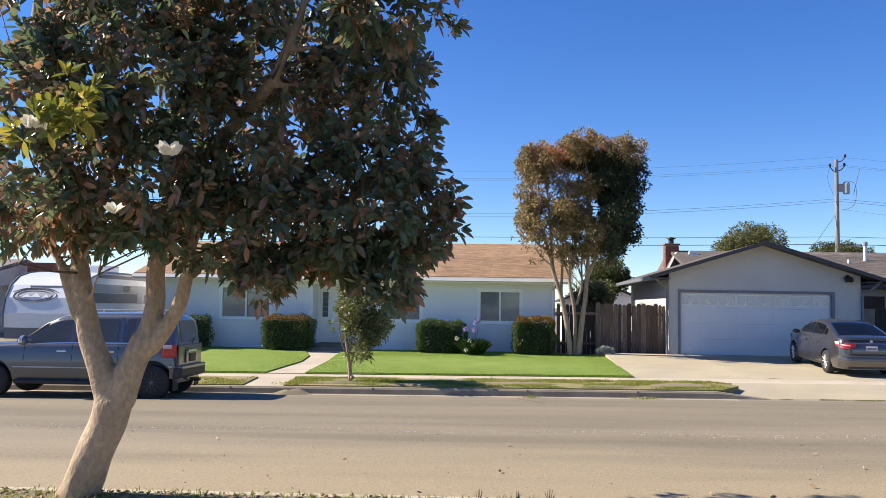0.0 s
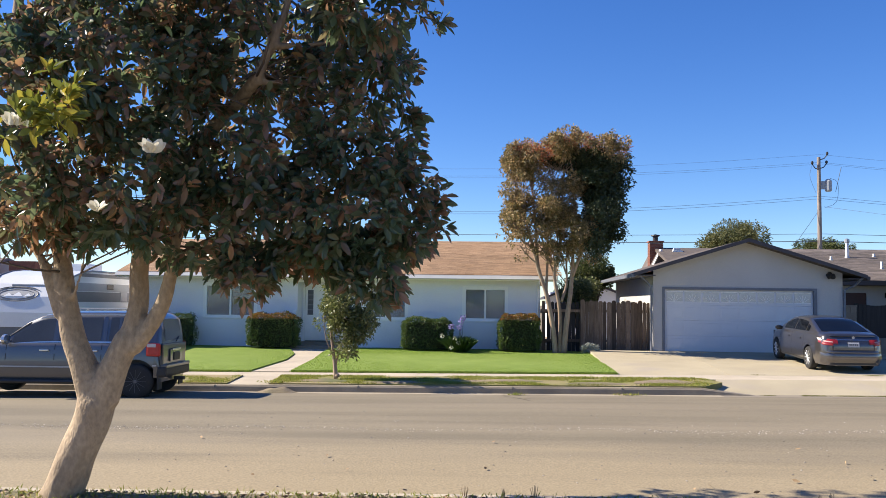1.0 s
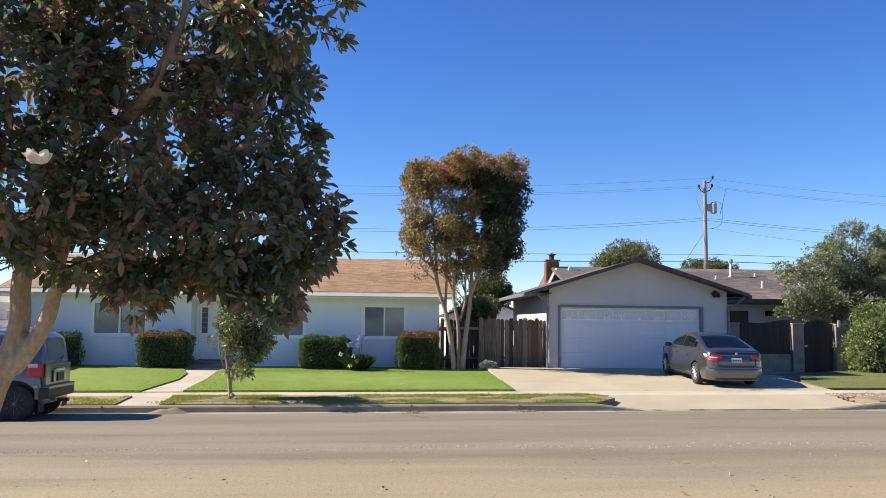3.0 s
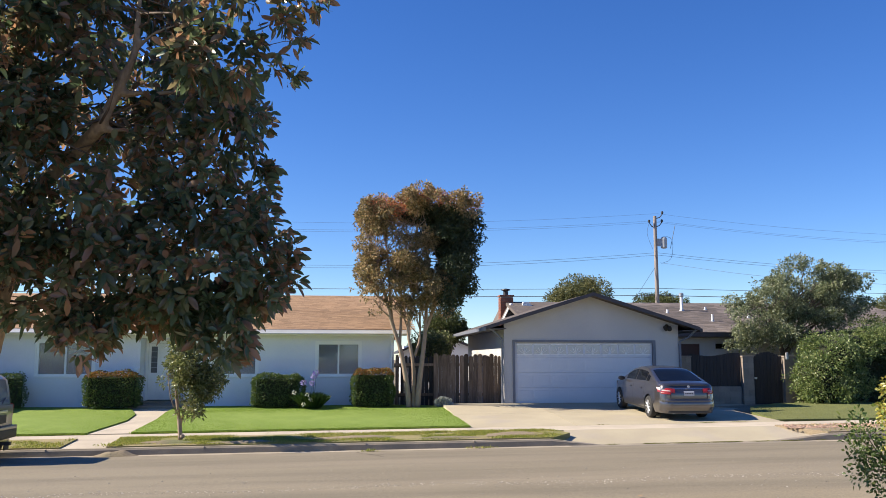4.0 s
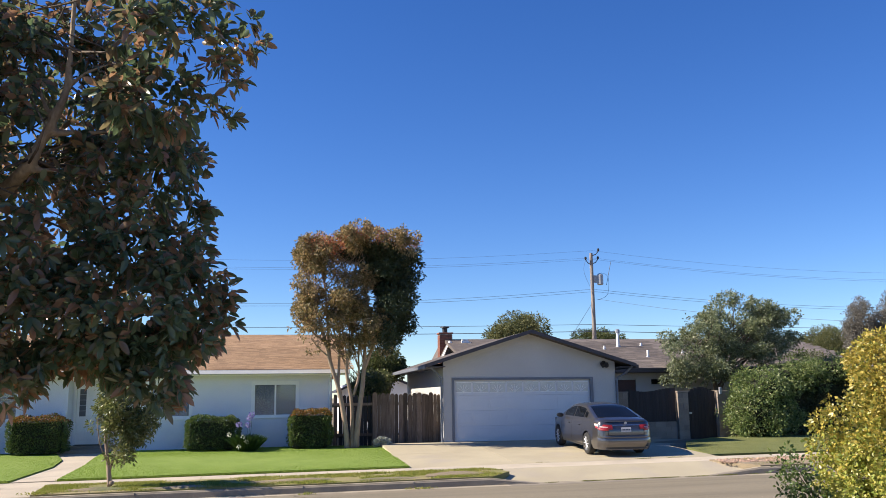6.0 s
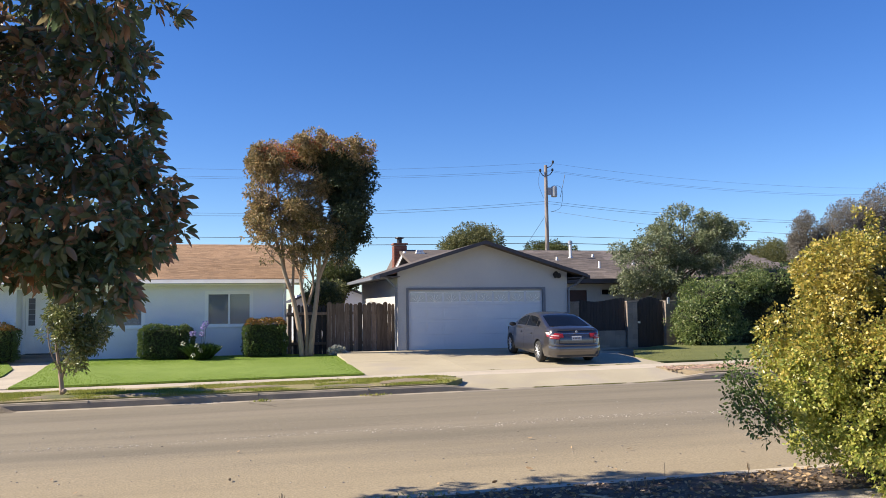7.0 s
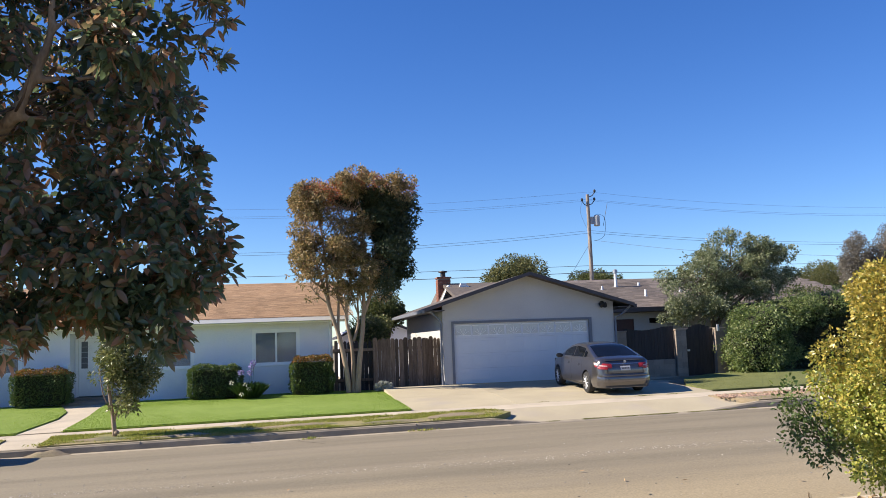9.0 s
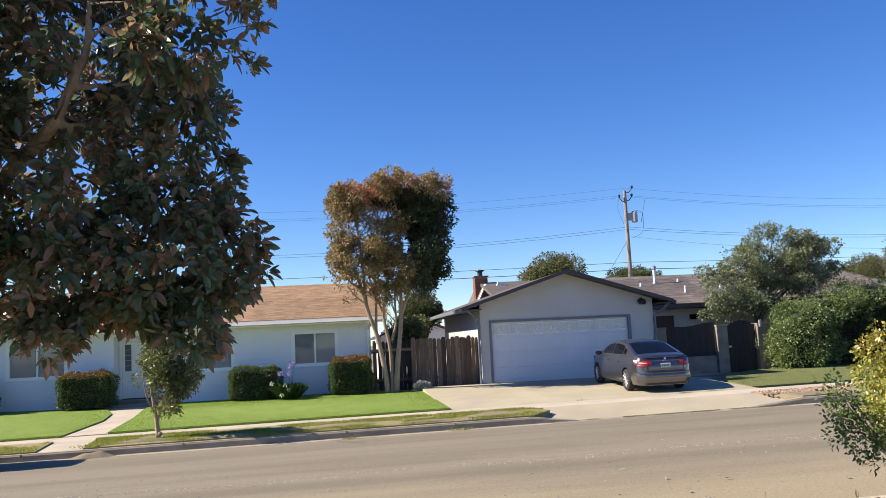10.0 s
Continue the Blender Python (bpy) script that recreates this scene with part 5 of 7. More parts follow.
# the set-back side's shade is put into its dark leaf colour
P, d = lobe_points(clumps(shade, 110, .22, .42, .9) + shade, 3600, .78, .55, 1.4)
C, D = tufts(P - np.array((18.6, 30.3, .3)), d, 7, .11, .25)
part("recessed_side", leaves_mesh("recessed_side", C, D, rng.uniform(.06, .12, len(C)), .05), LEAF["shade_leaf"], hd, "leaves set back from the sunlit end, coloured dark for their shade")
# dark solid lumps stand in for the hedge's inner shade
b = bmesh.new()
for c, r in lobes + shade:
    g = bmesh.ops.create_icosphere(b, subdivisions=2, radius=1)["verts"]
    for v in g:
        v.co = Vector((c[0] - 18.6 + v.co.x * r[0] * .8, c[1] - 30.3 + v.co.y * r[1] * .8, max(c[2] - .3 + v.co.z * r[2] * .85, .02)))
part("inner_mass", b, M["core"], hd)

# golden shrub on the near verge
rng = np.random.default_rng(12)
lobes = [((6.62, 7.9, 1.05), (1.15, .9, .80)), ((6.3, 7.8, 1.55), (.95, .85, .62)), ((6.6, 7.9, 2.05), (.78, .75, .58)), ((7.5, 8.0, 1.7), (1.1, .9, .95)), ((6.45, 7.8, 2.55), (.30, .35, .30)), ((7.5, 8.0, 2.3), (.6, .6, .5)),
         ((5.48, 7.7, 1.30), (.38, .45, .38)), ((5.72, 7.7, 1.85), (.36, .4, .28)), ((6.05, 7.7, 2.25), (.32, .4, .25)), ((5.72, 7.6, .92), (.40, .45, .32)),
         ((6.35, 7.05, .85), (.60, .42, .55)), ((6.35, 7.05, 1.5), (.5, .4, .5)), ((5.98, 7.3, 1.2), (.4, .35, .42)), ((6.4, 7.0, .50), (.5, .4, .28)),
         ((5.95, 7.5, .80), (.45, .40, .36)), ((6.05, 7.4, 1.3), (.42, .4, .42)), ((6.75, 6.85, .55), (.5, .4, .38)), ((6.55, 7.3, .42), (.50, .5, .30)), ((7.0, 7.0, .40), (.5, .5, .35))]
stems = [([(6.5, 7.95, .1), (6.4, 7.95, 1.0), (6.35, 7.9, 1.7)], .06, .02), ([(6.55, 7.95, .1), (7.0, 8.0, 1.0), (7.2, 8.0, 1.7)], .06, .02), ([(6.45, 7.95, .1), (5.9, 7.9, .7), (5.3, 7.9, 1.2)], .04, .015)]
gs = leafy("golden_shrub", "large golden-leaved shrub beside the pavement", "shrub", (6.5, 7.95, .1), stems, clumps(lobes, 300, .12, .25, .80, .95) + clumps(lobes[4:5] + lobes[6:10], 40, .11, .20, .6, .95), 17500, 9, .041, LEAF["gold"], M["bark3"], shell=.62, gap=.84, gap_scale=3.4, spread=.06, ratio=.72, branch_n=40, stem_r=.008, twig=.004,
           low=(1.35, LEAF["lime"], "greener lower leaves"))
# dark solid lumps stand in for the shade within the shrub
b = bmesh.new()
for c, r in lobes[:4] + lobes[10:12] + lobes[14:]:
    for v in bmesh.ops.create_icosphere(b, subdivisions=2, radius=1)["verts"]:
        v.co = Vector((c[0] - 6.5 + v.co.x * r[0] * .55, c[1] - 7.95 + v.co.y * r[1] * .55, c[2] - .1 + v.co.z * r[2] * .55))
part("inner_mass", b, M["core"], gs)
# sprays in the magnolia's shadow, which is put into a dark leaf colour
P, d = lobe_points([((4.75, 7.75, 1.25), (.10, .2, .22)), ((4.92, 7.7, .95), (.18, .2, .18)), ((4.72, 7.75, 1.0), (.08, .15, .16)), ((5.1, 7.7, .76), (.2, .2, .10))], 170, .1)
C, D = tufts(P - np.array((6.5, 7.95, .1)), d, 7, .09, .4)
part("shaded_sprays", leaves_mesh("shaded_sprays", C, D, rng.uniform(.035, .055, len(C)), .028), LEAF["shrub"], gs, "lower sprays coloured dark for the magnolia's shadow")
tw = bmesh.new()
pk = random.Random(8)
for k in range(14):
    e = Vector(P[pk.randrange(len(P))]) - Vector((6.5, 7.95, .1))
    tube(tw, curve_through([(-1.1, 0, .55), (-1.1 * .5 + e.x * .5, 0, .55 + e.z * .3), e], 5), [.012, .009, .007, .005, .003], 5)
part("spray_twigs", tw, M["bark3"], gs)

# agapanthus and silver shrub
ag = thing("agapanthus", pose(-1.20, 28.15, .42), "round clump of strappy leaves with lilac flower heads", "plant")
n = 620
a = rng.uniform(0, 2 * np.pi, n)
C = np.stack([np.cos(a) * .30, np.sin(a) * .2, np.zeros(n)], 1) * rng.random((n, 1))
D = np.stack([np.cos(a), np.sin(a) * .8, rng.uniform(1.3, 4.0, n)], 1)
part("leaves", leaves_mesh("leaves", C, D, rng.uniform(.42, .82, n), .036, broad=True, droop=.30), LEAF["strap"], ag)
for k, (x, z) in enumerate(((.15, 1.12), (.08, 1.02), (-.23, .82), (.03, .80), (-.52, .53), (-.1, .45), (.0, .30), (-.22, .16))):
    part("flower_stem", tube(bmesh.new(), [(x * .5, -.05, 0), (x * .9, -.12, z * .7), (x, -.2, z)], [.007, .006, .005], 5), LEAF["strap"], ag)
    P, d = lobe_points([((x, -.2 if z > .6 else -.36, z), (.08, .08, .07) if z > .6 else (.045, .045, .04))], 70 if z > .6 else 22, .3)
    part("flower_head", leaves_mesh("flower_head", P, d, .055, .032), M["lilac"] if z > .72 else M["petal"], ag, "round lilac flower head" if z > .72 else "pale faded flower head")["kind"] = "stuff"
sv = thing("silver_shrub", pose(3.08, 28.55, .45), "low silvery-white shrub at the driveway edge", "plant")
P, d = lobe_points([((0, 0, .10), (.27, .2, .15))], 200, .5)
C, D = tufts(P, d, 5, .05, .5)
part("foliage", leaves_mesh("foliage", C, D, .075, .03), LEAF["silver"], sv)

# ---- magnolia by the near kerb ----
rng = np.random.default_rng(41)
mb = (-4.36, 8.55, .02)
MY = 8.55
stems = [([(-4.42, MY, -.1), (-4.32, MY, .05), (-4.18, MY, .42), (-4.05, MY, .75), (-4.00, MY, .95)], .195, .185),
         ([(-4.02, MY, .95), (-4.15, MY, 1.30), (-4.27, MY, 1.58), (-4.33, MY, 1.86), (-4.38, MY, 2.15), (-4.46, MY, 2.5), (-4.6, MY - .4, 3.4), (-4.6, MY - .7, 4.4), (-4.6, MY - .6, 5.4)], .150, .04),
         ([(-3.94, MY, .95), (-3.84, MY, 1.28), (-3.70, MY + .02, 1.6)], .155, .13),
         ([(-3.72, MY + .02, 1.5), (-3.63, MY + .05, 1.9), (-3.64, MY + .1, 2.4), (-3.5, MY + .2, 3.2), (-2.75, MY - .05, 3.85), (-2.39, 8.2, 4.11), (-2.28, 8.2, 4.33), (-2.09, 8.2, 4.81), (-2.06, 8.2, 5.2), (-2.05, 8.2, 6.2)], .115, .022),
         ([(-3.66, MY, 1.48), (-3.52, MY - .02, 1.64), (-3.36, MY - .04, 1.90), (-3.27, MY - .06, 2.18), (-3.22, MY - .1, 2.45), (-3.1, MY - .15, 2.7), (-2.7, MY + .25, 3.2), (-1.9, MY + .35, 3.6)], .098, .03),
         ([(-4.40, MY, 1.80), (-4.54, MY, 2.15), (-4.68, MY + .05, 2.40), (-5.2, MY + .3, 2.9)], .075, .03),
         ([(-2.22, 8.2, 4.45), (-1.8, 8.25, 4.5), (-1.2, 8.4, 4.55)], .04, .015), ([(-2.07, 8.2, 4.9), (-1.84, 8.2, 5.1), (-1.4, 8.3, 5.3)], .03, .012), ([(-2.4, 8.2, 4.1), (-1.95, 8.2, 4.1), (-1.6, 8.2, 3.97)], .035, .012), ([(-2.2, 8.2, 4.6), (-2.35, 8.2, 5.0), (-2.42, 8.2, 5.5)], .03, .012),
         ([(-3.25, MY + .25, 3.7), (-3.3, MY + .3, 4.6), (-3.2, MY + .3, 6.2)], .07, .03),
         ([(-4.28, MY - .05, 1.95), (-4.15, MY - .15, 2.2), (-4.08, MY - .2, 2.55)], .025, .015)]
lobes = [((-1.40, MY, 2.90), (.90, 1.3, .70)), ((-1.35, MY, 3.65), (.62, 1.2, .65)), ((-1.45, MY + .1, 4.4), (.60, 1.2, .6)), ((-1.07, 7.0, 4.73), (.68, .8, .50)), ((-1.10, 6.9, 5.25), (.62, .6, .50)),
         ((-2.5, MY - .1, 2.75), (.95, 1.4, .62)), ((-2.6, MY, 3.6), (1.0, 1.6, .8)), ((-2.6, MY + .2, 4.9), (1.1, 1.6, .9)), ((-2.6, MY - .3, 5.5), (1.1, 1.0, .55)), ((-1.05, 7.6, 4.5), (.52, .7, .42)),
         ((-3.5, 8.0, 3.15), (.95, 1.5, .70)), ((-3.6, 8.0, 4.1), (1.0, 1.5, .9)), ((-3.55, 8.0, 4.95), (.9, 1.2, .55)), ((-4.2, 7.3, 3.05), (.72, 1.0, .55)), ((-4.2, 7.3, 3.85), (.7, 1.0, .6)),
         ((-1.2, MY - .1, 2.35), (.36, .5, .45)), ((-1.85, MY - .1, 2.5), (.55, .8, .4)), ((-3.1, MY - .2, 2.6), (.55, .8, .35)), ((-2.45, MY - .3, 2.2), (.32, .4, .25)), 
         # lobes at z 5.75 to 5.8: added, mostly unseen, to block the sun
         ((-.66, 6.9, 4.92), (.42, .6, .36)), ((-1.25, 8.3, 2.2), (.38, .6, .42)), ((-1.0, 8.3, 2.5), (.42, .7, .36)), ((-2.5, 8.2, 2.14), (.38, .6, .34)), ((-2.0, 8.2, 2.35), (.42, .7, .32)), ((-3.4, 8.1, 5.8), (.9, .9, .35)), ((-2.5, 8.1, 5.8), (.7, .9, .32)), ((-2.7, 7.1, 5.75), (.65, .5, .28)), ((-4.25, 7.4, 4.55), (.55, .7, .45)), ((-1.2, 8.4, 2.25), (.36, .6, .5)), ((-.9, 8.3, 3.2), (.35, .6, .4)), ((-1.0, 8.3, 2.85), (.50, .8, .50)), ((-1.15, 8.3, 3.95), (.42, .8, .5))]
lobes = [(c, (a, b * .74, h)) for c, (a, b, h) in lobes] + [((-3.75, 8.0, 2.72), (.6, .7, .32)), ((-4.4, 7.9, 2.78), (.55, .7, .32)), ((-3.0, 8.0, 2.5), (.5, .6, .28)), ((-5.0, 8.3, 2.85), (.7, .7, .40))]
underside = piecewise([(-5.2, 2.31), (-4.2, 2.43), (-3.95, 2.33), (-3.4, 2.42), (-2.8, 2.16), (-2.5, 1.95), (-2.3, 1.95), (-2.06, 2.15), (-1.7, 2.20), (-1.3, 2.04), (-1.08, 1.90), (-.95, 2.05), (-.82, 2.38), (-.55, 2.55)])     # uneven lower edge of the crown
mg = thing("magnolia_tree", pose(*mb), "leaning forked magnolia with glossy dark and rust-backed leaves", "tree")
tr_ = bmesh.new()
bo = Vector(mb)
tips = []
for pts, r0, r1 in stems:
    c = [p - bo for p in curve_through(pts, 4 * len(pts))]
    rad = [r0 + (r1 - r0) * i / (len(c) - 1) for i in range(len(c))]
    tube(tr_, c, rad, 16, wobble=.14)
    tips += [(c[i], rad[i]) for i in range(len(c) // 2, len(c)) if c[i].z > 2.2]
wood = part("trunk", tr_, M["bark"], mg, "pale brown bark, forked low", True)
rm = wood.modifiers.new("blend", 'REMESH')
rm.mode, rm.voxel_size, rm.use_smooth_shade = 'VOXEL', .028, True
sm_ = wood.modifiers.new("soften", 'SMOOTH')
sm_.factor, sm_.iterations = .5, 4
tr_ = bmesh.new()
P, d = lobe_points(lobes, 5500, .52, 1.17, 3.3)
P2, d2 = lobe_points([((-1.2, 8.4, 2.2), (.36, .5, .42)), ((-1.0, 8.3, 2.5), (.36, .5, .34)), ((-2.45, 8.25, 2.14), (.36, .5, .30)), ((-1.75, 8.4, 2.4), (.5, .5, .3))], 170, .4, .8, 4.0)      # drooping lower boughs
P, d = np.concatenate([P, P2]), np.concatenate([d, d2])
kept = (P[:, 2] > np.array([underside(x) for x in P[:, 0]]) + .03 + .07 * rng.random(len(P)))
P, d = P[kept], d[kept]
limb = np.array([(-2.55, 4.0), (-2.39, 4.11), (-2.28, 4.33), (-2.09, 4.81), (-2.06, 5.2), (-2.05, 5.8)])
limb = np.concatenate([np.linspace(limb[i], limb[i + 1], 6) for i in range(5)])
flat_ = np.stack([P[:, 0] - .27 * (8.2 - P[:, 1]), P[:, 2] + .33 * (8.2 - P[:, 1])], 1)      # points slid along the limb-to-camera direction on to the limb's plane
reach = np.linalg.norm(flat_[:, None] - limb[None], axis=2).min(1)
hollow = (reach < .13 + .16 * rng.random(len(P))) & (P[:, 1] < 8.35)                # leaves that stand between the camera and the inner limb, cleared
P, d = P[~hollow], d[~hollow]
P[:, 1] = np.where(P[:, 1] > MY, MY + (P[:, 1] - MY) * 1.5, P[:, 1])         # the crown hangs out over the street
P = P - np.array(mb)
pk = random.Random(21)
for k in range(95):
    a, ra = pk.choice(tips)
    near_ = sorted((Vector(P[pk.randrange(len(P))]) for _ in range(6)), key=lambda q: (q - a).length)[0]
    mid = a.lerp(near_, .35) + Vector((pk.uniform(-.3, .3), pk.uniform(-.3, .3), -.15 + pk.random() * .45)) * (near_ - a).length
    far_ = a.lerp(near_, .7) + Vector((pk.uniform(-.2, .2), pk.uniform(-.2, .2), pk.uniform(-.1, .25))) * (near_ - a).length
    tube(tr_, curve_through([a, mid, far_, near_], 7), [max(min(ra * .5, .014) * (1 - i / 7.3), .003) for i in range(7)], 5)
part("branchwork", tr_, M["bark3"], mg, "thin dark inner branches", True)
each = 8
C = np.repeat(P, each, 0)
O = np.repeat(unit(d + np.array([0, 0, .25])), each, 0)
D = unit(O * .50 + rng.normal(size=C.shape) * .70)
C = C + D * .02 + rng.normal(size=C.shape) * .018
L = rng.uniform(.088, .152, len(C))
me = leaves_mesh("crown", C, D, L, L * .43, broad=True, droop=.24, facing=O)
me.materials.append(LEAF["magnolia"])
part("crown", me, None, mg, "dense glossy leaves, rusty underneath")
def bloom(x, y, z, r):
    n_ = 9
    a_ = np.linspace(0, 2 * np.pi, n_, endpoint=False)
    C_ = np.tile(np.array([[x, y, z]]) - np.array(mb), (n_, 1))
    D_ = np.stack([np.cos(a_), np.sin(a_) * .8 - .3, .55 + .3 * np.cos(a_ * 3)], 1)
    part("blossom", leaves_mesh("blossom", C_, D_, r, r * .75, broad=True, droop=-.25), M["petal"], mg, "open cream-white blossom")
bloom(-2.72, 6.6, 3.13, .12)
bloom(-3.0, 6.3, 2.63, .09)
bloom(-3.62, 6.2, 3.27, .10)
P2, d2 = lobe_points([((-3.36, 6.3, 3.48), (.20, .22, .22)), ((-3.62, 6.25, 3.25), (.15, .2, .12)), ((-3.02, 6.3, 2.76), (.12, .15, .10))], 26, .3)
C, D = tufts(P2 - np.array(mb), d2, 8, .03, .5)
me = leaves_mesh("new_leaves", C, D, rng.uniform(.10, .16, len(C)), .055, broad=True)
part("new_leaves", me, LEAF["newleaf"], mg, "yellow-green new leaves")

# ---- vehicles ----
def wheel(parent, x, y, r, w, side, spokes=10, rim_paint=None):
    wh = part("wheel", lathe(bmesh.new(), [(r * .25, -w * .3), (r * .25, w * .3)], 10, 'x', (x, y, r)), M["plastic"], parent)
    part("tyre", lathe(bmesh.new(), [(r * .68, -w / 2), (r * .93, -w / 2), (r, -w * .36), (r, w * .36), (r * .93, w / 2), (r * .68, w / 2)], 28, 'x', (x, y, r)), M["rubber"], wh, "", True)
    rim = bmesh.new()
    xo = x + side * w * .38
    lathe(rim, [(r * .60, xo - x - side * .03), (r * .70, xo - x), (r * .70, xo - x + side * .015), (r * .62, xo - x + side * .01)][::1], 28, 'x', (x, y, r))
    lathe(rim, [(r * .10, xo - x - side * .012), (r * .64, xo - x - side * .012), (r * .64, xo - x - side * .006), (r * .10, xo - x - side * .006)], 28, 'x', (x, y, r))
    for k in range(spokes):
        a = 2 * math.pi * k / spokes
        d = Vector((0, math.cos(a), math.sin(a)))
        c = Vector((xo + side * .012, y, r))
        tube(rim, [c + d * r * .08, c + d * r * .64], [r * (.6 / spokes + .015), r * (.75 / spokes)], 4)
    lathe(rim, [(r * .16, xo - x), (r * .15, xo - x + side * .03), (r * .05, xo - x + side * .035)], 12, 'x', (x, y, r))
    part("rim", rim, rim_paint or M["alloy"], wh, "silver alloy rim")
    return wh


def vehicle(v, spec, paint, low_paint=None):
    """Body and glasshouse lofted along the length; glass and trim lie on the same curves, a little proud."""
    top, sho, half, roof = (piecewise(spec[k]) for k in ("top", "shoulder", "half", "roof"))
    base, axles, wr = spec["bottom"], spec["axles"], spec["wheel_r"]
    y0, y1 = spec["half"][0][0], spec["half"][-1][0]

    def bottom(y):
        z = base
        for a in axles:
            d = abs(y - a)
            if d < wr * 1.16:
                z = max(z, wr + math.sqrt((wr * 1.16) ** 2 - d * d))
        return z

    def side_x(y, z):
        """half width at a height: tucked under at the sill, fullest at mid door, drawn in at the shoulder"""
        f = (z - base) / max(sho(y) - base, .05)
        return half(y) * float(np.interp(f, [0, .12, .45, .75, 1], [.94, .975, 1.0, .985, .945]))

    def section(y):
        zb, zs = min(bottom(y), sho(y) - .08), sho(y)
        pts = [(side_x(y, zb + (zs - zb) * f), zb + (zs - zb) * f) for f in (0, .15, .3, .45, .6, .75, .9, 1)]
        w, zt = half(y) * .945, max(top(y), zs + .01)
        pts += [(w * .96, zs + (zt - zs) * .5), (w * .86, zs + (zt - zs) * .85), (w * .5, zt), (0, zt + .008)]
        return [Vector((-x, y, z)) for x, z in pts] + [Vector((x, y, z)) for x, z in pts[-2::-1]]
    stations = sorted(set(np.round(np.concatenate([np.linspace(y0, y1, 34)] + [a + wr * 1.16 * np.cos(np.linspace(0, math.pi, 15)) for a in axles] + [[p[0] for p in spec["half"]]]), 3)))
    b = bmesh.new()
    rows = [[b.verts.new(p) for p in section(y)] for y in stations]
    for r, s in zip(rows, rows[1:]):
        for i in range(len(r) - 1):
            b.faces.new((r[i], r[i + 1], s[i + 1], s[i]))
    b.faces.new(rows[0]); b.faces.new(rows[-1][::-1])
    body = part("body", b, paint, v, "", True)
    # dark underside and wheel wells
    u = bmesh.new()
    box(u, -half(0) * .82, half(0) * .82, y0 + .25, y1 - .2, base + .02, sho(0) - .12)
    part("underbody", u, M["plastic"], v)
    gb, gt = spec["cabin_half"], spec["roof_half"]
    gy0, gy1 = spec["roof"][0][0], spec["roof"][-1][0]

    def cab(y, f):
        """f runs 0 at the left sill, 1 at the left gutter, 2 at the right gutter, 3 at the right sill"""
        zs, zr = sho(y) - .02, roof(y)
        h = max(zr - zs, .02)
        full = min(h / spec["cabin_h"], 1)
        g = gb + (gt - gb) * full
        if f <= 1:
            return Vector((-(gb + (g - gb) * f), y, zs + (h - .055 * full) * f))
        if f >= 2:
            q = cab(y, 3 - f)
            return Vector((-q.x, q.y, q.z))
        k = 2 * (f - 1) - 1
        return Vector((g * k, y, zr - .055 * full * abs(k) ** 3))
    fs = [0, .25, .5, .75, 1, 1.04, 1.1, 1.25, 1.5, 1.75, 1.9, 1.96, 2, 2.25, 2.5, 2.75, 3]
    ys_ = sorted(set(np.round(np.concatenate([np.linspace(gy0, gy1, 26), [p[0] for p in spec["roof"]]]), 3)))
    b = bmesh.new()
    rows = [[b.verts.new(cab(y, f)) for f in fs] for y in ys_]
    for r, s in zip(rows, rows[1:]):
        for i in range(len(fs) - 1):
            b.faces.new((r[i], r[i + 1], s[i + 1], s[i]))
    b.faces.new(rows[0]); b.faces.new(rows[-1][::-1])
    part("cabin", b, paint, v, "", True)

    def patch(name, material, ya, yb, fa, fb, off=.006, slant=0.0, label="", parent=None):
        b = bmesh.new()
        n, m = 10, 6
        rows = []
        for i in range(n + 1):
            r = []
            for j in range(m + 1):
                f = fa + (fb - fa) * j / m
                y = ya + (yb - ya) * i / n + slant * (f - fa)
                p = cab(y, f)
                e = 1e-3
                nr = (cab(y + e, f) - p).cross(cab(y, f + e) - p)
                nr.normalize()
                c = Vector((0, (gy0 + gy1) / 2, sho(0)))
                if nr.dot(p - c) < 0:
                    nr = -nr
                r.append(b.verts.new(p + nr * off))
            rows.append(r)
        for r, s in zip(rows, rows[1:]):
            for j in range(m):
                b.faces.new((r[j], r[j + 1], s[j + 1], s[j]))
        return part(name, b, material, parent or v, label, True)
    return patch, side_x, sho, half


def side_strip(v, name, material, side_x, ya, yb, z0, z1, off=.006, slope=0.0, label="", parent=None, sides=(-1, 1)):
    for s in sides:
        b = bmesh.new()
        n, m = 16, 3
        rows = []
        for i in range(n + 1):
            y = ya + (yb - ya) * i / n
            r = []
            for j in range(m + 1):
                z = z0 + (z1 - z0) * j / m + slope * (y - ya)
                r.append(b.verts.new((s * (side_x(y, z) + off), y, z)))
            rows.append(r)
        for r, q in zip(rows, rows[1:]):
            for j in range(m):
                b.faces.new((r[j], r[j + 1], q[j + 1], q[j]))
        part(name, b, material, parent or v, label, True)


sedan = thing("sedan", pose(9.30, 25.55, drive_z(9.30, 25.55) + .005, 2.6, 0, 0) @ Matrix.Diagonal((.95, .98, .97, 1)), "grey-bronze four-door sedan parked facing the garage", "car")
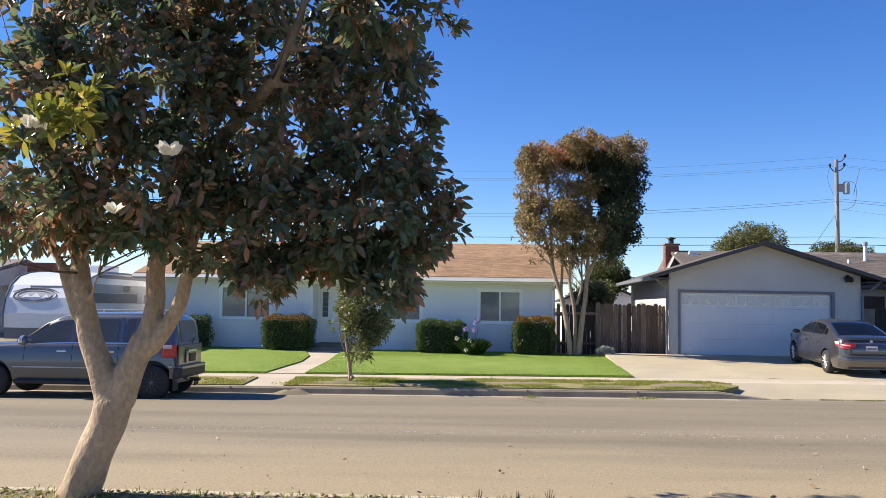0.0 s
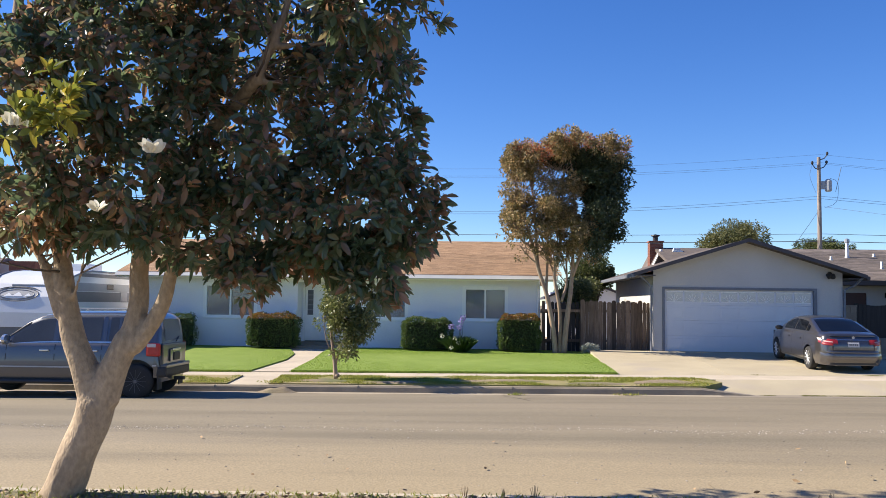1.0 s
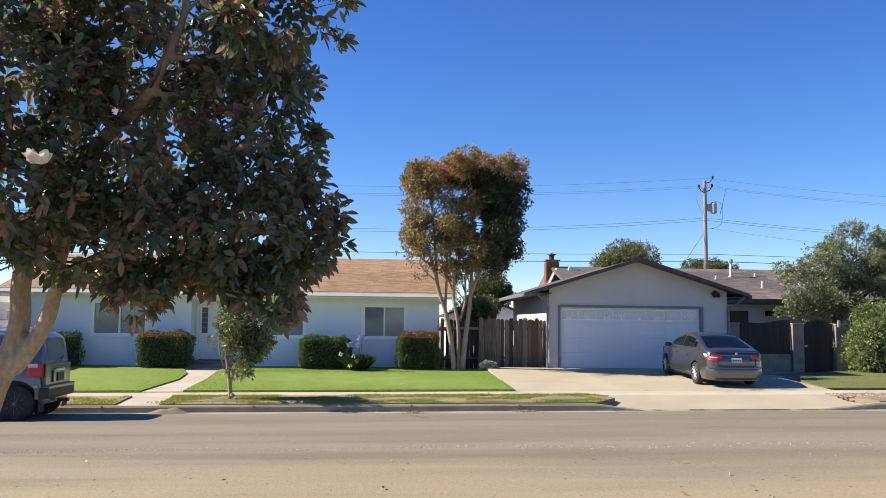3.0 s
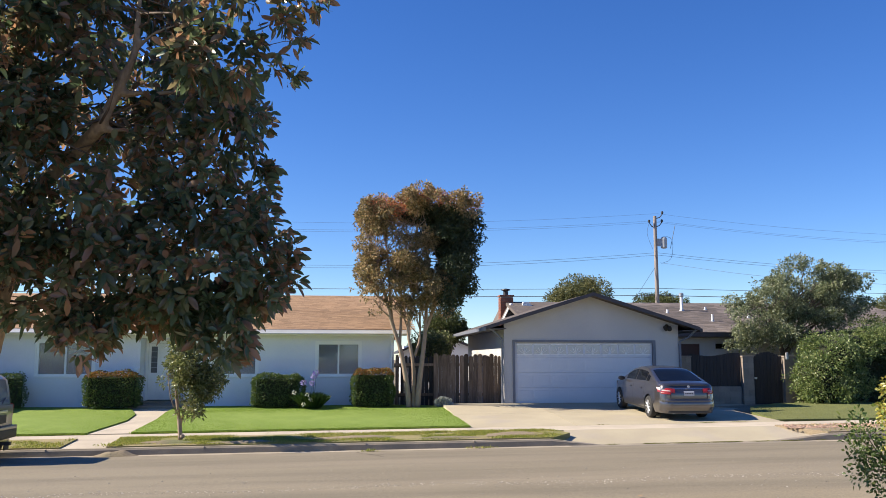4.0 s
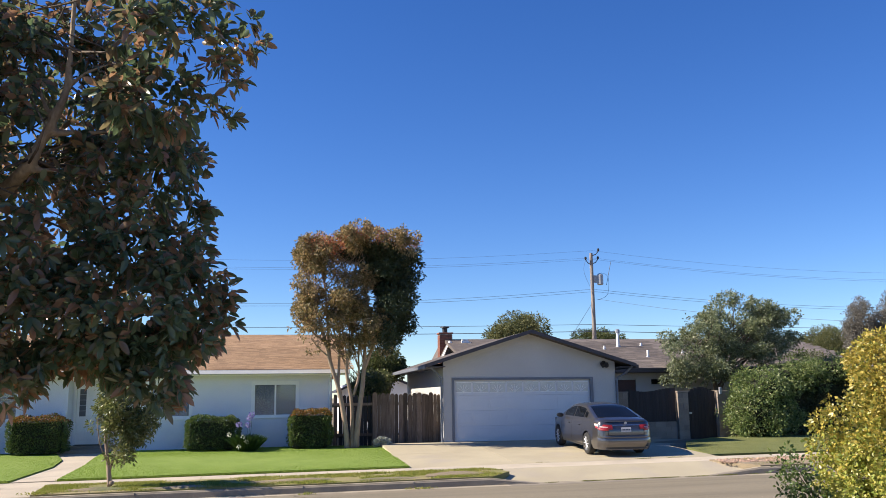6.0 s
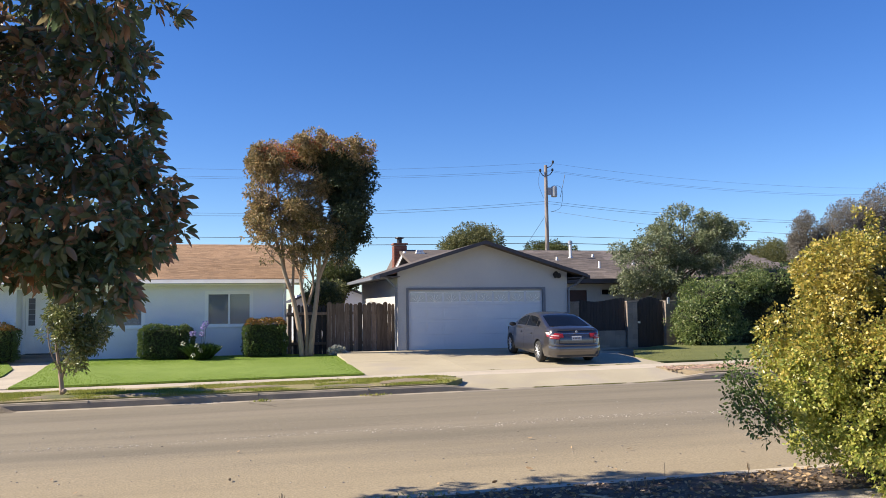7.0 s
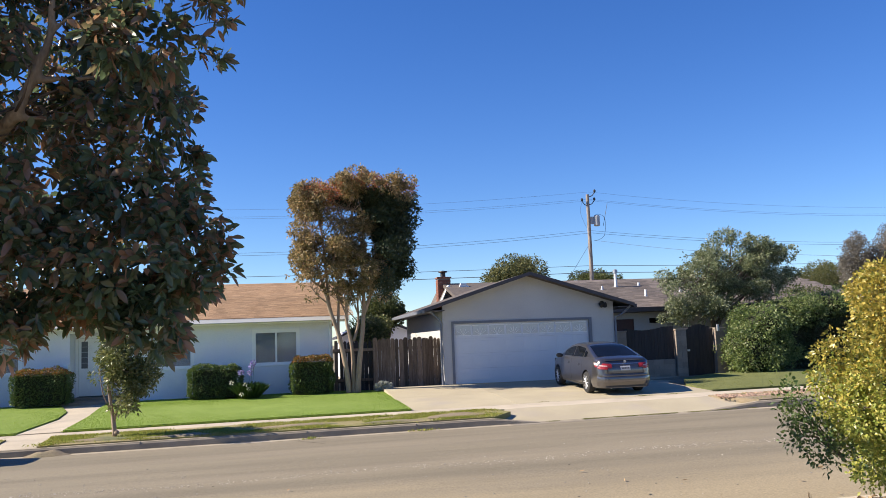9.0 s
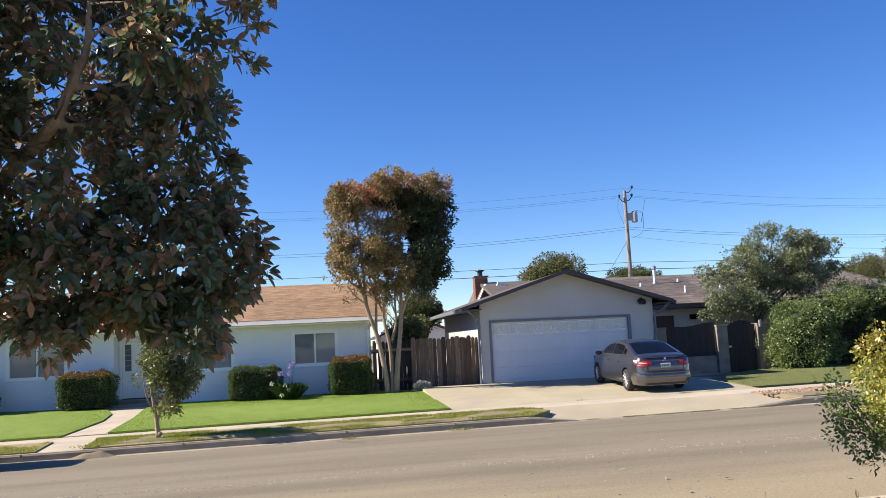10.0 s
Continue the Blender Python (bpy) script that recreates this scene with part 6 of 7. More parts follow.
spec = dict(bottom=.21, axles=(-1.35, 1.35), wheel_r=.315,
            top=[(-2.33, .62), (-2.30, .80), (-2.22, 1.02), (-2.0, 1.085), (-1.55, 1.09), (1.0, 1.03), (1.6, .93), (2.05, .80), (2.28, .55)],
            shoulder=[(-2.33, .56), (-2.28, .72), (-2.15, .92), (-1.6, .98), (0, .955), (1.1, .92), (1.9, .78), (2.28, .5)],
            half=[(-2.33, .60), (-2.29, .72), (-2.15, .82), (-1.85, .865), (-1.0, .88), (1.0, .88), (1.7, .855), (2.1, .75), (2.28, .55)],
            roof=[(-1.88, 1.05), (-1.5, 1.175), (-1.0, 1.345), (-.7, 1.41), (-.3, 1.44), (.15, 1.435), (.5, 1.375), (.8, 1.24), (1.3, .98)],
            cabin_half=.80, roof_half=.60, cabin_h=.48)
patch, sx, sho, half = vehicle(sedan, spec, M["sedan"])
patch("rear_window", M["carglass"], -1.76, -.86, 1.07, 1.93, label="dark tinted rear window")
patch("windscreen", M["carglass"], .52, 1.18, 1.1, 1.9)
for fa, fb in ((.16, .86), (2.84, 2.14)):
    patch("door_window", M["carglass"], .03, .88, fa, fb)
    patch("door_window", M["carglass"], -.86, -.04, fa, fb)
    patch("quarter_window", M["carglass"], -1.14, -.92, fa, fb - .12 * (1 if fb < 1 else -1))
side_strip(sedan, "door_seam", M["plastic"], sx, -.012, .008, .32, .94, .003)
side_strip(sedan, "door_seam", M["plastic"], sx, .98, .995, .36, .90, .003)
side_strip(sedan, "door_seam", M["plastic"], sx, -.98, -.965, .60, .94, .003)
side_strip(sedan, "sill_trim", M["plastic"], sx, -.95, .95, .215, .27, .004)
for s in (-1, 1):
    for y in (-.78, .16):
        part("door_handle", boxed(min(s * .858, s * .892), max(s * .858, s * .892), y, y + .17, .80, .83, bevel=.008), M["sedan"], sedan)
    m_ = lathe(bmesh.new(), [(.03, -.06), (.085, -.03), (.09, .05), (.05, .09)], 12, 'y')
    bmesh.ops.transform(m_, matrix=pose(s * .95, .84, 1.0) @ Matrix.Diagonal((1.25, .8, .75, 1)), verts=m_.verts[:])
    part("door_mirror", m_, M["plastic"], sedan, "black door mirror")
# lamps wrap from the flank on to the tail
def tail_patch(name, material, xa, xb, z0, z1, off, bulge=0.0, label="", slant=0.0):
    """A patch on the car's tail between two widths; it follows the tail's rounding."""
    b = bmesh.new()
    rows = []
    for i in range(13):
        x = xa + (xb - xa) * i / 12
        r = []
        for j in range(8):
            z = z0 + (z1 - z0) * j / 7 + slant * abs(x)
            y = -2.33 + .03 * max(0, (z - .62)) / .2 + (.10 * max(0, z - .80) / .2) + .30 * max(0, (abs(x) - .52) / .34) ** 2
            r.append(b.verts.new((x, y - off - bulge * math.sin(math.pi * j / 7), z)))
        rows.append(r)
    for r, q in zip(rows, rows[1:]):
        for j in range(7):
            b.faces.new((r[j], r[j + 1], q[j + 1], q[j]))
    return part(name, b, material, sedan, label, True)
tail_patch("tail_skin", M["sedan"], -.77, .77, .60, 1.0, .012, .012)
tail_patch("bumper_skin", M["sedan"], -.82, .82, .285, .605, .030, .045)
tail_patch("bumper_insert", M["plastic"], -.70, .70, .225, .29, .020, label="black lower bumper insert")
for s in (-1, 1):
    tail_patch("tail_lamp", M["redlamp"], s * .42, s * .85, .745, .870, .045, .012, label="wraparound red tail lamp", slant=.07)
    tail_patch("lamp_inset", M["pinklens"], s * .56, s * .76, .785, .815, .062, slant=.07)
    tail_patch("reflector", M["plastic"], s * .62, s * .76, .44, .465, .04)
tail_patch("boot_trim", M["chrome"], -.47, .47, .885, .905, .024, label="chrome boot strip")
tail_patch("boot_recess", M["plastic"], -.55, .55, .612, .626, .020)
for s in (-1, 1):
    tail_patch("boot_seam", M["plastic"], s * .545, s * .56, .615, .76, .020)
    tail_patch("lamp_lower", M["redlamp"], s * .55, s * .80, .700, .745, .040, .008, slant=.07)
tail_patch("bumper_crease", M["sedan"], -.78, .78, .545, .575, .085)
tail_patch("boot_lip", M["sedan"], -.70, .70, .985, 1.035, .045, .012, label="raised boot lid lip")
tail_patch("number_plate", M["plate"], -.155, .155, .705, .830, .028, label="white number plate with illegible bars")
for k in range(5):
    tail_patch("plate_bar", M["ink"], -.115 + k * .048, -.082 + k * .048, .75, .785, .032)
bd = lathe(bmesh.new(), [(.036, -.012), (.036, 0), (.02, .002)], 16, 'y', (0, -2.305, .955))
part("badge", bd, M["greymetal"], sedan, "round grey badge")
part("exhaust", tube(bmesh.new(), [(-.45, -1.9, .24), (-.45, -2.3, .22)], [.03, .03], 10), M["metal"], sedan)
for s in (-1, 1):
    for y in (-1.35, 1.35):
        wheel(sedan, s * .775, y, .315, .205, s)

# dark sport-utility vehicle at the far kerb, facing along the street
suv_x = -9.50
suv = thing("sport_utility_vehicle", pose(suv_x, 19.02, road_top(suv_x, 19.0) - .005, 0, .63, 94), "dark grey sport utility vehicle parked at the kerb", "car")
spec = dict(bottom=.36, axles=(-1.74, 1.74), wheel_r=.39,
            top=[(-2.26, .72), (-2.23, .95), (-2.17, 1.20), (1.0, 1.22), (1.3, 1.19), (2.2, 1.14), (2.5, 1.05), (2.66, .75)],
            shoulder=[(-2.26, .66), (-2.23, .9), (-2.17, 1.17), (0, 1.17), (1.1, 1.15), (2.3, 1.04), (2.66, .68)],
            half=[(-2.26, .82), (-2.22, .90), (-2.12, .94), (-1, .96), (1, .96), (2.1, .95), (2.5, .84), (2.66, .7)],
            roof=[(-2.26, 1.10), (-2.22, 1.45), (-2.16, 1.74), (-2.06, 1.84), (-1.85, 1.87), (-1.2, 1.885), (-.2, 1.87), (.35, 1.80), (.62, 1.66), (1.25, 1.14)],
            cabin_half=.90, roof_half=.72, cabin_h=.70)
patch, sx, sho, half = vehicle(suv, spec, M["suv"])
patch("rear_window", M["suvglass"], -2.243, -2.165, 1.12, 1.88, label="dark tinted rear window")
patch("windscreen", M["suvglass"], .58, 1.16, 1.08, 1.92)
patch("windscreen_pillar", M["plastic"], .60, 1.22, .90, 1.07)
patch("windscreen_pillar", M["plastic"], .60, 1.22, 2.10, 1.93)
for fa, fb in ((.10, .86), (2.90, 2.14)):
    patch("door_window", M["suvglass"], .06, .93, fa, fb)
    patch("door_window", M["suvglass"], -.95, -.04, fa, fb)
    patch("quarter_window", M["suvglass"], -1.88, -1.12, fa, fb)
side_strip(suv, "lower_cladding", M["suv_low"], sx, -1.26, 1.26, .38, .645, .012, label="taupe lower cladding")
side_strip(suv, "rub_strip", M["greymetal"], sx, -1.27, 1.27, .655, .685, .026, label="pale rub strip along the doors")
side_strip(suv, "rub_strip", M["greymetal"], sx, -2.10, -2.18, .70, .73, .026)
side_strip(suv, "rear_cladding", M["suv_low"], sx, -2.20, -2.12, .46, .69, .014)
for s, f0, f1 in ((-1, .10, .88), (1, 2.90, 2.12)):            # bright pillars and window surrounds
    patch("window_pillar", M["suv"], -.045, .065, f0, f1, .010)
    patch("window_pillar", M["suv"], -1.07, -.98, f0, f1, .010)
    patch("window_trim", M["chrome"], -1.90, .95, f0 - .05 * -s, f0 - .005 * -s, .012, label="bright strip under the windows")
    patch("quarter_divider", M["suv"], -1.36, -1.31, f0, f1, .012)
    patch("roof_edge", M["greymetal"], -1.95, .40, f1 + .04 * -s, f1 + .09 * -s, .012, label="pale metal roof gutter")
    patch("rear_pillar", M["suv"], -2.06, -1.92, f0, f1, .011)
side_strip(suv, "lower_cladding", M["suv_low"], sx, -2.24, -2.2, .45, .64, .012)
for y in (-1.0, 0.0, 1.04):
    side_strip(suv, "door_seam", M["plastic"], sx, y, y + .016, .40, 1.15, .004)
for s in (-1, 1):
    for y in (-.92, .12):
        part("door_handle", boxed(min(s * .935, s * .985), max(s * .935, s * .985), y, y + .2, 1.0, 1.035, bevel=.01), M["chrome"], suv, "chrome door handle")
    m_ = lathe(bmesh.new(), [(.05, -.06), (.12, -.03), (.12, .05), (.07, .10)], 12, 'y')
    bmesh.ops.transform(m_, matrix=pose(s * 1.06, 1.0, 1.24) @ Matrix.Diagonal((1.2, .8, .9, 1)), verts=m_.verts[:])
    part("door_mirror", m_, M["chrome"], suv, "chrome capped door mirror")
    part("side_step", tube(bmesh.new(), [(s * 1.0, -1.2, .36), (s * 1.0, 1.2, .36)], [.05, .05], 8), M["plastic"], suv)
    part("roof_rail", tube(bmesh.new(), [(s * .66, -1.95, 1.86), (s * .66, -1.85, 1.92), (s * .66, -.1, 1.92), (s * .66, 0, 1.87)], [.018] * 4, 6), M["greymetal"], suv)
    lp = bmesh.new()
    box(lp, min(s * .90, s * .955), max(s * .90, s * .955), -2.26, -1.95, .91, 1.19, bevel=.04)
    part("tail_lamp", lp, M["suvlamp"], suv, "large red and clear tail lamp")
    part("lamp_band", boxed(min(s * .92, s * .962), max(s * .92, s * .962), -2.16, -1.965, 1.105, 1.18, bevel=.012), M["clearlamp"], suv, "clear upper lens")
# taupe instead of body paint, to carry the tailgate's beige reflection
part("tailgate", boxed(-.84, .84, -2.29, -2.245, .70, 1.18, bevel=.03), M["suv_low"], suv, "taupe tailgate, its beige reflection put into the colour")
part("plate_surround", boxed(-.22, .22, -2.345, -2.326, .80, .98, bevel=.008), M["plastic"], suv)
part("tailgate_handle", boxed(-.30, .30, -2.34, -2.326, 1.02, 1.07, bevel=.01), M["chrome"], suv)
part("rear_wiper", tube(bmesh.new(), [(.05, -2.30, 1.22), (.45, -2.24, 1.32)], [.012, .008], 6), M["plastic"], suv)
part("plate_recess", boxed(-.42, .42, -2.325, -2.293, .78, 1.05, bevel=.01), M["suv"], suv)
part("rear_bumper", boxed(-.92, .92, -2.38, -2.14, .46, .70, bevel=.06), M["plastic"], suv, "black rear bumper with taupe top")
part("bumper_top", boxed(-.88, .88, -2.385, -2.16, .66, .735, bevel=.02), M["suv_low"], suv)
part("tow_bar", boxed(-.06, .06, -2.52, -2.3, .36, .43), M["plastic"], suv)
part("mud_flap", boxed(.62, .92, -2.22, -2.20, .2, .55), M["plastic"], suv)
part("mud_flap", boxed(-.92, -.62, -2.22, -2.20, .2, .55), M["plastic"], suv)
for s in (-1, 1):
    for y in (-1.74, 1.74):
        wheel(suv, s * .82, y, .375, .27, s, 12, M["shaded_alloy"])

# travel trailer behind it
rv = thing("travel_trailer", pose(-14.65, 26.0, .28, 0, 0, 0), "white travel trailer with grey bands parked in the driveway", "trailer")
nose = piecewise([(.80, .02), (1.25, 0), (1.75, .12), (2.15, .38), (2.42, .80), (2.56, 1.4)])     # how far the front leans back, by height
hs = [.80, 1.25, 1.5, 1.75, 1.95, 2.15, 2.30, 2.42, 2.50, 2.56]
b = bmesh.new()
sec = [(nose(z), z) for z in hs] + [(2.0, 2.62), (6.6, 2.62), (6.75, 2.5), (6.75, .80)]
f_ = [b.verts.new((-1.22, y, z)) for y, z in sec]
g_ = [b.verts.new((1.22, y, z)) for y, z in sec]
b.faces.new(f_); b.faces.new(g_[::-1])
for i in range(len(sec)):
    b.faces.new((f_[i], g_[i], g_[(i + 1) % len(sec)], f_[(i + 1) % len(sec)]))
part("body", b, M["rv"], rv, "", False)
for s in (-1, 1):
    part("corner_trim", tube(bmesh.new(), [(s * 1.22, y, z) for y, z in sec[:12]], [.035] * 12, 6), M["rvgrey"] if s < 0 else M["rvmid"], rv)
part("grey_band", boxed(1.222, 1.234, .75, 6.7, 1.60, 1.93), M["rvgrey"], rv, "dark grey side band")
part("silver_band", boxed(1.222, 1.232, 1.0, 6.7, 1.95, 2.22), M["rvmid"], rv)
part("upper_band", boxed(1.222, 1.232, 1.3, 6.7, 2.42, 2.54), M["rvgrey"], rv)
part("side_window", boxed(1.236, 1.246, 3.1, 3.6, 2.02, 2.2, bevel=.003), M["carglass"], rv)
part("service_hatch", boxed(1.236, 1.246, 4.2, 4.75, 1.62, 1.98, bevel=.003), M["clearlamp"], rv)
part("marker_panel", boxed(1.236, 1.246, 6.2, 6.6, 1.50, 2.0), M["orange"], rv, "orange reflector panel")
part("front_skirt", boxed(-1.18, 1.18, .06, 6.6, .45, .798), M["rvgrey"], rv, "dark lower skirt")
part("roof_vent", boxed(-.3, .2, 1.9, 2.4, 2.622, 2.76, bevel=.03), M["rv"], rv)
part("air_conditioner", boxed(-.3, .5, 3.2, 4.3, 2.622, 2.92, bevel=.06), M["rv"], rv, "white rooftop air conditioner")
em = bmesh.new()
for rx, rz, w in ((.70, .21, .014), (.56, .145, .010)):
    pts = [(-.30 + rx * math.cos(a), nose(1.82 + rz * math.sin(a)) - .012, 1.82 + rz * math.sin(a)) for a in np.linspace(0, 2 * math.pi, 33)]
    tube(em, pts, [w] * 33, 5, close=False)
part("emblem", em, M["rvgrey"], rv, "grey oval emblem of plain shapes")
dsc = bmesh.new()
rim_ = [dsc.verts.new((-.30 + .68 * math.cos(a), nose(1.82 + .20 * math.sin(a)) - .006, 1.82 + .20 * math.sin(a))) for a in np.linspace(0, 2 * math.pi, 40, endpoint=False)]
mid_ = dsc.verts.new((-.30, nose(1.82) - .008, 1.82))
for i in range(40):
    dsc.faces.new((mid_, rim_[i], rim_[(i + 1) % 40]))
part("emblem_ground", dsc, M["rvmid"], rv, "silver ground of the oval emblem")
for k, (c, w, h) in enumerate(((-.55, .30, .10), (-.25, .36, .13), (.08, .24, .09))):         # hill shapes inside the oval
    hl = bmesh.new()
    q = [hl.verts.new((c + x * w, nose(1.76 + z * h) - .014, 1.76 + z * h)) for x, z in ((-.5, 0), (-.15, .7), (0, 1), (.2, .65), (.5, 0))]
    hl.faces.new(q)
    part("emblem_hill", hl, M["rv"], rv)
part("emblem_sweep", tube(bmesh.new(), curve_through([(-1.05, nose(1.93) - .012, 1.93), (-.6, nose(2.04) - .012, 2.04), (.1, nose(2.03) - .012, 2.03), (.45, nose(1.92) - .012, 1.92)], 14), [.006 + .014 * math.sin(math.pi * i / 13) for i in range(14)], 5), M["rvgrey"], rv)
part("front_letter_bar", boxed(-.55, .62, nose(2.1) - .02, nose(2.1) + .02, 2.07, 2.13), M["rvmid"], rv)
part("tongue", tube(bmesh.new(), [(-.5, .1, .5), (0, -1.1, .45)], [.05, .05], 6), M["plastic"], rv)
part("tongue", tube(bmesh.new(), [(.5, .1, .5), (0, -1.1, .45)], [.05, .05], 6), M["plastic"], rv)
for yy in (3.4, 4.3):
    for s in (-1, 1):
        part("tyre", lathe(bmesh.new(), [(.12, -.1), (.30, -.11), (.34, -.06), (.34, .06), (.30, .11), (.12, .1)], 20, 'x', (s * 1.05, yy, .34)), M["rubber"], rv)
part("jack_stand", boxed(-.05, .05, -.95, -.85, 0, .5), M["plastic"], rv)

# ---- utility pole and wires ----
PX, PY = 21.9, 60.0
up = thing("utility_pole", pose(PX, PY, .35), "weathered wooden utility pole with a grey transformer", "pole")
part("shaft", tube(bmesh.new(), [(0, 0, -.2), (0, 0, 6), (.0, 0, 11.95)], [.17, .15, .115], 12), M["pole"], up)
part("transformer", lathe(bmesh.new(), [(.17, 9.6), (.23, 9.65), (.23, 10.3), (.18, 10.4), (.08, 10.45)], 14, 'z', (.62, 0, 0)), M["greymetal"], up, "grey drum transformer")
part("bracket", boxed(.1, .5, -.05, .05, 9.75, 10.3), M["greymetal"], up)
for s, z in ((.55, 12.1), (-.45, 11.45), (.5, 11.5)):
    part("insulator_arm", tube(bmesh.new(), [(0, 0, z - .35), (s * .6, -.05, z - .25), (s, -.05, z)], [.035] * 3, 6), M["plastic"], up)
    part("insulator", lathe(bmesh.new(), [(.05, z), (.09, z + .06), (.09, z + .16), (.04, z + .22)], 8, 'z', (s, -.05, 0)), M["plastic"], up)
part("jumper_wire", tube(bmesh.new(), curve_through([(-.45, 0, 11.4), (-.6, 0, 10.6), (-.2, 0, 9.5)], 8), [.010] * 8, 5), M["wire"], up)
part("jumper_wire", tube(bmesh.new(), curve_through([(.72, 0, 10.5), (1.25, 0, 10.2), (1.15, 0, 8.9), (.4, 0, 8.5)], 10), [.012] * 10, 5), M["wire"], up)
part("fuse_holder", tube(bmesh.new(), [(1.1, 0, 9.6), (1.5, 0, 11.3)], [.018, .018], 6), M["plastic"], up)
part("guy_wire", tube(bmesh.new(), [(-.1, 0, 8.2), (-5.0, -1, 1.5)], [.013, .013], 5), M["wire"], up)
for z, left, right, r, dy in ((12.5, .087, .11, .006, 0), (12.0, .085, .11, .006, .2), (11.8, .085, .11, .006, -.3), (9.65, .097, .10, .010, .1), (9.45, .097, .10, .010, -.1), (7.05, .02, .02, .017, 0), (6.55, .022, .02, .024, 0)):
    pts = []
    for i in range(33):
        x = -28 + i * 3.125
        d = abs(x - PX)
        pts.append((x, PY + dy, z - (left if x < PX else right) * (d - d * d / 50)))
    w = tube(bmesh.new(), pts, [r] * len(pts), 5, close=False)
    tagged(part("overhead_wire", w, M["wire"]), "black overhead wire strung along the street", "wire", "overhead wires")
tagged(part("service_wire", tube(bmesh.new(), curve_through([(PX + .3, PY, 8.9), (27, 54, 7.4), (33, 47, 6.2)], 14), [.009] * 14, 5, close=False), M["wire"]), "thin service wire dropping from the pole", "wire")

# ---- distance: trees behind the roofs ----
def far_tree(c, r, n, size, leaf, label, trunk_h=3.0, gap=.6, lumps=7, seed=1):
    pk_ = random.Random(seed)
    lobes = [((c[0], c[1], c[2]), (r[0] * .75, r[1] * .75, r[2] * .8))]
    for k in range(lumps):
        a = 2 * math.pi * k / lumps + pk_.random()
        e = pk_.uniform(-.3, .6)
        lobes.append(((c[0] + r[0] * .55 * math.cos(a), c[1] + r[1] * .5 * math.sin(a), c[2] + r[2] * .55 * e), (r[0] * .45, r[1] * .45, r[2] * pk_.uniform(.35, .5))))
    base = (c[0], c[1], .35)
    st = [([base, (c[0] + .1, c[1], c[2] * .5), (c[0], c[1], c[2])], .22, .08), ([(c[0], c[1], c[2] * .45), (c[0] - r[0] * .3, c[1], c[2] * .8), (c[0] - r[0] * .5, c[1], c[2] + r[2] * .3)], .12, .04),
          ([(c[0], c[1], c[2] * .5), (c[0] + r[0] * .3, c[1], c[2] * .8), (c[0] + r[0] * .5, c[1], c[2] + r[2] * .3)], .12, .04)]
    return leafy("background_tree", label, "tree", base, st, lobes, n, 6, size, leaf, M["bark3"], shell=.55, gap=gap, gap_scale=.7, spread=size * 1.2, branch_n=24, stem_r=.05)
far_tree((14.75, 55, 5.2), (2.35, 2.3, 2.85), 5200, .13, LEAF["olive"], "rounded olive-green tree behind the garage roof", seed=2)
far_tree((25.9, 70, 5.9), (2.4, 2.2, 2.0), 3200, .15, LEAF["far"], "small dark tree behind the utility pole", seed=3)
far_tree((4.1, 37.2, 3.3), (.9, .9, 1.0), 1300, .11, LEAF["far"], "dark dense tree behind the board fence", seed=4)
far_tree((3.3, 35.2, 2.4), (.95, .9, .95), 900, .10, LEAF["young"], "olive shrub behind the board fence", seed=5)
far_tree((40.25, 60, 5.05), (2.6, 2.4, 2.5), 8000, .10, LEAF["olive"], "rounded dark green tree beyond the gardens", gap=.25, lumps=11, seed=6)
far_tree((33.0, 45.5, 5.5), (1.1, 1.2, 2.5), 4600, .080, LEAF["farbrown"], "thin brown-grey tree beyond the hedge", gap=.62, lumps=10, seed=7)
far_tree((34.6, 46.4, 4.6), (1.5, 1.2, 2.6), 3600, .085, LEAF["farbrown"], "low brown-grey tree beyond the hedge", gap=.62, seed=13)
far_tree((35.6, 45, 5.7), (2.3, 2.0, 3.2), 8200, .08, LEAF["farbrown"], "tall brown-grey tree beyond the hedge", gap=.8, seed=8)
far_tree((38.8, 45.6, 6.7), (2.5, 2.2, 3.2), 8200, .085, LEAF["farbrown"], "tall brown-grey tree beyond the hedge", gap=.8, seed=9)
far_tree((42.5, 46, 6.7), (2.6, 2.2, 3.2), 6000, .095, LEAF["farbrown"], "tall brown-grey tree beyond the hedge", gap=.8, seed=11)
far_tree((22.6, 35.2, 2.6), (2.6, 1.1, 1.6), 3000, .09, LEAF["far"], "dark green trees behind the garden hedge", seed=10)
far_tree((29.0, 41, 2.8), (2.6, 1.8, 1.6), 3600, .10, LEAF["far"], "dark green trees behind the garden hedge", seed=12)

# ---- grass, gravel, litter ----
def in_poly(P, poly):
    inside = np.zeros(len(P), bool)
    n = len(poly)
    for i in range(n):
        (xa, ya), (xb, yb) = poly[i], poly[(i + 1) % n]
        cond = (ya > P[:, 1]) != (yb > P[:, 1])
        with np.errstate(divide='ignore', invalid='ignore'):
            cross = (xb - xa) * (P[:, 1] - ya) / (yb - ya) + xa
        inside ^= cond & (P[:, 0] < cross)
    return inside


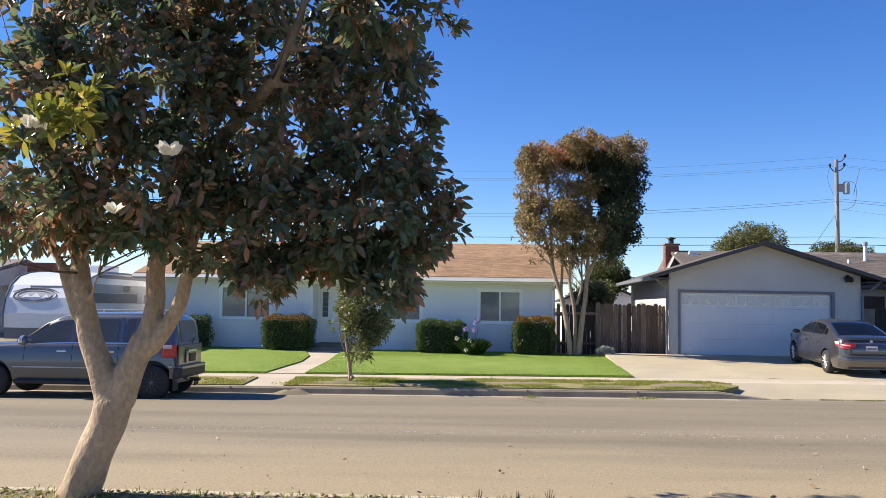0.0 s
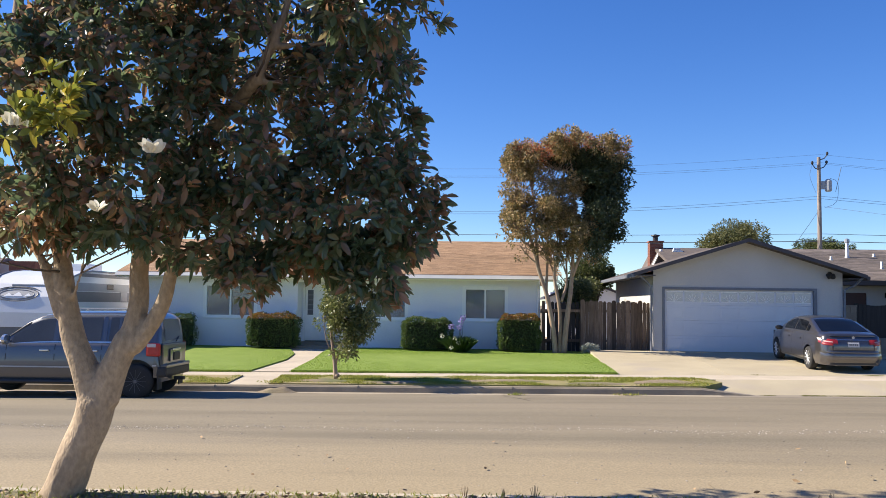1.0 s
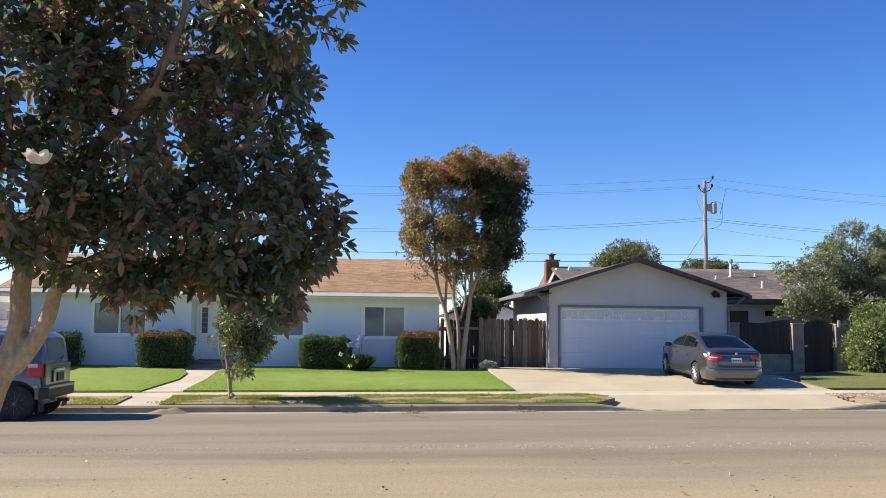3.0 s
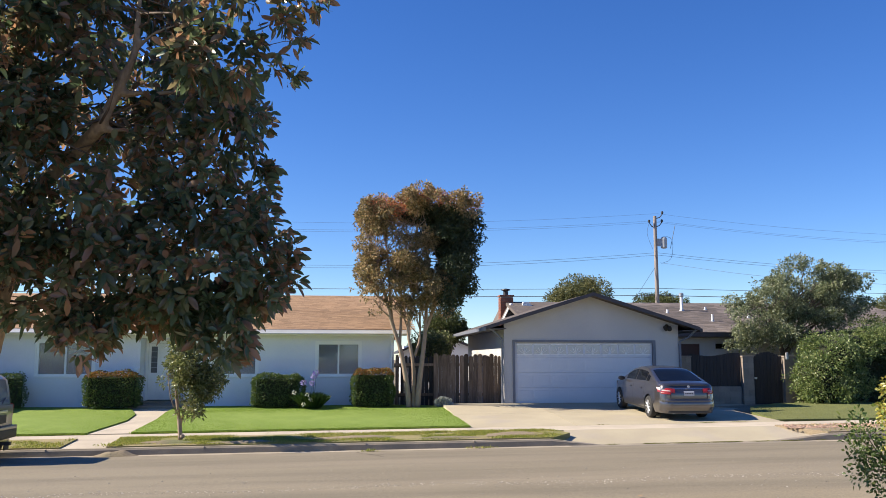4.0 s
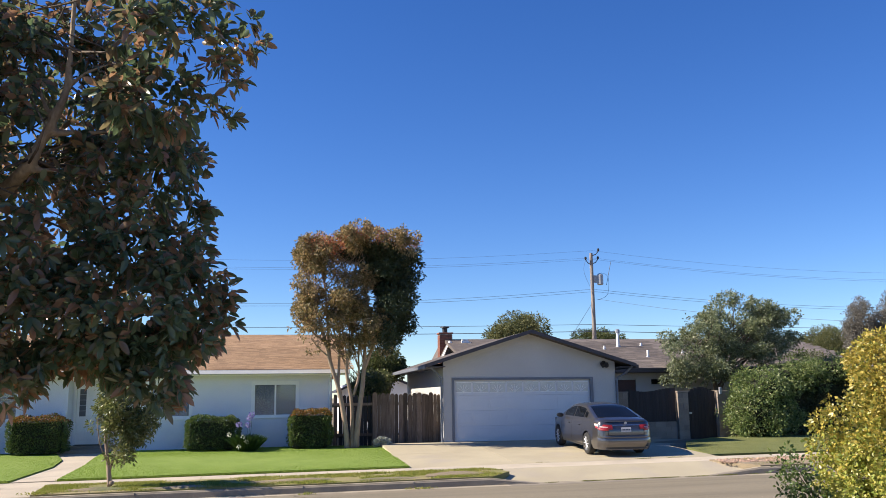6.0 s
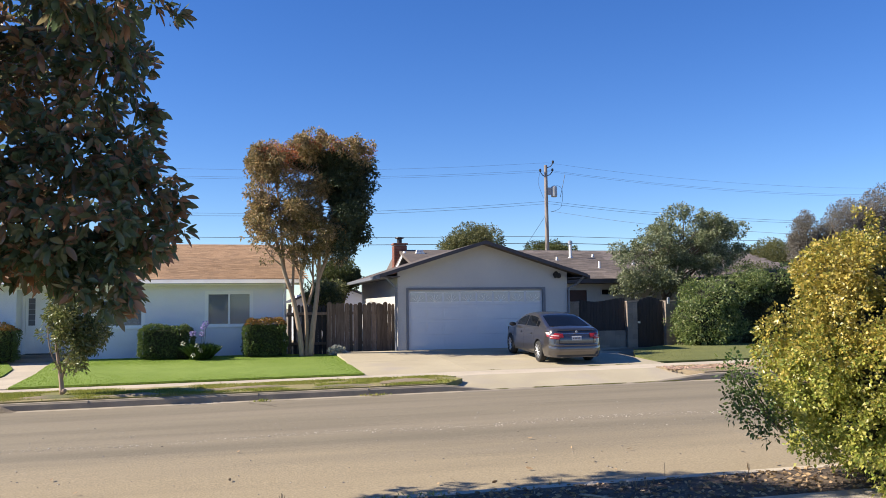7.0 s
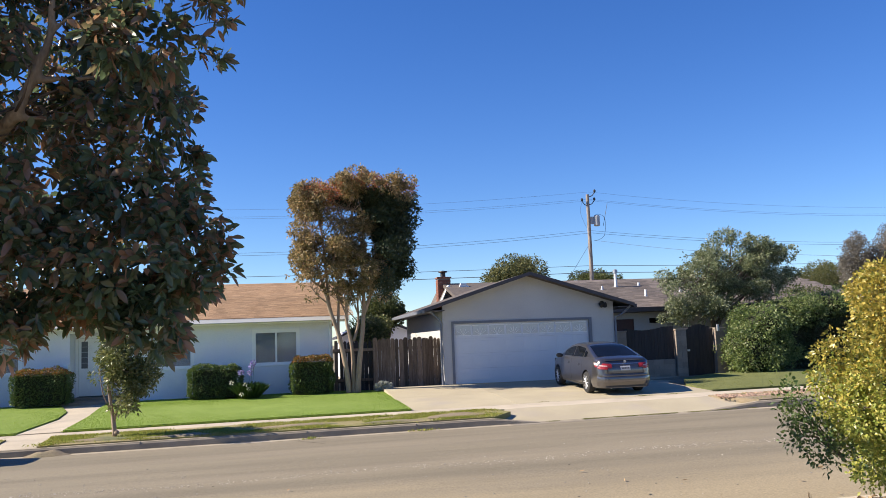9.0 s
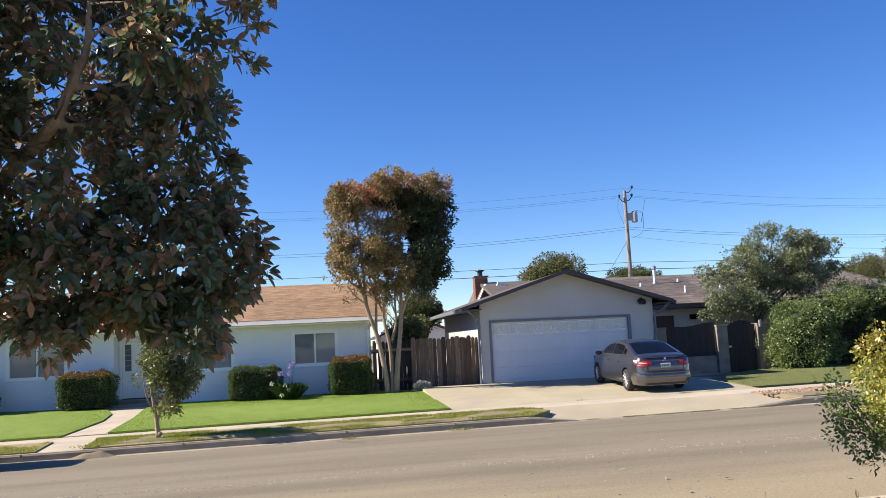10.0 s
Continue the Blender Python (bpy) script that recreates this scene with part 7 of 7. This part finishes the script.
def blades(name, poly, height, n, tall, leaf, label, clump=0.0):
    a = np.array(poly)
    P = rng.uniform(a.min(0), a.max(0), (n * 3, 2))
    P = P[in_poly(P, poly)]
    if clump:
        g = np.array([noise.noise(Vector((x * 1.1, y * 1.6, 2.0))) for x, y in P])
        P = P[g > clump - 1 + rng.random(len(P)) * .5]
    P = P[:n]
    z = np.array([height(x, y) for x, y in P])
    C = np.column_stack([P, z - .01])
    D = np.column_stack([rng.normal(size=(len(P), 2)) * .45, np.ones(len(P))])
    stuff(name, leaves_mesh(name, C, D, rng.uniform(.5, 1.2, len(P)) * tall, .014, droop=.1), leaf, label, "grass")
for v, n, lf in ((lawns[0], 30000, "grass"), (lawns[1], 62000, "grass"), (lawns[2], 14000, "dullgrass")):
    blades("grass", v, lambda x, y: lot_z(x, y) + (.055 if x < 5 else .008), n, .032, LEAF[lf], "short mown green grass blades")
for v, n in ((verges[0], 9000), (verges[1], 30000), (verges[2], 900)):
    v2 = [(max(x, -14), y) if x < 0 else (min(x, 16), y) for x, y in v]
    blades("verge_grass", v2, lambda x, y: verge_z(x, y) + .03, n, .055, LEAF["drygrass"], "ragged dry verge grass", .74)
# ragged grass along cut edges and joints
for (xa, ya), (xb, yb), h, n in (((-5.4, WALK1), (3.14, WALK1), lot_z, 1600), ((-11.8, WALK1), (-6.47, WALK1), lot_z, 900), ((3.1, 22.8), (3.0, 28.9), lot_z, 500), ((5.4, WALK1), (11.7, WALK1), pave_z, 1601), ((6, KERB - .06), (11.4, KERB - .06), lambda x, y: road_z(x) + .005, 3401)):
    f = rng.random(n)
    P = np.column_stack([xa + (xb - xa) * f, ya + (yb - ya) * f]) + rng.normal(size=(n, 2)) * .02
    joint = n % 10 == 1                        # short weeds here and there along a joint
    if joint:
        g = np.array([noise.noise(Vector((x * 1.3, n * .01, 0))) for x in P[:, 0]])
        P = P[g > (-.12 if n > 1700 else .08) + .25 * rng.random(n)]
    C = np.column_stack([P, [h(x, y) + .01 for x, y in P]])
    D = np.column_stack([rng.normal(size=(len(P), 2)) * .6, np.ones(len(P))])
    stuff("edge_grass", leaves_mesh("edge_grass", C, D, rng.uniform(.04, .08, len(P)) * (.45 if joint else 1), .016), LEAF["dullgrass"] if joint else LEAF["grass"], "tufts of grass along a cut edge", "grass")
# weed tuft at the gutter and verge
for cx, cy, n in ((.5, 19.72, 40), (2.2, 21.4, 120), (-5.2, 20.4, 160), (3.0, 19.9, 60)):
    P = np.column_stack([rng.normal(cx, .14, n), rng.normal(cy, .05, n)])
    z = np.array([(road_top(x, y) if y < KERB - .1 else verge_z(x, y) + .02) for x, y in P])
    stuff("weed_tuft", leaves_mesh("weed_tuft", np.column_stack([P, z]), np.column_stack([rng.normal(size=(n, 2)) * .7, np.ones(n)]), rng.uniform(.05, .12, n), .02), LEAF["drygrass"], "small dry weed tuft", "weed")


def heap(name, x, y, z, rx, ry, h, label):
    """A low ragged mound of soil."""
    b = bmesh.new()
    bmesh.ops.create_grid(b, x_segments=18, y_segments=12, size=1)
    for v in b.verts:
        r = math.hypot(v.co.x, v.co.y)
        n_ = noise.noise(Vector((v.co.x * 2.3 + x, v.co.y * 2.3, 1.7)))
        v.co = Vector((x + v.co.x * rx, y + v.co.y * ry, z + h * max(0, 1 - r ** 1.4) * (1 + .5 * n_) - (.02 if r > .95 else 0)))
    tagged(part(name, b, M["earth"], None, "", True), label, "soil")
heap("soil_heap", -5.05, 19.98, road_z(-5.05) + .008, .52, .24, .13, "low heap of brown soil washed against the kerb")
for x, y, rx, ry in ((4.1, 20.95, .85, .34), (2.4, 20.55, .8, .20), (.3, 20.9, 1.0, .22), (-2.2, 20.5, 1.1, .18), (-4.0, 20.75, .8, .25)):
    heap("bare_patch", x, y, verge_z(x, y) + .03, rx, ry, .045, "worn patch of bare brown earth in the verge")
heap("soil_heap", 2.95, 19.99, road_z(2.95) + .008, .25, .16, .035, "low heap of brown soil washed against the kerb")
pk = random.Random(17)
for x0, y0, x1, y1, w in ((.15, 19.6, .75, 18.2, .016), (.45, 18.9, 1.2, 18.7, .010), (3.0, 13.2, 9.5, 12.7, .004), (-7.0, 15.6, -1.0, 15.3, .005), (2.0, 16.6, 8.5, 16.3, .005)):
    n = 26
    line = [Vector((x0 + (x1 - x0) * i / n + .09 * noise.noise(Vector((i * .35, x0, 0))), y0 + (y1 - y0) * i / n + .12 * noise.noise(Vector((i * .35, x0, 5))), 0)) for i in range(n + 1)]
    b = bmesh.new()
    rows = []
    for i, p in enumerate(line):
        d_ = (line[min(i + 1, n)] - line[max(i - 1, 0)]).normalized()
        s_ = Vector((-d_.y, d_.x, 0)) * w * pk.uniform(.4, 1.2) * (1 if 0 < i < n else .2)
        rows.append([b.verts.new((q.x, q.y, road_top(q.x, q.y) + .004)) for q in (p + s_, p - s_)])
    for r, q in zip(rows, rows[1:]):
        b.faces.new((r[0], q[0], q[1], r[1]))
    setting("road_crack", b, M["crack"], "thin dark crack in the asphalt", "crack")


def stones(name, n, xr, yr, zf, size, material, label, spread=None):
    base = bmesh.new()
    bmesh.ops.create_icosphere(base, subdivisions=1, radius=1)
    V = np.array([v.co[:] for v in base.verts])
    Fa = np.array([[v.index for v in f.verts] for f in base.faces])
    base.free()
    verts, faces = [], []
    for i in range(n):
        x = rng.uniform(*xr)
        y = rng.uniform(*yr) if spread is None else spread(x)
        s = size * rng.uniform(.5, 1.4)
        q = V * (1 + rng.uniform(-.25, .25, (len(V), 1))) * s * np.array([1.2, 1, .6])
        faces.append(Fa + len(verts) * len(V))
        verts.append(q + np.array([x, y, zf(x, y) + s * .3]))
    me = bpy.data.meshes.new(name)
    me.from_pydata(np.concatenate(verts).tolist(), [], np.concatenate(faces).tolist())
    return stuff(name, me, material, label, "stones")
stones("road_gravel", 1100, (-9, 13), (13, 14), road_top, .008, M["pale"], "loose pale gravel along the middle of the street", lambda x: 13.75 + .02 * x + .12 * math.sin(x * 1.3) + rng.normal(0, .11))
stones("road_gravel", 260, (-6, 10), (9.6, 16), road_top, .010, M["pale"], "scattered pale grit on the street")
stones("pink_stones", 1100, (11.0, 14.8), (20.9, 21.57), lambda x, y: verge_z(x, y) + .025, .023, M["redstone"], "bed of pink stones beside the kerb")
n = 22
P = np.column_stack([rng.uniform(-5, 8, n), 9.4 + 3.2 * rng.random(n) ** 2])
stuff("fallen_leaves", leaves_mesh("fallen_leaves", np.column_stack([P, [road_top(x, y) + .02 for x, y in P]]), np.column_stack([rng.normal(size=(n, 2)), np.full(n, .1)]), rng.uniform(.05, .10, n), .035, broad=True, droop=-.1), M["dryleaf"], "dry curled leaves on the street", "leaf litter")
n = 3200
P = np.column_stack([rng.uniform(-6, 9, n), rng.uniform(7.65, 8.75, n)])
stuff("leaf_litter", leaves_mesh("leaf_litter", np.column_stack([P, [near_z(x) + .165 for x, y in P]]), np.column_stack([rng.normal(size=(n, 2)), rng.normal(0, .07, n)]), rng.uniform(.03, .075, n), .026, broad=True, droop=-.1), M["dryleaf"], "brown leaf litter on the bare verge", "leaf litter")
n = 1500
P = np.column_stack([rng.uniform(-7, 2, n), rng.uniform(8.3, 8.78, n)])
stuff("verge_grass", leaves_mesh("verge_grass_near", np.column_stack([P, [near_z(x) + .15 for x, y in P]]), np.column_stack([rng.normal(size=(n, 2)) * .6, np.ones(n)]), rng.uniform(.04, .10, n), .012), LEAF["drygrass"], "dry grass along the near kerb", "grass")

# fallen stick and dry stalks on the near verge
st_ = bmesh.new()
tube(st_, curve_through([(3.28, 8.22, near_z(3.3) + .175), (3.45, 8.0, near_z(3.4) + .18), (3.62, 7.72, near_z(3.6) + .172)], 6), [.012, .014, .013, .012, .010, .007], 6, wobble=.1)
tagged(part("fallen_stick", st_, M["bark"]), "bare pale stick lying on the verge", "stick")
st_ = bmesh.new()
pk = random.Random(31)
for x, y, h in ((4.52, 8.85, .20), (5.55, 8.85, .09), (3.2, 8.86, .05), (3.3, 8.84, .07), (5.3, 8.5, .08), (4.0, 8.5, .09), (4.1, 8.45, .07), (-.3, 8.8, .10), (.1, 8.8, .08), (.4, 8.8, .12)):
    for k in range(1 if h > .15 else 5):
        a = pk.uniform(-.4, .4) * h * (0 if h > .15 else 1)
        tube(st_, [(x + a * .3, y, near_z(x) + .12), (x + a, y, near_z(x) + .15 + h * pk.uniform(.7, 1.1))], [.004, .002], 4)
stuff("dry_stalk", st_, M["dryleaf"], "thin dry weed stalks on the near kerb", "weed")

# roof courses last
shingle_plane(hroof, -13.1, 2.02, 29.15, 2.962, 34.0, 4.442, M["shingle"], near=(-2.6, 1.8, 0, 30), expose=.135, width=.31)
shingle_plane(broof, 11.6, 25.0, 33.4, 3.052, 40.0, 4.662, M["shingle2"], near=(12.2, 16.5, 8, 30), expose=.2, width=.42)
